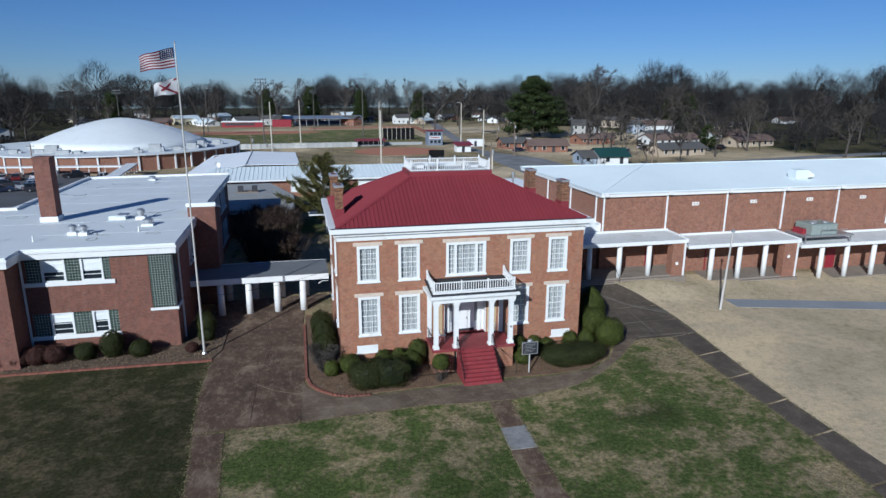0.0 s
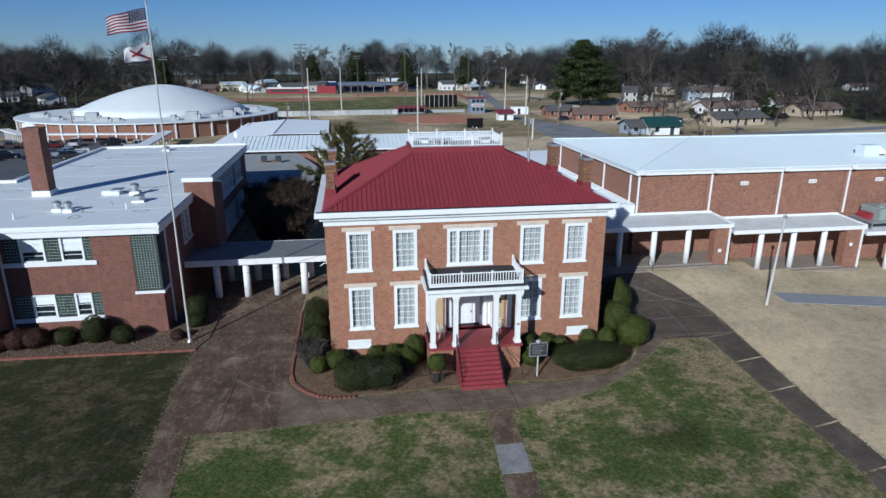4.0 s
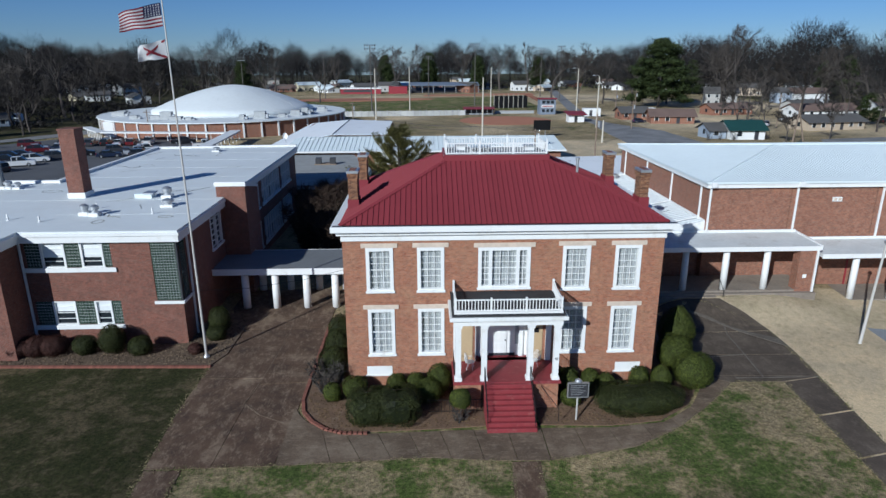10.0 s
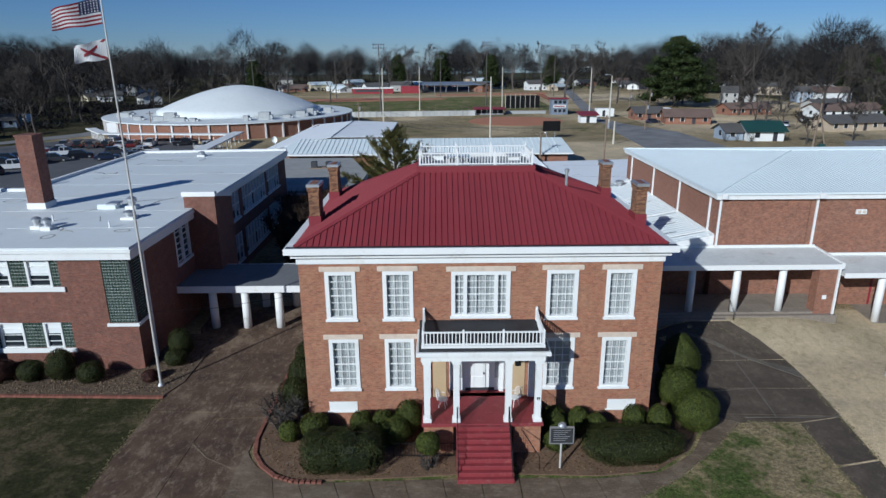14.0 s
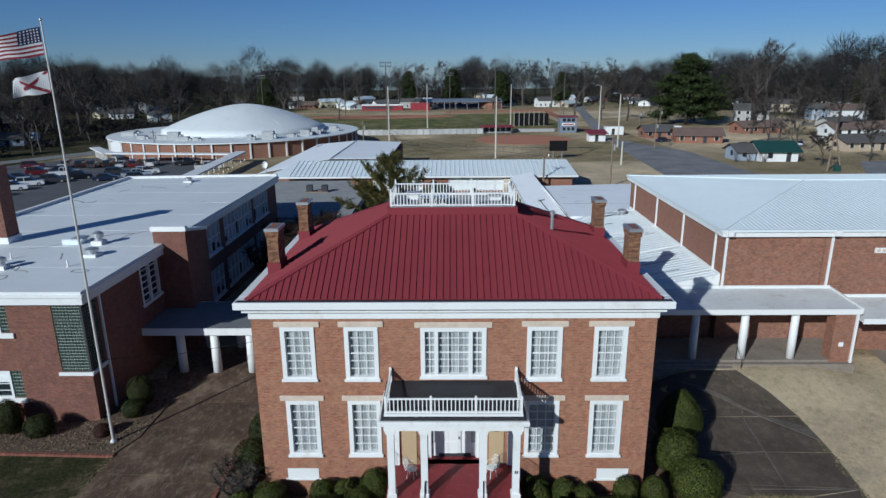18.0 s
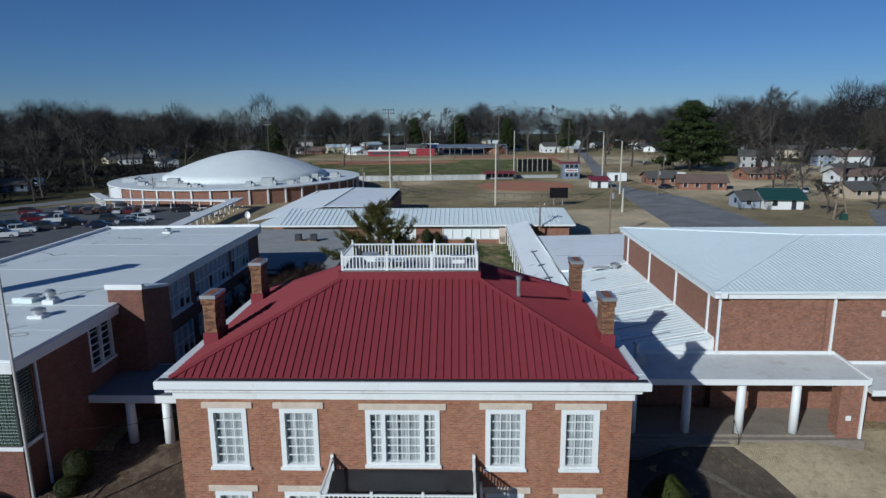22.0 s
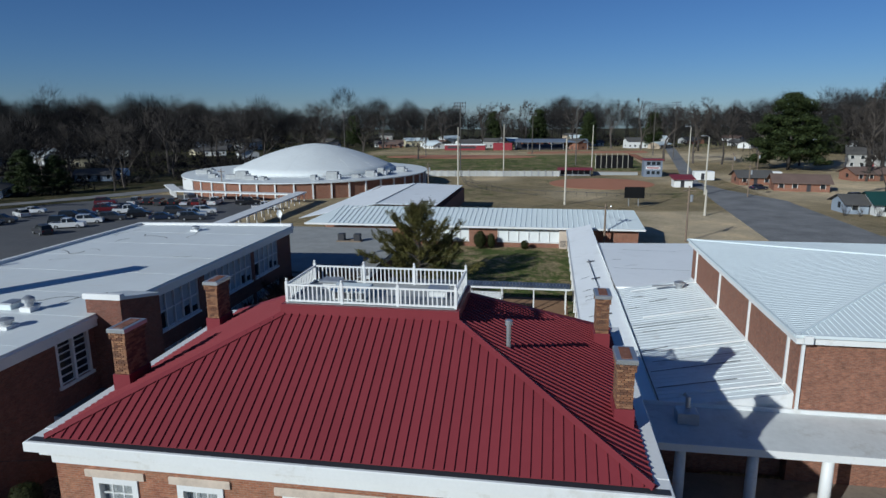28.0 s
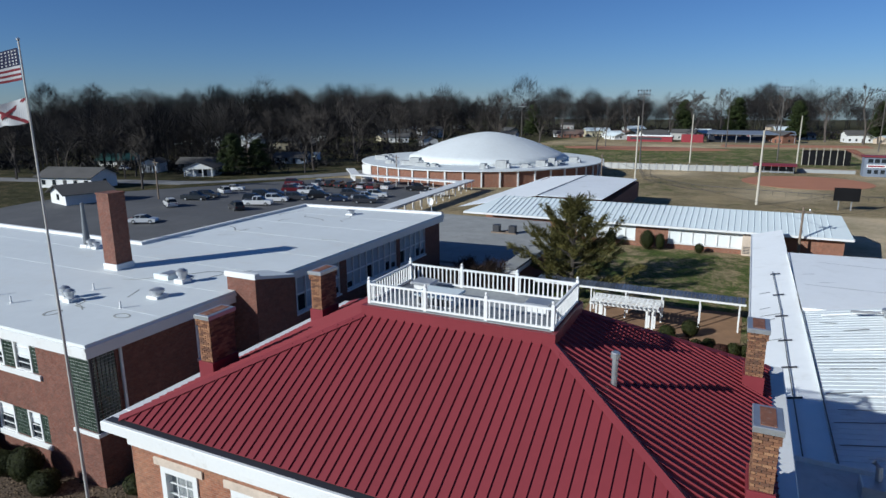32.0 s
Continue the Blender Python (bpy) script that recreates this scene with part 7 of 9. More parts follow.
# ---- courtyard ----
solar = thing("panel_canopy", "slender white canopy roofed with dark ribbed panels", "canopy", (-1, 49.6, 0))
me = Build().add([(0, -0.75, 0), (0.3, -0.75, 0), (0.3, 0.75, 0.14), (0, 0.75, 0.14), (0, -0.75, -0.05), (0.3, -0.75, -0.05), (0.3, 0.75, 0.09), (0, 0.75, 0.09)],
                 [(0, 1, 2, 3), (7, 6, 5, 4), (0, 4, 5, 1), (1, 5, 6, 2), (2, 6, 7, 3), (3, 7, 4, 0)]).mesh("roof_panel", plain("panel_blue_grey", (0.1, 0.12, 0.16), 0.35, 0.2, per=0.25))
for i in range(55):
    part("roof_panel", me, None, solar, "", (-10.8 + i * 0.35, 49.6, 3.0))
part("beam", Build().box(-10.9, 8.5, 48.85, 48.98, 2.75, 2.94), WHITE, solar)
part("beam", Build().box(-10.9, 8.5, 50.25, 50.38, 2.85, 3.04), WHITE, solar)
for x in (-8.5, -5.2, -1.9, 1.4, 4.7, 8.0):
    for y in (48.9, 50.3):
        part("post", Build().box(x - 0.06, x + 0.06, y - 0.06, y + 0.06, ground_z(x, y) - 0.05, 2.8), WHITE, solar)
perg = thing("pergola", "white wooden pergola with slatted top", "pergola", (-1.5, 46, 0))
for x in (-3.9, -3.4, 0.6, 1.1):
    for y in (45.3, 47.0):
        part("post", Build().box(x - 0.09, x + 0.09, y - 0.09, y + 0.09, -0.05, 2.45), WHITE, perg)
for y in (45.15, 45.4, 46.9, 47.15):
    part("beam", Build().box(-4.5, 1.7, y - 0.04, y + 0.04, 2.3, 2.5), WHITE, perg)
for i in range(16):
    x = -4.3 + i * 0.39
    part("rafter", Build().box(x - 0.03, x + 0.03, 44.7, 47.6, 2.502, 2.66), WHITE, perg)
for i in range(9):
    part("slat", Build().box(-4.4, 1.6, 44.9 + i * 0.31, 44.95 + i * 0.31, 2.662, 2.71), WHITE, perg)
for x, y, r, h in ((-3.9, 75.9, 0.95, 2.6), (2.6, 76.1, 0.6, 1.3), (-8.7, 76.0, 0.8, 2.2), (-2.3, 76.3, 0.6, 2.2)):
    shrub(x, y, r, h, DARK_HEDGE, "clipped dark evergreen shrub by the classroom wall", "shrub", "courtyard shrubs")
for i in range(9):
    shrub(1.2 + i * 0.95, 42.5 + 0.3 * (i % 3), 0.6, 1.0 + 0.15 * (i % 2), DARK_HEDGE if i % 3 else RED_SHRUB, "low mixed shrub in the courtyard bed", "shrub", "courtyard shrubs")
for x, y in ((2.5, 44.2), (4.2, 46.4), (-2.0, 43.2)):
    shrub(x, y, 0.75, 1.5, DARK_HEDGE, "dark rounded courtyard shrub", "shrub", "courtyard shrubs")


def conifer(x, y, h, seed):
    """A loose old cedar: trunk, drooping limbs and sprays of needles."""
    rnd = random.Random(seed)
    e = thing("cedar_tree", "ragged olive-green cedar tree in the courtyard", "tree", (x, y, ground_z(x, y)))
    z = ground_z(x, y)
    part("trunk", Build().tube([(x, y, z - 0.2), (x + 0.1, y, z + h * 0.5), (x, y, z + h * 0.97)], [0.3, 0.18, 0.03], 8), BARK, e)
    limbs, leaf = Build(), Build()
    for i in range(66):
        u = (i + rnd.uniform(0, 1)) / 66 * 0.84 + 0.08
        zz = z + h * u
        a = i * 2.4 + rnd.uniform(-.5, .5)
        ln = (0.68 * h * (1 - u) ** 0.85 + 0.5) * rnd.choice((0.62, 0.8, 0.95, 1.12))
        rise = rnd.uniform(0.15, 0.5) + 0.75 * u
        d = Vector((math.cos(a), math.sin(a), rise))
        p, q = Vector((x, y, zz)), Vector((x, y, zz)) + d * ln * 0.92
        mid = p.lerp(q, 0.55) - Vector((0, 0, 0.12 * ln))
        limbs.tube([p, mid, q], [0.07, 0.04, 0.012], 4, False)
        for k in range(int(10 + 13 * ln)):
            s = rnd.uniform(0.3, 1.0)
            c = (p.lerp(mid, s / 0.55) if s < 0.55 else mid.lerp(q, (s - 0.55) / 0.45)) + Vector((rnd.gauss(0, .2), rnd.gauss(0, .2), rnd.gauss(0.05, .12))) * (0.5 + 0.6 * s)
            g = (d.normalized() + Vector((rnd.gauss(0, .55), rnd.gauss(0, .55), rnd.gauss(0.35, .35)))).normalized()
            for m in range(13):
                g2 = (g + Vector((rnd.gauss(0, .42), rnd.gauss(0, .42), rnd.gauss(0, .42)))).normalized()
                o = c + g * rnd.uniform(-0.25, 0.3)
                w = g2.orthogonal().normalized() * 0.016
                leaf.add([o - w, o + g2 * 0.16 - w * 1.3, o + g2 * rnd.uniform(0.3, 0.5), o + g2 * 0.16 + w * 1.3], [(0, 1, 2, 3)])
    part("limb", limbs, BARK, e)
    part("crown", leaf, NEEDLES, e)


conifer(-8.6, 54.5, 10.2, 11)
for i, (x, y, h) in enumerate(((-16.5, 30.0, 5.2), (-15.0, 34.5, 5.5), (-17.5, 39.0, 5.3), (-14.5, 43.0, 4.9), (-13.5, 27.0, 4.4), (-16.5, 47.5, 4.6))):
    bare_shrub(x, y, h, "large leafless brown shrub tree behind the breezeway", 30 + i, 26, "bare_thicket", 0.03, 40)
up = thing("utility_pole", "wooden utility pole with a transformer", "utility pole", (13.7, 76.0, 1.8), shift=(1.0, -1.9, -1.42))
part("pole", Build().tube([(13.7, 75.6, 1.6), (13.7, 75.6, 8.6)], [0.16, 0.12], 8), WOOD_POLE, up)
part("crossarm", Build().box(12.8, 14.6, 75.5, 75.62, 8.0, 8.14), WOOD_POLE, up)
part("insulator", Build().lathe([(0.08, 8.14), (0.1, 8.25), (0.05, 8.4)], 14.4, 75.56, 8), STEEL, up)


# ---- marks and fittings on the flat roofs ----
TAR_SHADE = plain("roof_tar_shade", (0.06, 0.06, 0.062), 0.9, vary=0.3, relief=0)
OLD_STAIN = plain("roof_stain", (0.36, 0.36, 0.33), 0.9, vary=0.3, big=2.0)


def roof_line(parent, pts, w, mat, name="tar_line"):
    """A thin painted-on line, 5 mm proud: tar, an old stain, or the dark of a roof lap or rib shadow."""
    b = Build()
    for (xa, ya, za), (xb, yb, zb) in zip(pts, pts[1:]):
        d = Vector((xb - xa, yb - ya, 0)).normalized()
        n = Vector((-d.y, d.x, 0)) * w
        a, c = Vector((xa, ya, za)), Vector((xb, yb, zb))
        b.slab([tuple(a - n), tuple(c - n), tuple(c + n), tuple(a + n)], 0.006)
    part(name, b, mat, parent)


def ring(cx, cy, rx, ry, z, n=16):
    return [(cx + rx * math.cos(2 * math.pi * i / n), cy + ry * math.sin(2 * math.pi * i / n), z) for i in range(n + 1)]


RZ = 8.073
for cx, cy, rx, ry in ((-22.9, 10.2, 0.5, 0.32), (-27.0, 8.9, 0.35, 0.5), (-36.0, 19.5, 0.8, 0.5)):
    roof_line(school, ring(cx, cy, rx, ry, RZ), 0.05, OLD_STAIN, "stain_ring")
rs_ = random.Random(21)
for i in range(16):
    x, y = rs_.uniform(-36.5, -22), rs_.uniform(9, 43)
    if x < -31 and y < 24:
        x += 8
    a = rs_.uniform(0, 6.28)
    pts = [(x, y, RZ)]
    for k in range(rs_.randint(2, 5)):
        a += rs_.gauss(0, 0.5)
        x, y = x + 0.8 * math.cos(a), y + 0.8 * math.sin(a)
        pts.append((max(-37, min(-21.2, x)), y, RZ))
    roof_line(school, pts, rs_.uniform(0.015, 0.045), TAR_SHADE if i % 3 == 0 else OLD_STAIN)
for y, n in ((27.0, 0.6), (33.5, 1.2), (38.0, 0.9), (39.2, 1.4), (41.0, 0.7), (45.5, 0.8)):
    z = lambda x, yy: 3.462 - 0.0017 * (yy - 16) + (x - 9.1) * 0.252
    roof_line(way, [(9.9, y, z(9.9, y)), (9.9 + n, y + 0.3, z(9.9 + n, y + 0.3))], 0.03, TAR_SHADE)
# Dark lines painted for lap gaps and rib shadows, in the tar colour.
for x, y, dx, dy, w in ((12.7, 28.55, 5.5, 0.1, 0.03), (12.7, 29.15, 5.2, 0.0, 0.025), (12.7, 20.75, 5.0, 0.2, 0.035), (12.7, 18.5, 4.2, 0.1, 0.03), (13.2, 27.6, 2.2, 0.0, 0.03), (14.6, 34.2, 1.4, 0.2, 0.04), (12.8, 33.1, 0.9, 0.1, 0.03), (13.4, 36.1, 1.0, -0.3, 0.05), (12.7, 24.1, 1.6, 0.3, 0.04), (13.0, 22.2, 5.0, 0.0, 0.02)):
    roof_line(link, [(x, y, link_z(x, y) + 0.04), (x + dx, y + dy, link_z(x + dx, y) + 0.04)], w, TAR_SHADE)
for x, y, dx, dy in ((13.2, 46.6, 4.6, -0.6), (17.8, 46.0, 4.6, -0.5), (13.4, 50.5, 0.9, 0.4), (14.4, 47.6, 1.2, 0.5), (15.2, 56.2, 5.5, -0.9)):
    fz = lambda u, v: 4.76 + (u - 12.55) * 0.02 - (v - 39) * 0.022
    roof_line(link, [(x, y, fz(x, y)), (x + dx, y + dy, fz(x + dx, y + dy))], 0.018, TAR_SHADE)

# ---- draped ground covers ----


def draped(name, label, category, left, right, n, m, mat, lift):
    """A sheet that follows the ground between two edge lines."""
    def along(line, u):
        s = u * (len(line) - 1)
        i = min(int(s), len(line) - 2)
        k = s - i
        return line[i][0] + k * (line[i + 1][0] - line[i][0]), line[i][1] + k * (line[i + 1][1] - line[i][1])
    pts = []
    for i in range(n + 1):
        (xa, ya), (xb, yb) = along(left, i / n), along(right, i / n)
        for j in range(m + 1):
            x, y = xa + (xb - xa) * j / m, ya + (yb - ya) * j / m
            pts.append((x, y, ground_z(x, y) + lift))
    k = m + 1
    b = Build()
    b.add(pts, [(i * k + j, i * k + j + 1, (i + 1) * k + j + 1, (i + 1) * k + j) for i in range(n) for j in range(m)])
    edge = [j for j in range(k)] + [i * k + m for i in range(1, n + 1)] + [n * k + j for j in range(m - 1, -1, -1)] + [i * k for i in range(n - 1, 0, -1)]
    low = len(pts)
    b.v += [(pts[i][0], pts[i][1], pts[i][2] - lift - 0.1) for i in edge]
    q = len(edge)
    b.f += [(edge[i], low + i, low + (i + 1) % q, edge[(i + 1) % q]) for i in range(q)]
    return setting(name, b, mat, label, category)


def disc_edges(cx, cy, rx, ry, n=16):
    le = [(cx - rx * math.sin(math.pi * i / n), cy - ry * math.cos(math.pi * i / n)) for i in range(n + 1)]
    re = [(cx + rx * math.sin(math.pi * i / n), cy - ry * math.cos(math.pi * i / n)) for i in range(n + 1)]
    return le, re


draped("parking_lot", "grey asphalt school parking lot", "parking lot", [(-138, 30), (-126, 60), (-126, 88), (-112, 120), (-100, 143)], [(-50, 30), (-50, 60), (-52, 90), (-58, 118), (-72, 143)], 24, 20, LOT_ASPHALT, 0.06)
draped("street", "narrow asphalt street past the parking lot", "road", [(-330, 68), (-200, 92), (-126, 118), (-108, 158), (-100, 230)], [(-330, 60), (-200, 83), (-126, 108), (-99, 155), (-92, 230)], 24, 2, ASPHALT, 0.07)
draped("side_lot", "grey asphalt lot behind the gym", "parking lot", [(38, 66), (40.2, 95), (45.0, 153), (47, 168)], [(66, 66), (58.5, 95), (61, 145), (53, 168)], 18, 6, ASPHALT, 0.05)
draped("field_road", "narrow asphalt road past the ball field", "road", [(47, 168.05), (46, 190), (52, 230), (78, 420)], [(53, 168.05), (50.5, 190), (57, 230), (84, 420)], 18, 2, ASPHALT, 0.05)
draped("east_road", "narrow asphalt road among the houses", "road", [(76, 92), (90, 118), (150, 130), (320, 150)], [(82, 88), (96, 112), (152, 123), (320, 142)], 18, 2, ASPHALT, 0.05)
draped("infield", "reddish clay softball infield", "ball field", *disc_edges(21.0, 183.5, 15.5, 17.0), 18, 8, BARE_DIRT, 0.05)
draped("far_infield", "reddish clay baseball infield", "ball field", *disc_edges(-42, 322, 40, 17), 18, 8, BARE_DIRT, 0.05)
draped("warning_track", "bare clay strip behind the far ball field", "ball field", [(-8, 352), (60, 362)], [(-8, 372), (60, 385)], 8, 3, BARE_DIRT, 0.05)
draped("courtyard_bed", "bare brown soil bed in the courtyard", "plant bed", [(-6, 41.5), (8.3, 41.5)], [(-6, 54), (8.3, 54)], 8, 4, plain("courtyard_soil", (0.26, 0.15, 0.08), 1.0, vary=0.25, big=0.6, small=7.0), 0.04)


# ---- domed arena ----
UNIT_GREY = plain("weathered_unit_grey", (0.36, 0.37, 0.37), 0.6, 0.2, vary=0.2, big=1.5)
def dome_arena():
    cx, cy, R, z0, z1 = -67.5, 172.0, 37.0, 1.6, 6.7
    e = thing("domed_arena", "round brick arena with shallow white dome", "building", (cx, cy, z0))
    n = 48
    for i in range(n):
        a0, a1 = 2 * math.pi * i / n, 2 * math.pi * (i + 1) / n
        ent = 3.58 < (a0 + a1) / 2 < 3.86
        r = R - (5.0 if ent else 1.2)
        p = [(cx + r * math.cos(a), cy + r * math.sin(a)) for a in (a0, a1)]
        q = [(cx + (r - 0.4) * math.cos(a), cy + (r - 0.4) * math.sin(a)) for a in (a1, a0)]
        part("wall_panel", Build().prism([p[0], p[1], q[0], q[1]], z0, z1 - 0.15), BRICK_GYM, e)
        r = R - 1.2
        c = Vector((cx + (r + 0.12) * math.cos(a0), cy + (r + 0.12) * math.sin(a0), 0))
        part("pilaster", Build().box(-0.2, 0.2, -0.2, 0.2, z0, z1 - 0.15), WHITE, e, "", tuple(c), a0)
    prof = [(R - 5.4, z1 - 0.152), (R - 2.5, z1 - 0.15), (R - 0.6, z1 - 0.14), (R - 0.6, z1 + 0.15), (26.2, z1 + 0.35)]
    part("roof_ring", Build().lathe(prof, cx, cy, 72), MEMBRANE, e, "flat pale roof ring")
    b = Build()
    b.smooth = True
    rs, rim, h = 24.0, 1.3, 7.0
    cx += 2.3
    prof = [(rs, z1 + 0.2), (rs, z1 + rim)] + [(rs * (1 - t / 12), z1 + rim + h * (1 - (1 - t / 12) ** 1.62)) for t in range(1, 12)] + [(0.3, z1 + rim + h)]
    b.lathe(prof, cx, cy, 64)
    part("dome", b, MEMBRANE, e, "shallow white dome")
    for i in range(16):
        a = 2 * math.pi * i / 16
        rib = [(cx + rs * (1 - t / 12) * math.cos(a), cy + rs * (1 - t / 12) * math.sin(a), z1 + rim + h * (1 - (1 - t / 12) ** 1.62)) for t in range(0, 12)]
        part("dome_rib", Build().tube(rib, 0.02, 4), MEMBRANE, e)
    cx -= 2.3
    ru = random.Random(12)
    for a, sx, sz in ((-2.9, 1.2, 0.8), (-2.62, 1.8, 1.1), (-2.2, 1.0, 0.9), (-1.98, 1.4, 1.0), (-1.86, 1.5, 2.0), (-1.74, 1.6, 0.9), (-1.62, 0.8, 0.7), (-1.16, 0.7, 1.2), (-1.0, 1.5, 1.9), (-0.78, 1.0, 0.8), (-0.62, 1.3, 1.5), (-0.5, 0.9, 2.0), (-0.36, 1.2, 1.0), (-0.1, 1.2, 1.4)):
        q = ru.uniform(28.5, 31.5)
        x, y = cx + q * math.cos(a), cy + q * math.sin(a)
        u = thing("arena_roof_unit", "grey air conditioning unit on the arena roof", "air conditioner", (x, y, z1 + 0.2), "arena roof units", shift=lay(cx, cy) - Vector((cx, cy, 0)))
        part("body", Build().bbox(x - sx, x + sx, y - 0.9, y + 0.9, z1 + 0.2, z1 + 0.35 + sz, 0.08), UNIT_GREY, u)
        part("hood", Build().bbox(x + sx, x + sx + 0.7, y - 0.7, y + 0.7, z1 + 0.35, z1 + 0.2 + sz * 0.7, 0.06), STEEL, u)
        part("curb", Build().box(x - sx - 0.3, x + sx + 0.9, y - 1.2, y + 1.2, z1 + 0.1, z1 + 0.199), WHITE, u)
    part("lobby_wall", Build().box(cx - 25.4, cx - 22.0, cy - 27.6, cy - 27.2, z0, z1 - 0.16), WHITE, e, "white wall block by the entrance")
    for p, q in (((-54.2, 130.2), (-88, 133.8)), ((-88.4, 134), (-98.5, 146.5))):
        d = (Vector((*q, 0)) - Vector((*p, 0))).normalized()
        o = Vector((d.y, -d.x, 0)) * 1.2
        c = [Vector((*p, 5.0)) - o, Vector((*p, 5.0)) + o, Vector((*q, 5.0)) + o, Vector((*q, 5.0)) - o]
        part("entrance_canopy", Build().slab([tuple(v) for v in c], 0.28), WHITE, e, "flat white canopy along the arena front")
        for i in range(9):
            m = Vector((*p, 0)).lerp(Vector((*q, 0)), (i + 0.5) / 9)
            part("canopy_post", Build().box(m.x - 0.07, m.x + 0.07, m.y - 0.07, m.y + 0.07, ground_z(m.x, m.y) - 0.05, 4.715), WHITE, e)


dome_arena()
cw = thing("arena_covered_walk", "white flat-roofed covered walk to the arena", "walkway", (-50, 100, 1.8))
part("roof", Build().slab([(-48.8, 72, 4.5), (-46.2, 72, 4.5), (-51.2, 128.5, 3.9), (-53.8, 128.5, 3.9)], 0.3), WHITE, cw, "white flat roof")
for i in range(15):
    u = i / 14
    for dx in (-1.0, 1.0):
        x, y = -47.5 + (-5.0) * u + dx, 73 + 54.5 * u
        part("post", Build().box(x - 0.07, x + 0.07, y - 0.07, y + 0.07, ground_z(x, y) - 0.05, 4.2 - 0.6 * u), WHITE, cw)


# ---- vehicles ----
def paint(name, c, metal=0.3):
    m, t, p, ns, lk = nodes_of(name)
    p.inputs["Base Color"].default_value = (*c, 1)
    p.inputs["Roughness"].default_value = 0.3
    p.inputs["Metallic"].default_value = metal
    p.inputs["Coat Weight"].default_value = 0.5
    return m


TYRE = plain("tyre_rubber", (0.02, 0.02, 0.02), 0.9, relief=0)
CAR_GLASS = glassy("car_glass", (0.015, 0.018, 0.02), 0.06)
LAMP_RED = plain("tail_lamp_red", (0.3, 0.01, 0.01), 0.3, relief=0)
LAMP_CLEAR = plain("head_lamp_clear", (0.7, 0.7, 0.68), 0.2, relief=0)
PROFILES = {
    "sedan": (4.7, 0.9, [(-2.35, .45), (-2.3, .85), (-1.75, .95), (1.15, .98), (2.2, .82), (2.35, .5)], [(-1.75, .93), (-1.05, 1.42), (0.35, 1.44), (1.2, .96)]),
    "suv": (4.8, 0.95, [(-2.4, .5), (-2.38, 1.0), (-2.2, 1.05), (1.2, 1.05), (2.25, .95), (2.4, .55)], [(-2.25, 1.03), (-2.05, 1.68), (0.2, 1.72), (1.15, 1.04)]),
    "pickup": (5.7, 1.0, [(-2.85, .6), (-2.85, 1.1), (-0.75, 1.1), (1.6, 1.1), (2.75, 1.02), (2.85, .6)], [(-0.95, 1.08), (-0.8, 1.78), (0.7, 1.8), (1.55, 1.08)]),
}


def vehicle(kind, colour, cname):
    ln, hw, body, cabin = PROFILES[kind]
    names = {"sedan": "car", "suv": "suv", "pickup": "pickup_truck"}
    e = thing(names[kind], f"{cname} {'pickup truck' if kind == 'pickup' else 'sport utility vehicle' if kind == 'suv' else 'sedan car'} parked on asphalt", "pickup truck" if kind == "pickup" else "car", group="parked vehicles")
    pm = paint(f"{cname}_car_paint", colour)

    def extrude(prof, w0, w1, z_in=0.0):
        b = Build()
        k = len(prof)
        pts = []
        zt = max(p[1] for p in prof)
        zb = min(p[1] for p in prof)
        for s in (-1, 1):
            for x, z in prof:
                t = (z - zb) / max(0.01, zt - zb)
                pts.append((x, s * (w0 + (w1 - w0) * t), z))
        b.add(pts, [tuple(range(k)), tuple(range(2 * k - 1, k - 1, -1))] + [(i, k + i, k + (i + 1) % k, (i + 1) % k) for i in range(k)])
        return b
    bp = [(-ln / 2 + 0.05, .28)] + body + [(ln / 2 - 0.05, .28)]
    part("body", extrude(bp, hw, hw * 0.93), pm, e)
    part("cabin_glass", extrude(cabin, hw * 0.9, hw * 0.72), CAR_GLASS, e, "dark car windows")
    xs = [p[0] for p in cabin]
    zt = cabin[1][1]
    part("roof", Build().bbox(cabin[1][0] + 0.02, cabin[2][0] - 0.02, -hw * 0.71, hw * 0.71, zt - 0.01, zt + 0.05, 0.03), pm, e)
    for x in (cabin[1][0], (xs[1] + xs[2]) / 2 + 0.1):
        for s in (-1, 1):
            part("pillar", Build().add([(x - .05, s * hw * .915, cabin[0][1]), (x + .05, s * hw * .915, cabin[0][1]), (x + .05, s * hw * .735, zt), (x - .05, s * hw * .735, zt)], [(0, 1, 2, 3)]), pm, e)
    if kind == "pickup":
        part("bed_floor", Build().box(-2.7, -1.0, -hw * 0.8, hw * 0.8, 1.101, 1.11), DARK_PANEL, e, "dark load bed")
    for x in (-ln * 0.3, ln * 0.31):
        for s in (-1, 1):
            y = s * (hw - 0.08)
            w = part("wheel", Build().tube([(x, y - 0.11, 0.34), (x, y + 0.11, 0.34)], 0.34, 14), TYRE, e)
            part("rim", Build().tube([(x, y + s * 0.105, 0.34), (x, y + s * 0.125, 0.34)], 0.2, 10), STEEL, w)
    for s in (-1, 1):
        part("headlight", Build().box(ln / 2 - 0.06, ln / 2 + 0.01, s * hw * 0.7 - 0.17, s * hw * 0.7 + 0.17, .62, .76), LAMP_CLEAR, e)
        part("tail_light", Build().box(-ln / 2 - 0.01, -ln / 2 + 0.06, s * hw * 0.72 - 0.12, s * hw * 0.72 + 0.12, .7, .9), LAMP_RED, e)
    return e


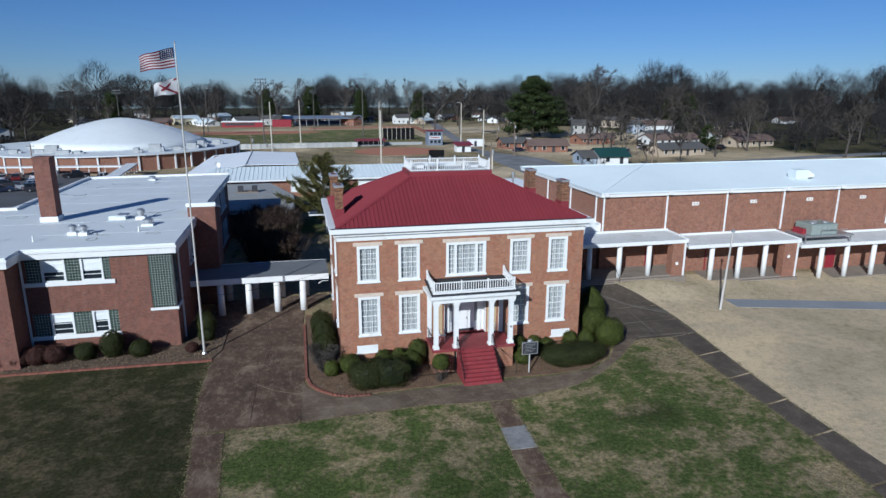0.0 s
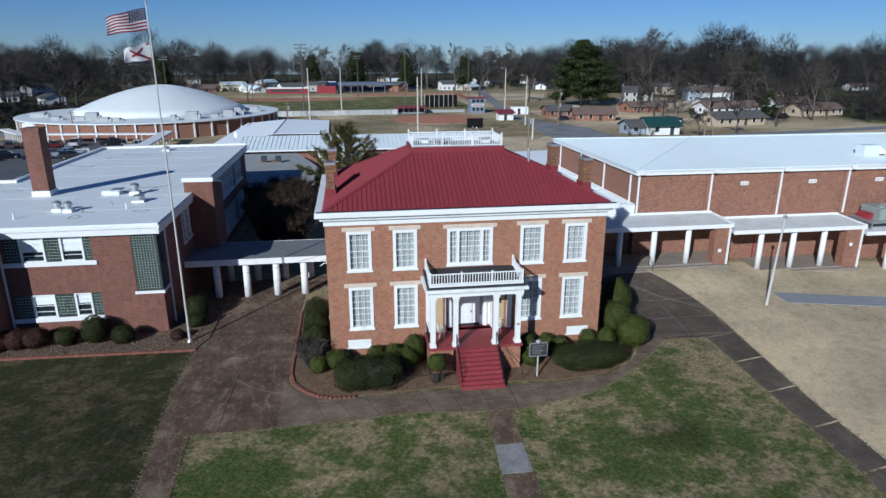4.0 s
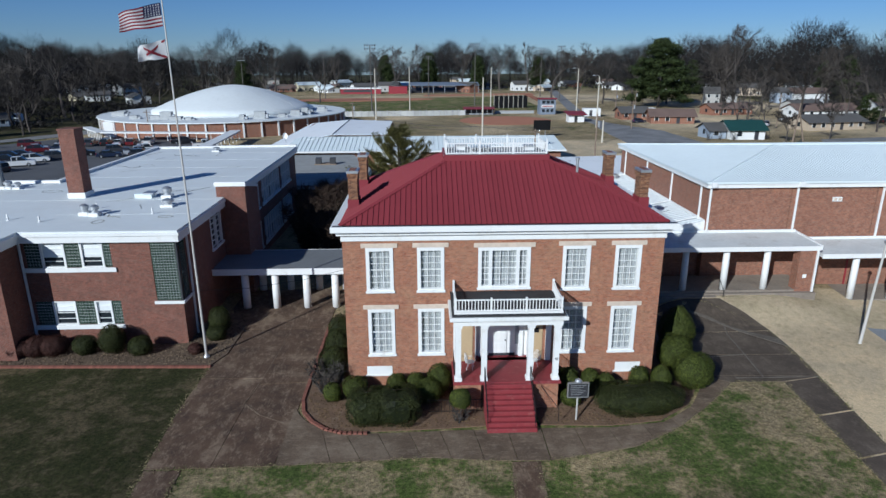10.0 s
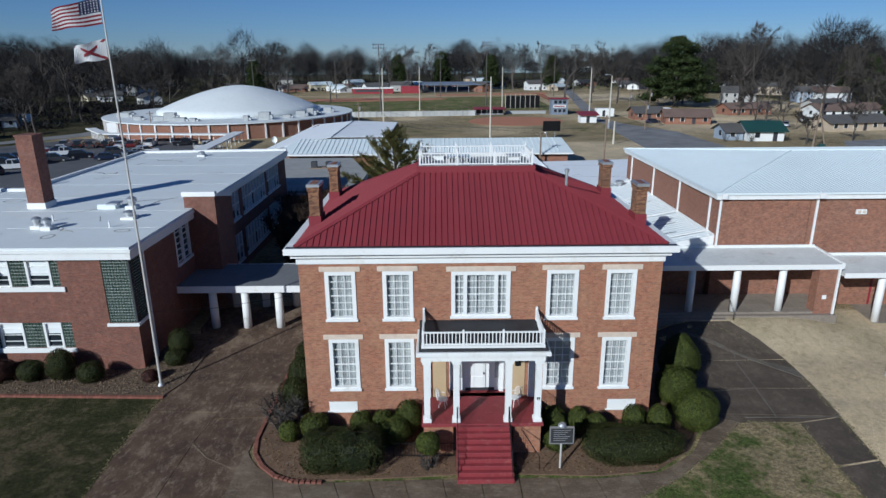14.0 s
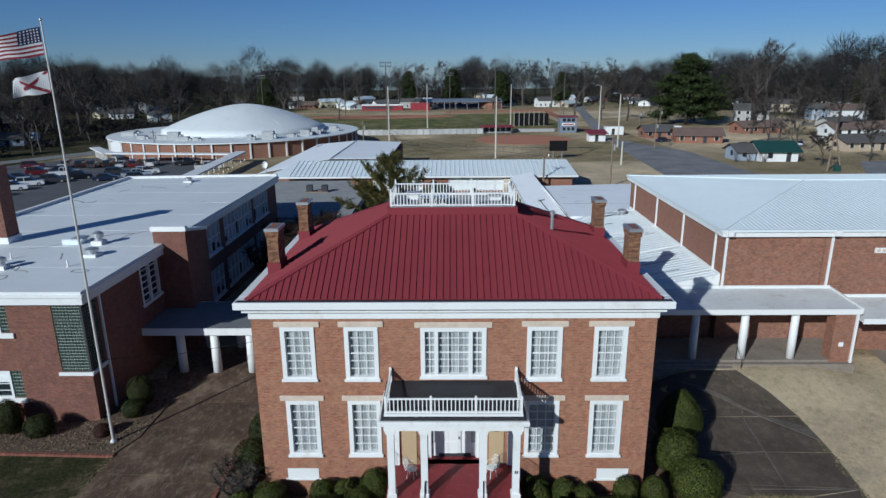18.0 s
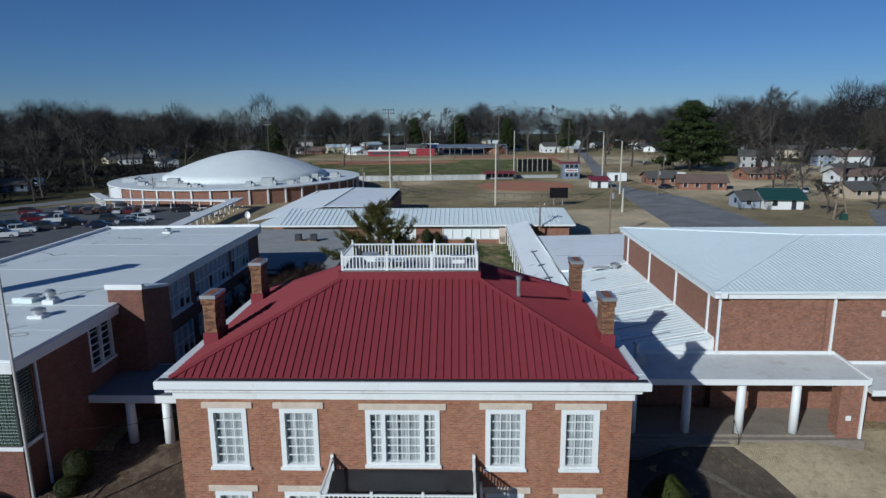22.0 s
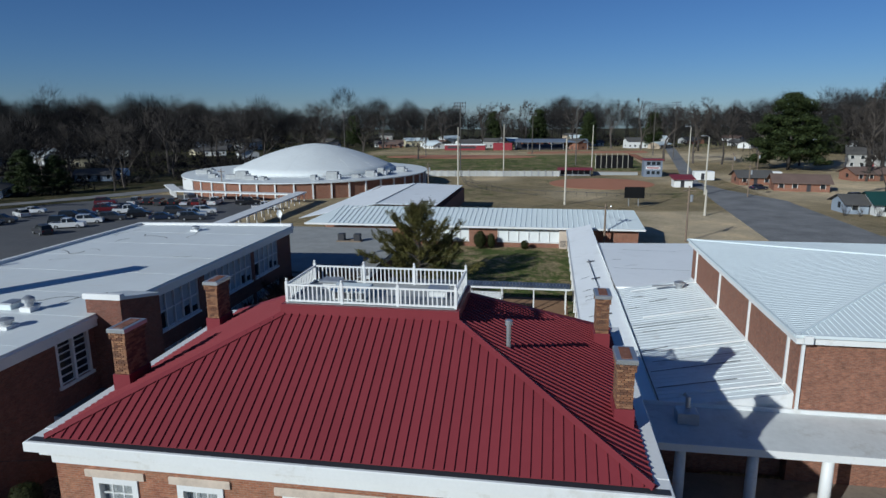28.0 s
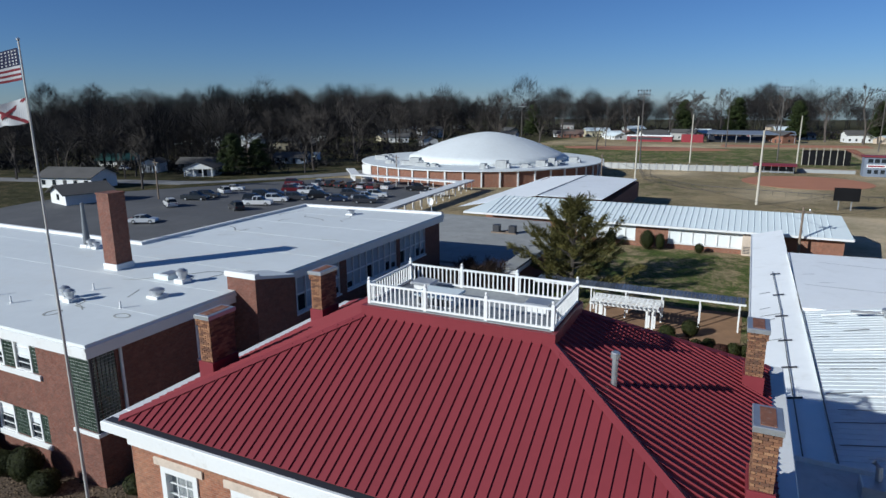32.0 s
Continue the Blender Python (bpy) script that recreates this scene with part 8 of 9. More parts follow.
CARS = [("pickup", "white", (.75, .75, .74)), ("suv", "black", (.012, .012, .014)), ("sedan", "silver", (.5, .51, .52)), ("suv", "dark grey", (.05, .05, .055)), ("sedan", "white", (.75, .75, .74)),
        ("suv", "dark red", (.12, .012, .016)), ("pickup", "black", (.015, .015, .017)), ("sedan", "dark blue", (.02, .03, .06)), ("pickup", "silver", (.48, .5, .52)), ("suv", "white", (.74, .74, .73))]
# type index, x, y, heading
LOT = [(2, -85.0, 62.8, 25), (9, -94.7, 77.1, 150), (6, -98.0, 86.6, 20), (3, -98.4, 90.7, 25), (9, -101.4, 98.6, 150), (4, -103.5, 104.0, 25), (3, -79.7, 79.4, 150),
       (0, -80.5, 86.3, 25), (9, -80.7, 92.2, 25), (1, -88.3, 96.8, 25), (7, -88.6, 100.6, 25), (3, -78.9, 96.4, 25), (5, -89.7, 108.6, 25), (0, -83.0, 106.8, 25), (5, -99.1, 121.1, 25),
       (8, -91.6, 121.9, 100), (1, -88.2, 122.4, 100), (3, -84.8, 121.4, 100), (1, -81.6, 122.1, 100), (2, -78.6, 122.1, 100), (5, -75.6, 122.1, 100), (0, -72.4, 124.0, 100),
       (7, -69.8, 98.6, 25), (3, -72.1, 107.3, 25), (8, -65.6, 102.6, 25), (9, -66.0, 108.1, 25), (6, -64.2, 124.2, 25), (0, -56.0, 115.7, 25), (1, -76.6, 101.6, 25), (3, -63.2, 98.6, 25), (1, -84.8, 90.2, 25), (2, -92.6, 113.0, 25), (7, -87.2, 112.6, 25),
       (7, 62, 170, 20), (5, 118, 236, 10), (1, 128, 238, 0), (2, 96, 156, 60), (3, -92, 205, 40), (1, -96, 212, 40), (3, 78, 150, 30), (2, -178, 132, 0), (0, -240, 120, 20), (4, 110, 170, 0), (6, 135, 160, 30)]
proto = {}
for k, x, y, a in LOT:
    zz = ground_z(x, y) + (0.06 if x < 0 else 0.02)
    if k not in proto:
        proto[k] = vehicle(*[CARS[k][0], CARS[k][2], CARS[k][1]])
        proto[k].matrix_basis = pose(*lay(x, y, zz), 0, 0, a)
    else:
        copy_thing(proto[k], pose(*lay(x, y, zz), 0, 0, a))


# ---- houses ----
SHINGLE = plain("dark_shingles", (0.09, 0.085, 0.08), 0.95, vary=0.2, big=0.3, small=4)
SHINGLE_BROWN = plain("brown_shingles", (0.15, 0.1, 0.08), 0.95, vary=0.2, big=0.3, small=4)
GREEN_METAL = plain("green_metal_roof", (0.018, 0.06, 0.05), 0.5, vary=0.12)
SIDING = {"white": plain("white_siding", (0.7, 0.7, 0.68), 0.7, vary=0.06), "cream": plain("cream_siding", (0.5, 0.44, 0.3), 0.7, vary=0.08),
          "blue-grey": plain("blue_grey_siding", (0.3, 0.35, 0.42), 0.7, vary=0.08), "grey": plain("grey_siding", (0.35, 0.34, 0.32), 0.7, vary=0.08), "brick": BRICK_GYM, "tan": plain("tan_siding", (0.42, 0.34, 0.25), 0.7)}
ROOFS = {"grey": SHINGLE, "brown": SHINGLE_BROWN, "green metal": GREEN_METAL, "red metal": RED_METAL, "pale": PALE_METAL}


def house(x, y, w, d, h, wall, roof, turn, porch=False, rise=None, name="house", storeys=1):
    """A gabled house; porch 1 is a lean-to along the front, porch 2 an open gable at one end."""
    e = thing(name, f"small {wall} house with a {roof} gabled roof" if name == "house" else f"{wall} {name.replace('_', ' ')} with a {roof} gabled roof", name.replace("_", " "), (x, y, ground_z(x, y)), "neighbourhood houses")
    rt = radians(turn)
    at = (x, y, ground_z(x, y))
    rise = rise or d * 0.2
    h = h - 0.5 if storeys == 1 else h
    mw, mr = SIDING[wall], ROOFS[roof]
    b = Build().box(-w / 2, w / 2, -d / 2, d / 2, -0.4, h)
    b.add([(-w / 2, -d / 2, h), (-w / 2, d / 2, h), (-w / 2, 0, h + rise), (w / 2, -d / 2, h), (w / 2, d / 2, h), (w / 2, 0, h + rise)], [(0, 2, 1), (3, 4, 5)])
    part("wall", b, mw, e, "", at, rt)
    o = 0.75
    k = rise / (d / 2)
    for s in (-1, 1):
        p = [(-w / 2 - o, s * (d / 2 + o), h - o * k + 0.05), (w / 2 + o, s * (d / 2 + o), h - o * k + 0.05), (w / 2 + o, 0, h + rise + 0.05), (-w / 2 - o, 0, h + rise + 0.05)]
        part("roof", Build().slab(p if s < 0 else p[::-1], 0.12), mr, e, "", at, rt)
    for st in range(storeys):
        n = max(2, int(w / 3))
        for i in range(n):
            u = -w / 2 + w * (i + 0.5) / n
            if i == n // 2 and st == 0:
                part("door", Build().box(u - 0.5, u + 0.5, -d / 2 - 0.05, -d / 2 - 0.002, 0.1, 2.15), RED_DOOR if wall == "grey" else DARK_PANEL, e, "", at, rt)
                continue
            wn_ = part("window", Build().box(u - 0.55, u + 0.55, -d / 2 - 0.04, -d / 2 - 0.002, 0.9 + st * 2.7, 2.1 + st * 2.7), GLASS, e, "", at, rt)
            for uj in (u - 0.6005, u + 0.6005):
                part("jamb", Build().box(uj - 0.0495, uj + 0.0495, -d / 2 - 0.06, -d / 2 - 0.001, 0.8 + st * 2.7, 2.2 + st * 2.7), WHITE, wn_, "", at, rt)
        for s in (-1, 1):
            part("window", Build().box(s * (w / 2 + 0.002) - (0.04 if s < 0 else 0), s * (w / 2 + 0.002) + (0.04 if s > 0 else 0), -0.6, 0.6, 0.9 + st * 2.7, 2.1 + st * 2.7), GLASS, e, "", at, rt)
    if porch == 2:
        g = w / 2 + 2.2
        part("porch_gable", Build().add([(g, -d / 2, h - 0.45), (g, d / 2, h - 0.45), (g, d / 2, h), (g, 0, h + rise), (g, -d / 2, h), (g - 0.15, -d / 2, h - 0.45), (g - 0.15, d / 2, h - 0.45), (g - 0.15, d / 2, h), (g - 0.15, 0, h + rise), (g - 0.15, -d / 2, h)],
                                        [(0, 1, 2, 3, 4), (9, 8, 7, 6, 5), (0, 5, 6, 1), (1, 6, 7, 2), (4, 9, 5, 0)]), WHITE, e, "white boarded porch gable", at, rt)
        for s in (-1, 1):
            p = [(w / 2 + o, s * (d / 2 + o), h - o * k + 0.05), (g + 0.4, s * (d / 2 + o), h - o * k + 0.05), (g + 0.4, 0, h + rise + 0.05), (w / 2 + o, 0, h + rise + 0.05)]
            part("porch_roof", Build().slab(p if s < 0 else p[::-1], 0.12), mr, e, "", at, rt)
        for i in range(4):
            u = (-0.47 + 0.3133 * i) * d
            part("porch_post", Build().box(g - 0.3, g - 0.02, u - 0.14, u + 0.14, -0.2, h - 0.46), WHITE, e, "", at, rt)
        part("porch_door", Build().box(w / 2 + 0.003, w / 2 + 0.05, d * 0.12, d * 0.12 + 1.0, 0.1, 2.2), DARK_PANEL, e, "", at, rt)
        part("porch_floor", Build().box(w / 2 + 0.004, g, -d / 2, d / 2, -0.3, 0.15), PALE_SLAB, e, "", at, rt)
    elif porch:
        part("porch_roof", Build().slab([(-w * 0.3, -d / 2 - 2.4, h - 0.3), (w * 0.3, -d / 2 - 2.4, h - 0.3), (w * 0.3, -d / 2, h + 0.25), (-w * 0.3, -d / 2, h + 0.25)], 0.15), mr, e, "", at, rt)
        part("porch_gable", Build().prism([(-w * 0.3, -d / 2 - 2.3), (w * 0.3, -d / 2 - 2.3), (w * 0.3, -d / 2 - 2.2), (-w * 0.3, -d / 2 - 2.2)], h - 0.75, h - 0.46), WHITE, e, "", at, rt)
        for u in (-w * 0.28, -w * 0.1, w * 0.1, w * 0.28):
            part("porch_post", Build().box(u - 0.1, u + 0.1, -d / 2 - 2.3, -d / 2 - 2.1, -0.2, h - 0.46), WHITE, e, "", at, rt)
    return e


HOUSES = [(-145, 93.0, 15, 9, 3.6, "white", "grey", 15, 0, 1), (-142.8, 132.9, 10, 8.4, 3.3, "white", "grey", -59, 2, 1), (-158, 146, 12, 8, 3, "grey", "grey", 25, 0, 1),
          (-165, 133.8, 7, 5, 3.9, "white", "grey", -59, 2, 1), (-196, 145, 12, 9, 3, "white", "green metal", 28, 0, 1), (-150, 298, 10, 9, 4.2, "white", "grey", -50, 0, 1), (-262, 255, 10, 9, 4.2, "white", "grey", -50, 0, 1), (-201, 242, 13, 10, 4.6, "cream", "grey", 30, 0, 2), (-147, 181, 12, 8, 3, "blue-grey", "grey", 20, 0, 1),
          (-235, 410, 18, 10, 5.4, "blue-grey", "grey", 20, 0, 2), (-200, 400, 16, 10, 5.5, "white", "grey", 60, 0, 2), (-186, 330, 12, 9, 4, "white", "grey", 30, 0, 1),
          (72, 170, 13, 9, 3.0, "brick", "brown", -10, 0, 1), (64.5, 186, 9, 8, 3.0, "brick", "grey", 0, 0, 1), (124, 252, 13, 11, 5.6, "grey", "grey", -20, 0, 2), (67.6, 126, 6, 7, 2.8, "blue-grey", "grey", 0, 0, 1), (73.0, 124, 8, 9, 3.1, "white", "green metal", -5, 0, 1),
          (130, 186, 22, 9, 3.2, "white", "brown", 5, 0, 1), (108, 146, 18, 8, 3, "tan", "grey", 10, 0, 1), (104, 201, 16, 8, 3, "brick", "brown", 10, 0, 1), (155, 172, 18, 9, 3, "tan", "brown", 10, 0, 1), (172, 210, 16, 9, 3, "white", "brown", 0, 0, 1),
          (140, 215, 14, 8, 3, "grey", "grey", 20, 0, 1), (160, 262, 12, 9, 5, "blue-grey", "grey", -10, 0, 2)]
for hx, hy, w, d, h, wc, rc, tn, pr, stn in HOUSES:
    house(hx, hy, w, d, h, wc, rc, tn, pr, None, "house", stn)
for i, (sx, sy, sh) in enumerate(((63.2, 119.6, 2.4), (65.8, 119.0, 2.1), (68.9, 118.7, 2.6), (77.4, 119.2, 2.0))):
    bare_shrub(sx, sy, sh, "grey leafless shrub before the green-roofed house", 60 + i)
house(-117, 74.1, 9, 7.4, 2.95, "white", "grey", 257, 0, None, "storage_shed", 1)
rnd_h = random.Random(77)
for i in range(76):
    hx, hy = rnd_h.uniform(-330, 330), rnd_h.uniform(400, 620)
    if i % 3 == 0:
        hx, hy = rnd_h.uniform(-380, -190), rnd_h.uniform(235, 420)
    elif i % 3 == 1 and i % 2:
        hx, hy = rnd_h.uniform(120, 330), rnd_h.uniform(230, 420)
    if i > 44:
        hx, hy = rnd_h.uniform(-120, 190), rnd_h.uniform(415, 520)
    house(hx, hy, rnd_h.uniform(11, 18), rnd_h.uniform(8, 10), rnd_h.choice((3, 3, 3.2, 5.2)), rnd_h.choice(("white", "white", "white", "cream", "brick", "grey", "tan")), rnd_h.choice(("grey", "grey", "brown", "pale")), rnd_h.uniform(-60, 60))

# caravan
rv = thing("caravan", "white travel trailer parked by the houses", "caravan", (-146, 191, ground_z(-146, 191)))
zz = ground_z(-146, 191)
part("body", Build().bbox(-151, -143, 189.7, 192.3, zz + 0.6, zz + 3.3, 0.25), WHITE, rv)
part("stripe", Build().box(-151.01, -142.99, 189.68, 189.699, zz + 1.2, zz + 1.5), DARK_PANEL, rv)
for x in (-149.5, -147.3, -145):
    part("window", Build().box(x - 0.4, x + 0.4, 189.67, 189.699, zz + 1.9, zz + 2.5), GLASS, rv)
for x in (-147.8, -146.6):
    part("wheel", Build().tube([(x, 189.65, zz + 0.35), (x, 189.95, zz + 0.35)], 0.35, 12), TYRE, rv)


# ---- ball field things ----
def ball_field():
    f = thing("field_fence", "pale slatted outfield fence", "fence", (-20, 207, 2.7))
    pm = Build().box(-1.1, 1.1, -0.05, 0.05, 0, 1.9).mesh("panel", plain("weathered_fence", (0.42, 0.42, 0.4), 0.9, vary=0.2, per=0.15))
    qm = Build().box(-0.1, 0.1, -0.1, 0.1, 0, 2.2).mesh("post", STEEL)
    for i in range(30):
        x, y = -62 + i * 2.4, 204 + 0.05 * (i * 2.4) + 0.0015 * (i - 15) ** 2
        part("panel", pm, None, f, "", (x, y, ground_z(x, y)))
        part("post", qm, None, f, "", (x + 1.2, y, ground_z(x, y)))
    z = ground_z(14, 209)
    d = thing("dugout", "low dark dugout with a red roof", "dugout", (14, 210, z))
    part("wall", Build().box(8.5, 19.5, 211, 211.3, z - 0.2, z + 2.3).box(8.5, 8.8, 208.5, 210.99, z - 0.2, z + 2.3).box(19.2, 19.5, 208.5, 210.99, z - 0.2, z + 2.3), DARK_PANEL, d)
    part("roof", Build().slab([(8, 207.8, z + 2.3), (20, 207.8, z + 2.3), (20, 211.6, z + 2.8), (8, 211.6, z + 2.8)], 0.15), RED_METAL, d)
    part("bench", Build().box(9, 19, 210, 210.5, z, z + 0.5), STEEL, d)
    for i in range(6):
        part("post", Build().box(9 + i * 2, 9.12 + i * 2, 208, 208.12, z, z + 2.3), STEEL, d)
    o = thing("softball_fence", "low dark chain-link fence round the softball outfield", "fence", (-5, 155, 2))
    line = [(-24.5, 204), (-22.5, 190), (-18.5, 171), (-11.6, 162), (-5.0, 155.5), (4.7, 152.3), (15.1, 150.3), (24.8, 149), (36, 148.5)]
    for (xa, ya), (xb, yb) in zip(line, line[1:]):
        za, zb = ground_z(xa, ya), ground_z(xb, yb)
        part("rail", Build().tube([(xa, ya, za + 1.2), (xb, yb, zb + 1.2)], 0.06, 5).tube([(xa, ya, za + 0.08), (xb, yb, zb + 0.08)], 0.05, 5), DARK_PANEL, o)
        for k in range(4):
            u = k / 4
            x, y, zz = xa + (xb - xa) * u, ya + (yb - ya) * u, za + (zb - za) * u
            part("post", Build().tube([(x, y, zz - 0.2), (x, y, zz + 1.25)], 0.04, 5), DARK_PANEL, o)
    w = thing("backstop_wall", "low grey block wall behind home plate", "wall", (27, 214, ground_z(27, 214)))
    part("wall", Build().box(20.3, 35.5, 213.5, 213.8, ground_z(27, 214) - 0.2, ground_z(27, 214) + 1.1), UNIT_GREY, w)
    part("coping", Build().box(20.2, 35.6, 213.4, 213.9, ground_z(27, 214) + 1.101, ground_z(27, 214) + 1.22), CONCRETE, w)
    z = ground_z(28, 247)
    b = thing("backstop_screen", "tall black windscreen panels on posts", "backstop", (28, 247, z))
    for i in range(7):
        x = 23 + i * 2.1
        part("screen", Build().box(x, x + 2.0, 244 + i * 0.3, 244.1 + i * 0.3, z + 0.1, z + 5.2), DEEP_BLACK, b)
        part("post", Build().tube([(x, 243.8 + i * 0.3, z), (x, 243.8 + i * 0.3, z + 5.9)], 0.13, 6), CONC_POLE, b)
    part("shade_roof", Build().slab([(34, 236, z + 6.5), (37, 234, z + 6.3), (44, 220, z + 2.6), (41, 219, z + 2.8)], 0.2), RUST, b, "sloping dark shade roof")
    z = ground_z(39.5, 209)
    p = thing("announcer_booth", "two-storey grey announcer booth with red sign", "building", (39.5, 210, z))
    part("wall", Build().box(36.5, 42.5, 207.5, 212, z - 0.3, z + 5.6), plain("booth_blue_grey", (0.17, 0.2, 0.25), 0.7), p)
    part("roof", Build().box(36.1, 42.9, 207, 212.4, z + 5.6, z + 5.9), RED_METAL, p)
    part("sign", Build().box(37.2, 41.8, 207.4, 207.49, z + 2.6, z + 3.5), WHITE, p)
    part("sign_bar", Build().box(37.5, 41.5, 207.36, 207.399, z + 2.85, z + 3.25), RED_DOOR, p)
    for x in (38, 39.6, 41.2):
        part("window", Build().box(x - 0.6, x + 0.6, 207.45, 207.49, z + 4.0, z + 5.1), GLASS, p)
        part("window", Build().box(x - 0.5, x + 0.5, 207.45, 207.49, z + 0.9, z + 2.0), GLASS, p)
    z = ground_z(42.8, 175)
    s = thing("concession_shed", "white shed with a red roof", "shed", (42.8, 176, z))
    part("wall", Build().box(40.5, 45.5, 174, 178, z - 0.2, z + 2.5), WHITE, s)
    part("roof", Build().slab([(39.8, 173, z + 2.5), (46.2, 173, z + 2.5), (46.2, 178.6, z + 3.3), (39.8, 178.6, z + 3.3)], 0.15), RED_METAL, s)
    part("door", Build().box(42.3, 43.3, 173.95, 173.99, z, z + 2), DARK_PANEL, s)
    for x in (36.0, 55.5):
        u = thing("portable_cabin", "small white portable cabin", "cabin", (x + 8, 196, ground_z(x, 196)))
        zz = ground_z(x, 196)
        part("body", Build().bbox(x + 14, x + 20, 194, 197, zz + 0.3, zz + 3.0, 0.1), WHITE, u)
        part("door", Build().box(x + 16, x + 17, 193.95, 193.99, zz + 0.4, zz + 2.4), DARK_PANEL, u)
    e = thing("scoreboard", "dark blank scoreboard on two legs", "scoreboard", (24.4, 131.5, 1.8))
    part("panel", Build().bbox(22.4, 26.7, 131.3, 131.7, 3.6, 6.1, 0.05), DEEP_BLACK, e)
    for x in (23.4, 25.5):
        part("leg", Build().box(x - 0.1, x + 0.1, 131.71, 131.9, 1.6, 5.7), STEEL, e)
    z = ground_z(-43, 392)
    r = thing("press_box", "long low maroon press box with white trim", "building", (-43, 393, z))
    part("wall", Build().box(-62, -36, 392, 397, z - 0.3, z + 3.2), RED_DOOR, r)
    part("trim", Build().box(-62.3, -35.7, 391.6, 397.4, z + 3.2, z + 3.9), WHITE, r)
    part("window_band", Build().box(-60, -42, 391.94, 391.99, z + 1.2, z + 2.6), DARK_PANEL, r)
    part("shed", Build().box(-31, -19, 392, 398, z - 0.3, z + 4.6), RED_DOOR, r)
    z = ground_z(-7, 419)
    g = thing("grandstand", "dark covered grandstand with blue-grey roof", "grandstand", (-5, 421, z))
    part("seating", Build().add([(-18, 400, z), (28, 400, z), (28, 412, z + 3.2), (-18, 412, z + 3.2), (-18, 412, z - .3), (28, 412, z - .3)], [(0, 1, 2, 3), (3, 2, 5, 4), (0, 3, 4), (1, 5, 2)]), DARK_PANEL, g)
    part("roof", Build().slab([(-18, 398, z + 5.2), (28, 398, z + 5.2), (28, 413, z + 6.6), (-18, 413, z + 6.6)], 0.3), plain("blue_grey_roof", (0.16, 0.19, 0.24), 0.6), g)
    for i in range(7):
        x = -17 + i * 7.4
        part("post", Build().box(x - 0.15, x + 0.15, 399, 399.3, z, z + 5.1), STEEL, g)


ball_field()


def light_pole(x, y, top, heads, label, mat, name="light_pole"):
    """A tall pole with a lamp arm or a rack of floodlights."""
    z = ground_z(x, y)
    e = thing(name, label, "light pole", (x, y, z), "light poles")
    part("pole", Build().tube([(x, y, z - 0.3), (x, y, top)], [0.26, 0.15], 8), mat, e)
    if heads == 1:
        part("lamp_arm", Build().tube([(x, y, top), (x - 0.5, y - 0.3, top + 0.35), (x - 1.5, y - 0.6, top + 0.4)], 0.06, 6), STEEL, e)
        part("lamp_head", Build().bbox(x - 2.1, x - 1.4, y - 0.85, y - 0.45, top + 0.28, top + 0.5, 0.05), STEEL, e)
    for k in range(heads if heads > 1 else 0):
        r = part("lamp_rack", Build().box(x - 2.0, x + 2.0, y - 0.1, y + 0.1, top - k * 1.2 - 0.1, top - k * 1.2), STEEL, e)
        for i in range(5):
            u = x - 1.8 + i * 0.9
            part("floodlight", Build().lathe([(0.1, top - k * 1.2), (0.24, top - k * 1.2 + 0.15), (0.24, top - k * 1.2 + 0.5), (0.1, top - k * 1.2 + 0.65)], u, y - 0.1, 8), DARK_PANEL, r)


DARK_POLE = plain("dark_field_pole", (0.1, 0.09, 0.08), 0.8, vary=0.1)
light_pole(9.3, 132.5, 16.8, 0, "tall pale concrete pole by the softball field", CONC_POLE)
light_pole(45.1, 156.6, 16.6, 1, "pale street light pole with one lamp arm", CONC_POLE)
light_pole(53.3, 220.5, 19.0, 1, "pale street light pole with one lamp arm", CONC_POLE)
light_pole(36.4, 116.7, 7.0, 0, "short pale utility pole", CONC_POLE)
light_pole(-21.4, 173.6, 19.5, 0, "tall pale concrete pole by the ball field", CONC_POLE)
light_pole(-12.6, 237, 20.5, 0, "tall pale concrete pole by the ball field", CONC_POLE)
light_pole(21.6, 243.5, 20.0, 0, "tall pale concrete pole by the ball field", CONC_POLE)
for x, y, t in ((-25.8, 209, 27.5), (16, 262, 30.0), (-62, 330, 29.0), (62, 300, 30.0), (58, 335, 30.5), (-5, 345, 27.0), (-98, 300, 26.0)):
    light_pole(x, y, t, 2, "tall dark pole with racks of stadium floodlights", DARK_POLE)
for x, y, h in ((54.2, 152, 8.0), (26.8, 85.5, 8.6), (-26.0, 150.5, 8.5), (96, 150, 9.5), (-106, 84, 8.5), (-78, 138, 7.5), (60, 190, 9.0), (70, 200, 9), (-150, 160, 9), (-190, 118, 9)):
    z = ground_z(x, y)
    u = thing("utility_pole", "weathered wooden utility pole", "utility pole", (x, y, z), "utility poles")
    part("pole", Build().tube([(x, y, z - 0.3), (x, y, z + h)], [0.17, 0.12], 8), WOOD_POLE, u)
    part("crossarm", Build().box(x - 0.9, x + 0.9, y - 0.06, y + 0.06, z + h - 0.7, z + h - 0.56), WOOD_POLE, u)
    part("transformer", Build().lathe([(0.2, z + h - 2.4), (0.24, z + h - 2.3), (0.24, z + h - 1.4), (0.15, z + h - 1.3)], x + 0.4, y - 0.1, 10), STEEL, u)
af = thing("braced_pole", "braced wooden pole pair in an A shape", "utility pole", (75, 102.4, 1.8))
part("pole", Build().tube([(74.0, 102.4, 1.5), (74.6, 102.4, 11.2)], [0.2, 0.14], 8), WOOD_POLE, af)
part("brace", Build().tube([(76.8, 102.4, 1.5), (74.7, 102.4, 9.2)], [0.18, 0.13], 8), WOOD_POLE, af)
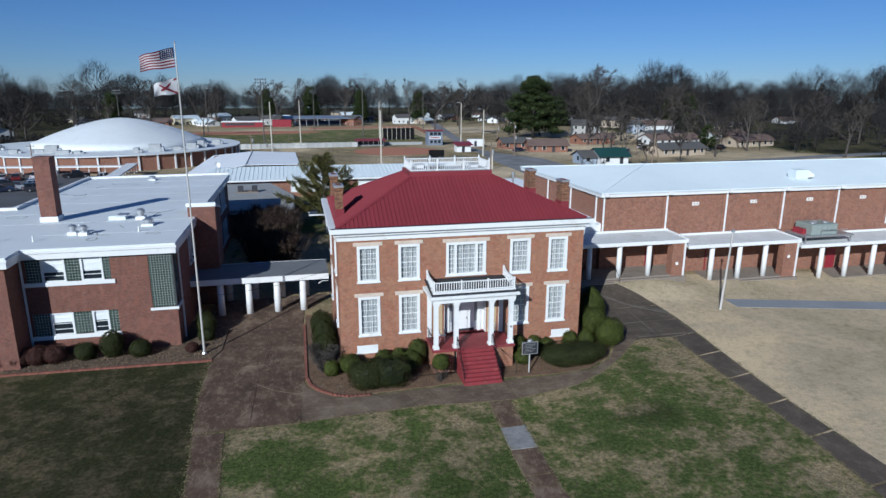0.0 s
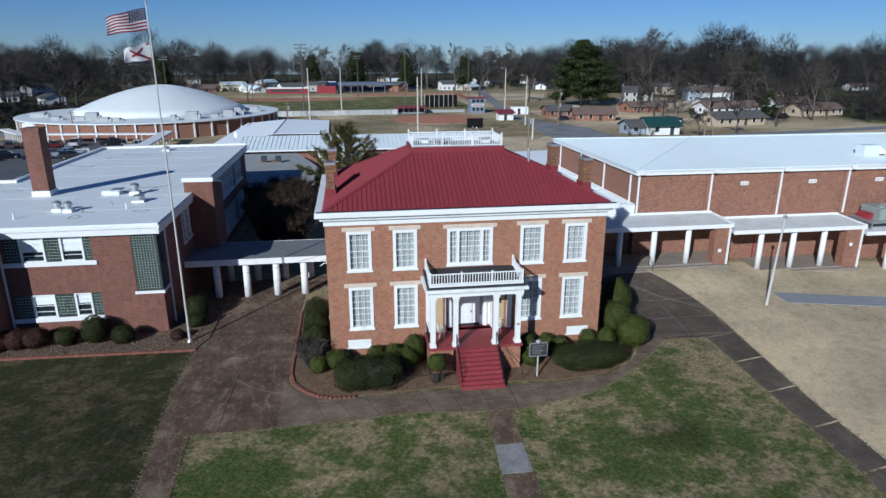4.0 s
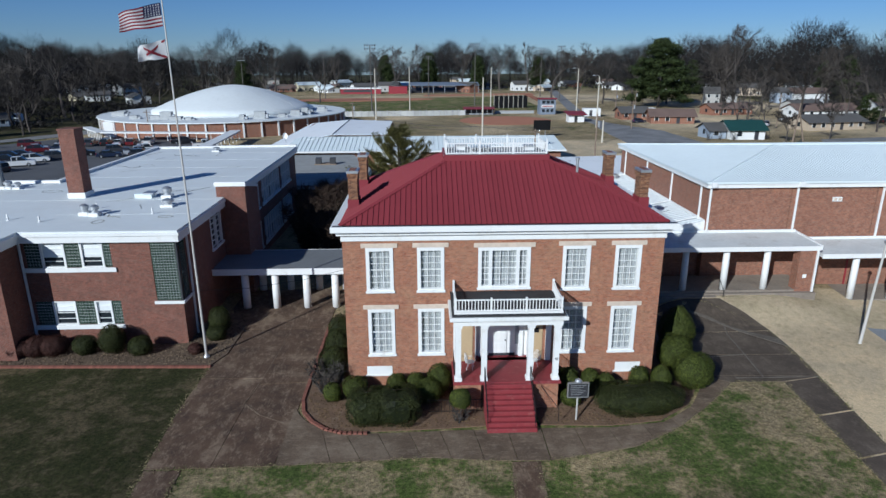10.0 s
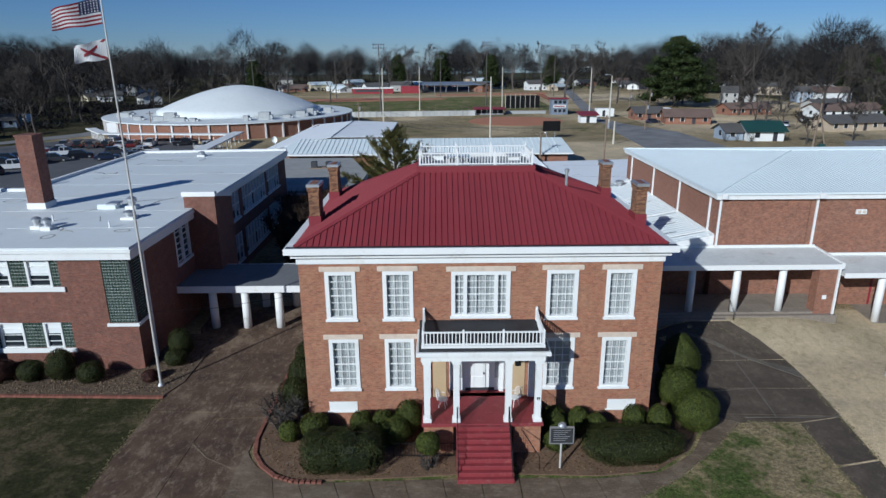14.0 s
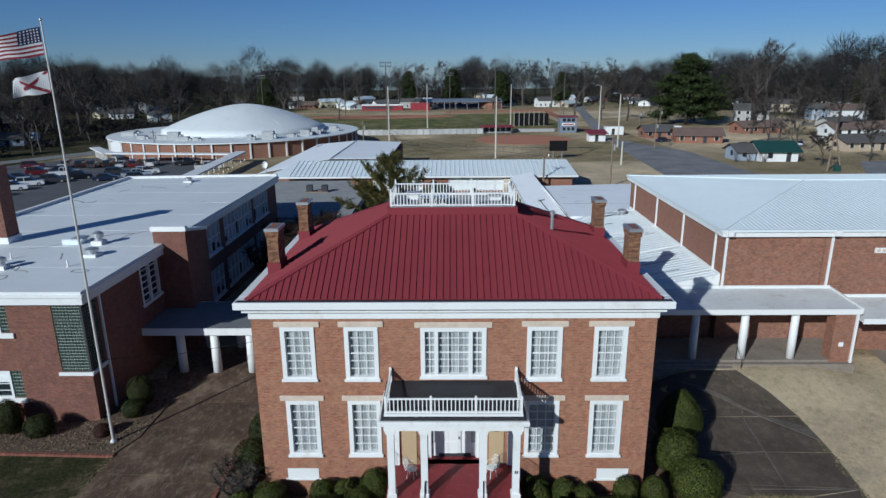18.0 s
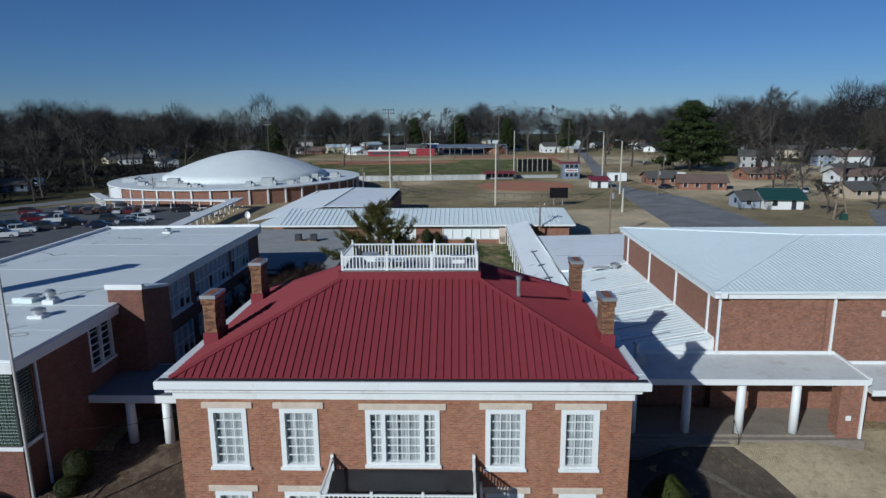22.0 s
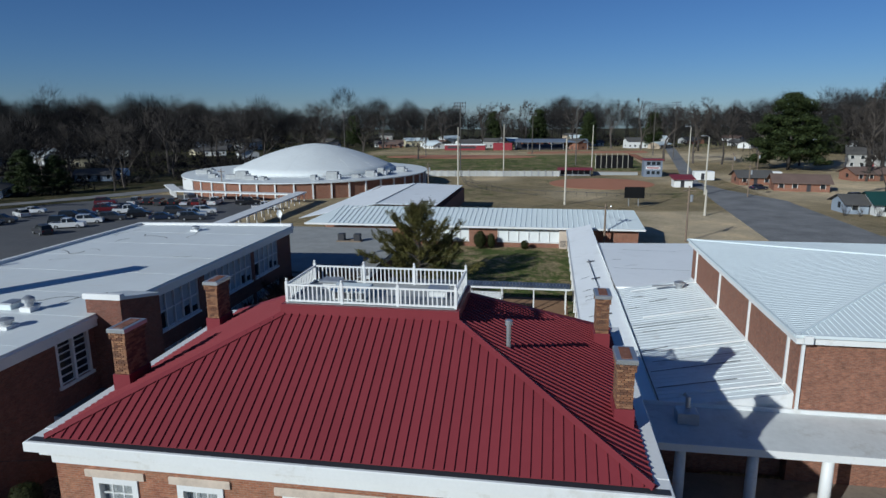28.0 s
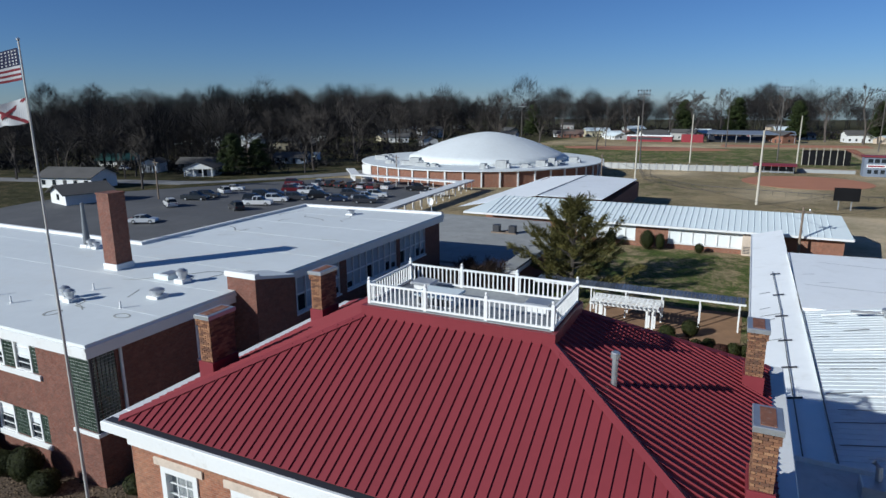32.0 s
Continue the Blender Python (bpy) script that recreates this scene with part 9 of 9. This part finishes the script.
part("green_box", Build().bbox(75.2, 76.4, 101.8, 102.6, 1.7, 3.0, 0.06), GREEN_METAL, af)

# ---- power lines over the ball field ----
for i, (a, b_) in enumerate((((26.8, 85.5, 10.0), (54.2, 152, 9.6)), ((13.7, 75.6, 8.2), (26.8, 85.5, 9.9)), ((54.2, 152, 9.6), (60, 190, 11)), ((-26.0, 150.5, 10.0), (13.7, 75.6, 8.2)))):
    pts = [(a[0] + (b_[0] - a[0]) * k / 10, a[1] + (b_[1] - a[1]) * k / 10, a[2] + (b_[2] - a[2]) * k / 10 - 1.2 * math.sin(math.pi * k / 10)) for k in range(11)]
    single("power_line", Build().tube(pts, 0.025, 4), BLACK_IRON, "thin black overhead power line between poles", "cable", "power lines")
single("service_cable", Build().tube([(-20.9, 8.0, 3.6), (-17.0, 9.6, 3.2), (-13.0, 11.2, 3.3), (-9.2, 12.6, 3.9)], 0.015, 4), BLACK_IRON, "thin dark cable strung over the driveway", "cable")


# ---- trees ----
def tree_arrays(seed, h, levels=4, twigs=8, k=5, tw=0.026):
    w, t = Build(), Build()
    bare_tree(w, t, 0, 0, 0, h, 0.42, random.Random(seed), levels, twigs, k, tw)
    f = h / max(p[2] for p in t.v)
    for b in (w, t):
        b.v = [(p[0] * f, p[1] * f, p[2] * f) for p in b.v]
    return w, t


def bare_things(sites):
    protos = {}
    for i, (x, y, h) in enumerate(sites):
        key = (i % 7, round(h / 4))
        at = pose(*lay(x, y, ground_z(x, y)), 0, 0, (i * 67) % 360)
        if key not in protos:
            w, t = tree_arrays(100 + i, h * 1.12, 5, 22)
            e = thing("bare_tree", "tall leafless grey-brown broadleaf tree", "tree", group="bare trees")
            part("trunk", w, BARK, e, "grey trunk and limbs")
            part("crown", t, TWIGS, e, "bare twigs")
            e.matrix_basis = at
            protos[key] = e
        else:
            copy_thing(protos[key], at)


SITES = [(-118, 150, 14), (-176, 128, 14), (-172, 118, 15), (-186, 142, 16), (-166, 150, 15), (-150, 172, 18), (-128, 196, 18), (-150, 200, 20), (-112, 215, 19), (-182, 222, 22), (-196, 250, 23), (-150, 255, 22), (-176, 96, 14), (-198, 110, 16), (-152, 112, 13), (-60, 300, 20), (-84, 285, 21), (-40, 410, 29), (-12, 425, 29), (44, 420, 29), (-88, 240, 17), (-125.5, 96, 15), (-155, 118, 15), (-165, 104, 14), (-122, 160, 14), (-160, 168, 20), (-178, 190, 18), (-140, 212, 26), (-120, 235, 20), (-190, 172, 17), (-215, 130, 18), (-230, 165, 19), (-205, 205, 20), (-165, 235, 25), (-138, 178, 15),
         (-105, 262, 20), (-130, 275, 21), (-160, 285, 21), (100, 196, 25), (108, 206, 27), (112, 222, 27), (122, 210, 19), (120, 242, 24), (88, 262, 23), (76, 268, 26), (66, 275, 26), (118, 176, 20), (134, 196, 19), (146, 186, 21), (124, 162, 17),
         (150, 206, 22), (160, 232, 23), (98, 172, 15), (88, 158, 13), (86, 138, 11), (140, 152, 18), (116, 136, 14), (158, 150, 19), (170, 185, 18), (180, 165, 20), (92, 118, 9), (78, 112, 7), (104, 262, 24), (130, 270, 23), (56, 288, 25), (-70, 430, 29), (-30, 445, 29),
         (60, 400, 29), (90, 380, 29), (20, 450, 29), (-110, 420, 29), (-150, 400, 29), (190, 140, 18), (205, 170, 20), (150, 120, 14), (200, 120, 15)]
bare_things(SITES)


def needle_tree(x, y, h, r, seed, label, name="pine_tree"):
    """A full evergreen: trunk and a crown of many needle tufts in an uneven outline."""
    rnd = random.Random(seed)
    z = ground_z(x, y)
    e = thing(name, label, "tree", (x, y, z), "evergreen trees")
    part("trunk", Build().tube([(x, y, z - 0.3), (x, y, z + h * 0.8)], [h * 0.022, h * 0.006], 7), BARK, e)
    b = Build()
    for i in range(int(50 + h * 6)):
        u = rnd.uniform(0.1, 1.0)
        rr = r * (1 - u ** 2.2) ** 0.6 * rnd.uniform(0.35, 1.05) + 0.3
        a = rnd.uniform(0, 6.28)
        cx, cy, cz = x + rr * math.cos(a), y + rr * math.sin(a), z + h * u
        s = h * 0.075 * rnd.uniform(0.7, 1.3)
        leaf_cloud(b, cx, cy, cz, s * 1.25, s * 1.25, s * 0.7, 190, h * 0.014, rnd, 0, 0.2)
    part("crown", b, PINE, e, "dark green needles")


needle_tree(92.5, 240, 27, 13.5, 3, "large dark green rounded pine tree")
needle_tree(-134.5, 136.6, 12.0, 4.3, 4, "dense dark evergreen tree by the street")
needle_tree(-130.0, 142.5, 10.5, 4.0, 5, "dense dark evergreen tree by the street")
for i, (x, y, h, r) in enumerate(((-38, 470, 24, 6), (30, 440, 23, 5), (-5, 480, 26, 7), (70, 420, 22, 5), (-140, 450, 22, 6), (128, 158, 9, 3), (118, 330, 20, 6), (200, 300, 18, 5), (230, 330, 20, 6), (150, 350, 19, 6))):
    needle_tree(x, y, h, r, 20 + i, "distant dark green evergreen tree")


def far_woods():
    """Bare woods all round the far side, joined, from a few trees that are turned and scaled."""
    rng = np.random.default_rng(5)
    protos = []
    for s in range(8):
        r = random.Random(300 + s)
        w, t = Build(), Build()
        w.tube([(0, 0, -0.5), (0.1, 0, 6), (0, 0.1, 11)], [0.2, 0.14, 0.07], 3, False)
        for i in range(7):
            a, z0 = r.uniform(0, 6.28), r.uniform(4, 10)
            w.tube([(0, 0, z0), (2.6 * math.cos(a), 2.6 * math.sin(a), z0 + 3.6), (4.4 * math.cos(a + .3), 4.4 * math.sin(a + .3), z0 + 6.5)], [0.08, 0.055, 0.025], 3, False)
        for i in range(760):
            u, th = r.uniform(-1, 1), r.uniform(0, 6.28)
            q = math.sqrt(1 - u * u) * r.uniform(0.35, 1.0)
            o = Vector((5.6 * q * math.cos(th), 5.6 * q * math.sin(th), 11 + 6.6 * u * r.uniform(0.5, 1)))
            d = (o - Vector((0, 0, 7))).normalized() + Vector((r.gauss(0, .5), r.gauss(0, .5), r.gauss(0.2, .4)))
            d = d.normalized() * r.uniform(1.2, 3.0)
            sd = d.orthogonal().normalized() * r.uniform(0.022, 0.06)
            t.add([o - sd, o + sd, o + d], [(0, 1, 2)])
        b = Build()
        b.add(w.v, w.f), b.add(t.v, t.f)
        protos.append((np.array(b.v), [np.array(f) for f in b.f]))
    sites = []
    while len(sites) < 2500:
        x, y = rng.uniform(-560, 560), 90 + 760 * rng.random() ** 1.35
        far = y > 440 + 25 * math.sin(x / 45)
        left = x < -140 - 0.12 * (y - 90) and y > 80 and abs(y - (92 + (x + 200) * 0.33)) > 9
        right = x > 110 + 0.25 * max(0, 260 - y) and y > 120
        if not (far or left or right):
            continue
        if right and y < 340 and rng.random() < 0.55:
            continue
        if y > 640 and rng.random() < 0.55 or far and y < 560 and x > -200 and rng.random() < 0.78:
            continue
        sites.append((x, y))
    V, L, T = [], [], []
    off = 0
    for x, y in sites:
        v, fs = protos[rng.integers(len(protos))]
        a, s = rng.uniform(0, 6.28), rng.uniform(0.75, 1.08 if y < 330 else 1.95) * (1 + 0.2 * math.sin(x / 31) + 0.14 * math.sin(x / 13 + 1)) * (0.8 if x > 110 and y < 340 else 1.0)
        c, d = math.cos(a) * s, math.sin(a) * s
        p = np.empty_like(v)
        p[:, 0], p[:, 1], p[:, 2] = v[:, 0] * c - v[:, 1] * d + x, v[:, 0] * d + v[:, 1] * c + y, v[:, 2] * s + ground_z(x, y)
        V.append(p + np.array(lay(x, y)) - np.array((x, y, 0.0)))
        for f in fs:
            L.append(f + off)
        off += len(v)
    me = bpy.data.meshes.new("far_woods")
    me.from_pydata(np.concatenate(V).tolist(), [], [f.tolist() for f in L])
    me.materials.append(WOODS)
    tagged(new("far_woods", me), "leafless grey-brown winter woods around the town", "woods", kind="stuff")


far_woods()


def undergrowth():
    """Low brown brush under the woods, joined."""
    rng = random.Random(8)
    b = Build()
    n = 0
    while n < 3000:
        x, y = rng.uniform(-520, 520), rng.uniform(90, 720)
        if not (y > 430 or x < -150 - 0.1 * (y - 90) or x > 165) or (x < 0 and abs(y - (92 + (x + 200) * 0.33)) < 9) or y > 620 and rng.random() < 0.6:
            continue
        n += 1
        leaf_cloud(b, x, y, ground_z(x, y) + 1.2, rng.uniform(2, 4.5), rng.uniform(2, 4), rng.uniform(1.2, 2.6), 26, 0.75, rng, 0, 0.2)
    for i in range(900):
        x, y = rng.uniform(-270, -112), rng.uniform(112, 300)
        if y < 124 + (x + 126) * 0.24 + 10 or (x > -124 and y < 175):
            continue
        leaf_cloud(b, x, y, ground_z(x, y) + 1.0, rng.uniform(1.2, 3), rng.uniform(1.2, 3), rng.uniform(0.9, 2.4), 60, 0.38, rng, 0, 0.2)
    tagged(part("brush", laid(b), WOODS), "brown winter brush under the woods", "undergrowth", kind="stuff")


undergrowth()
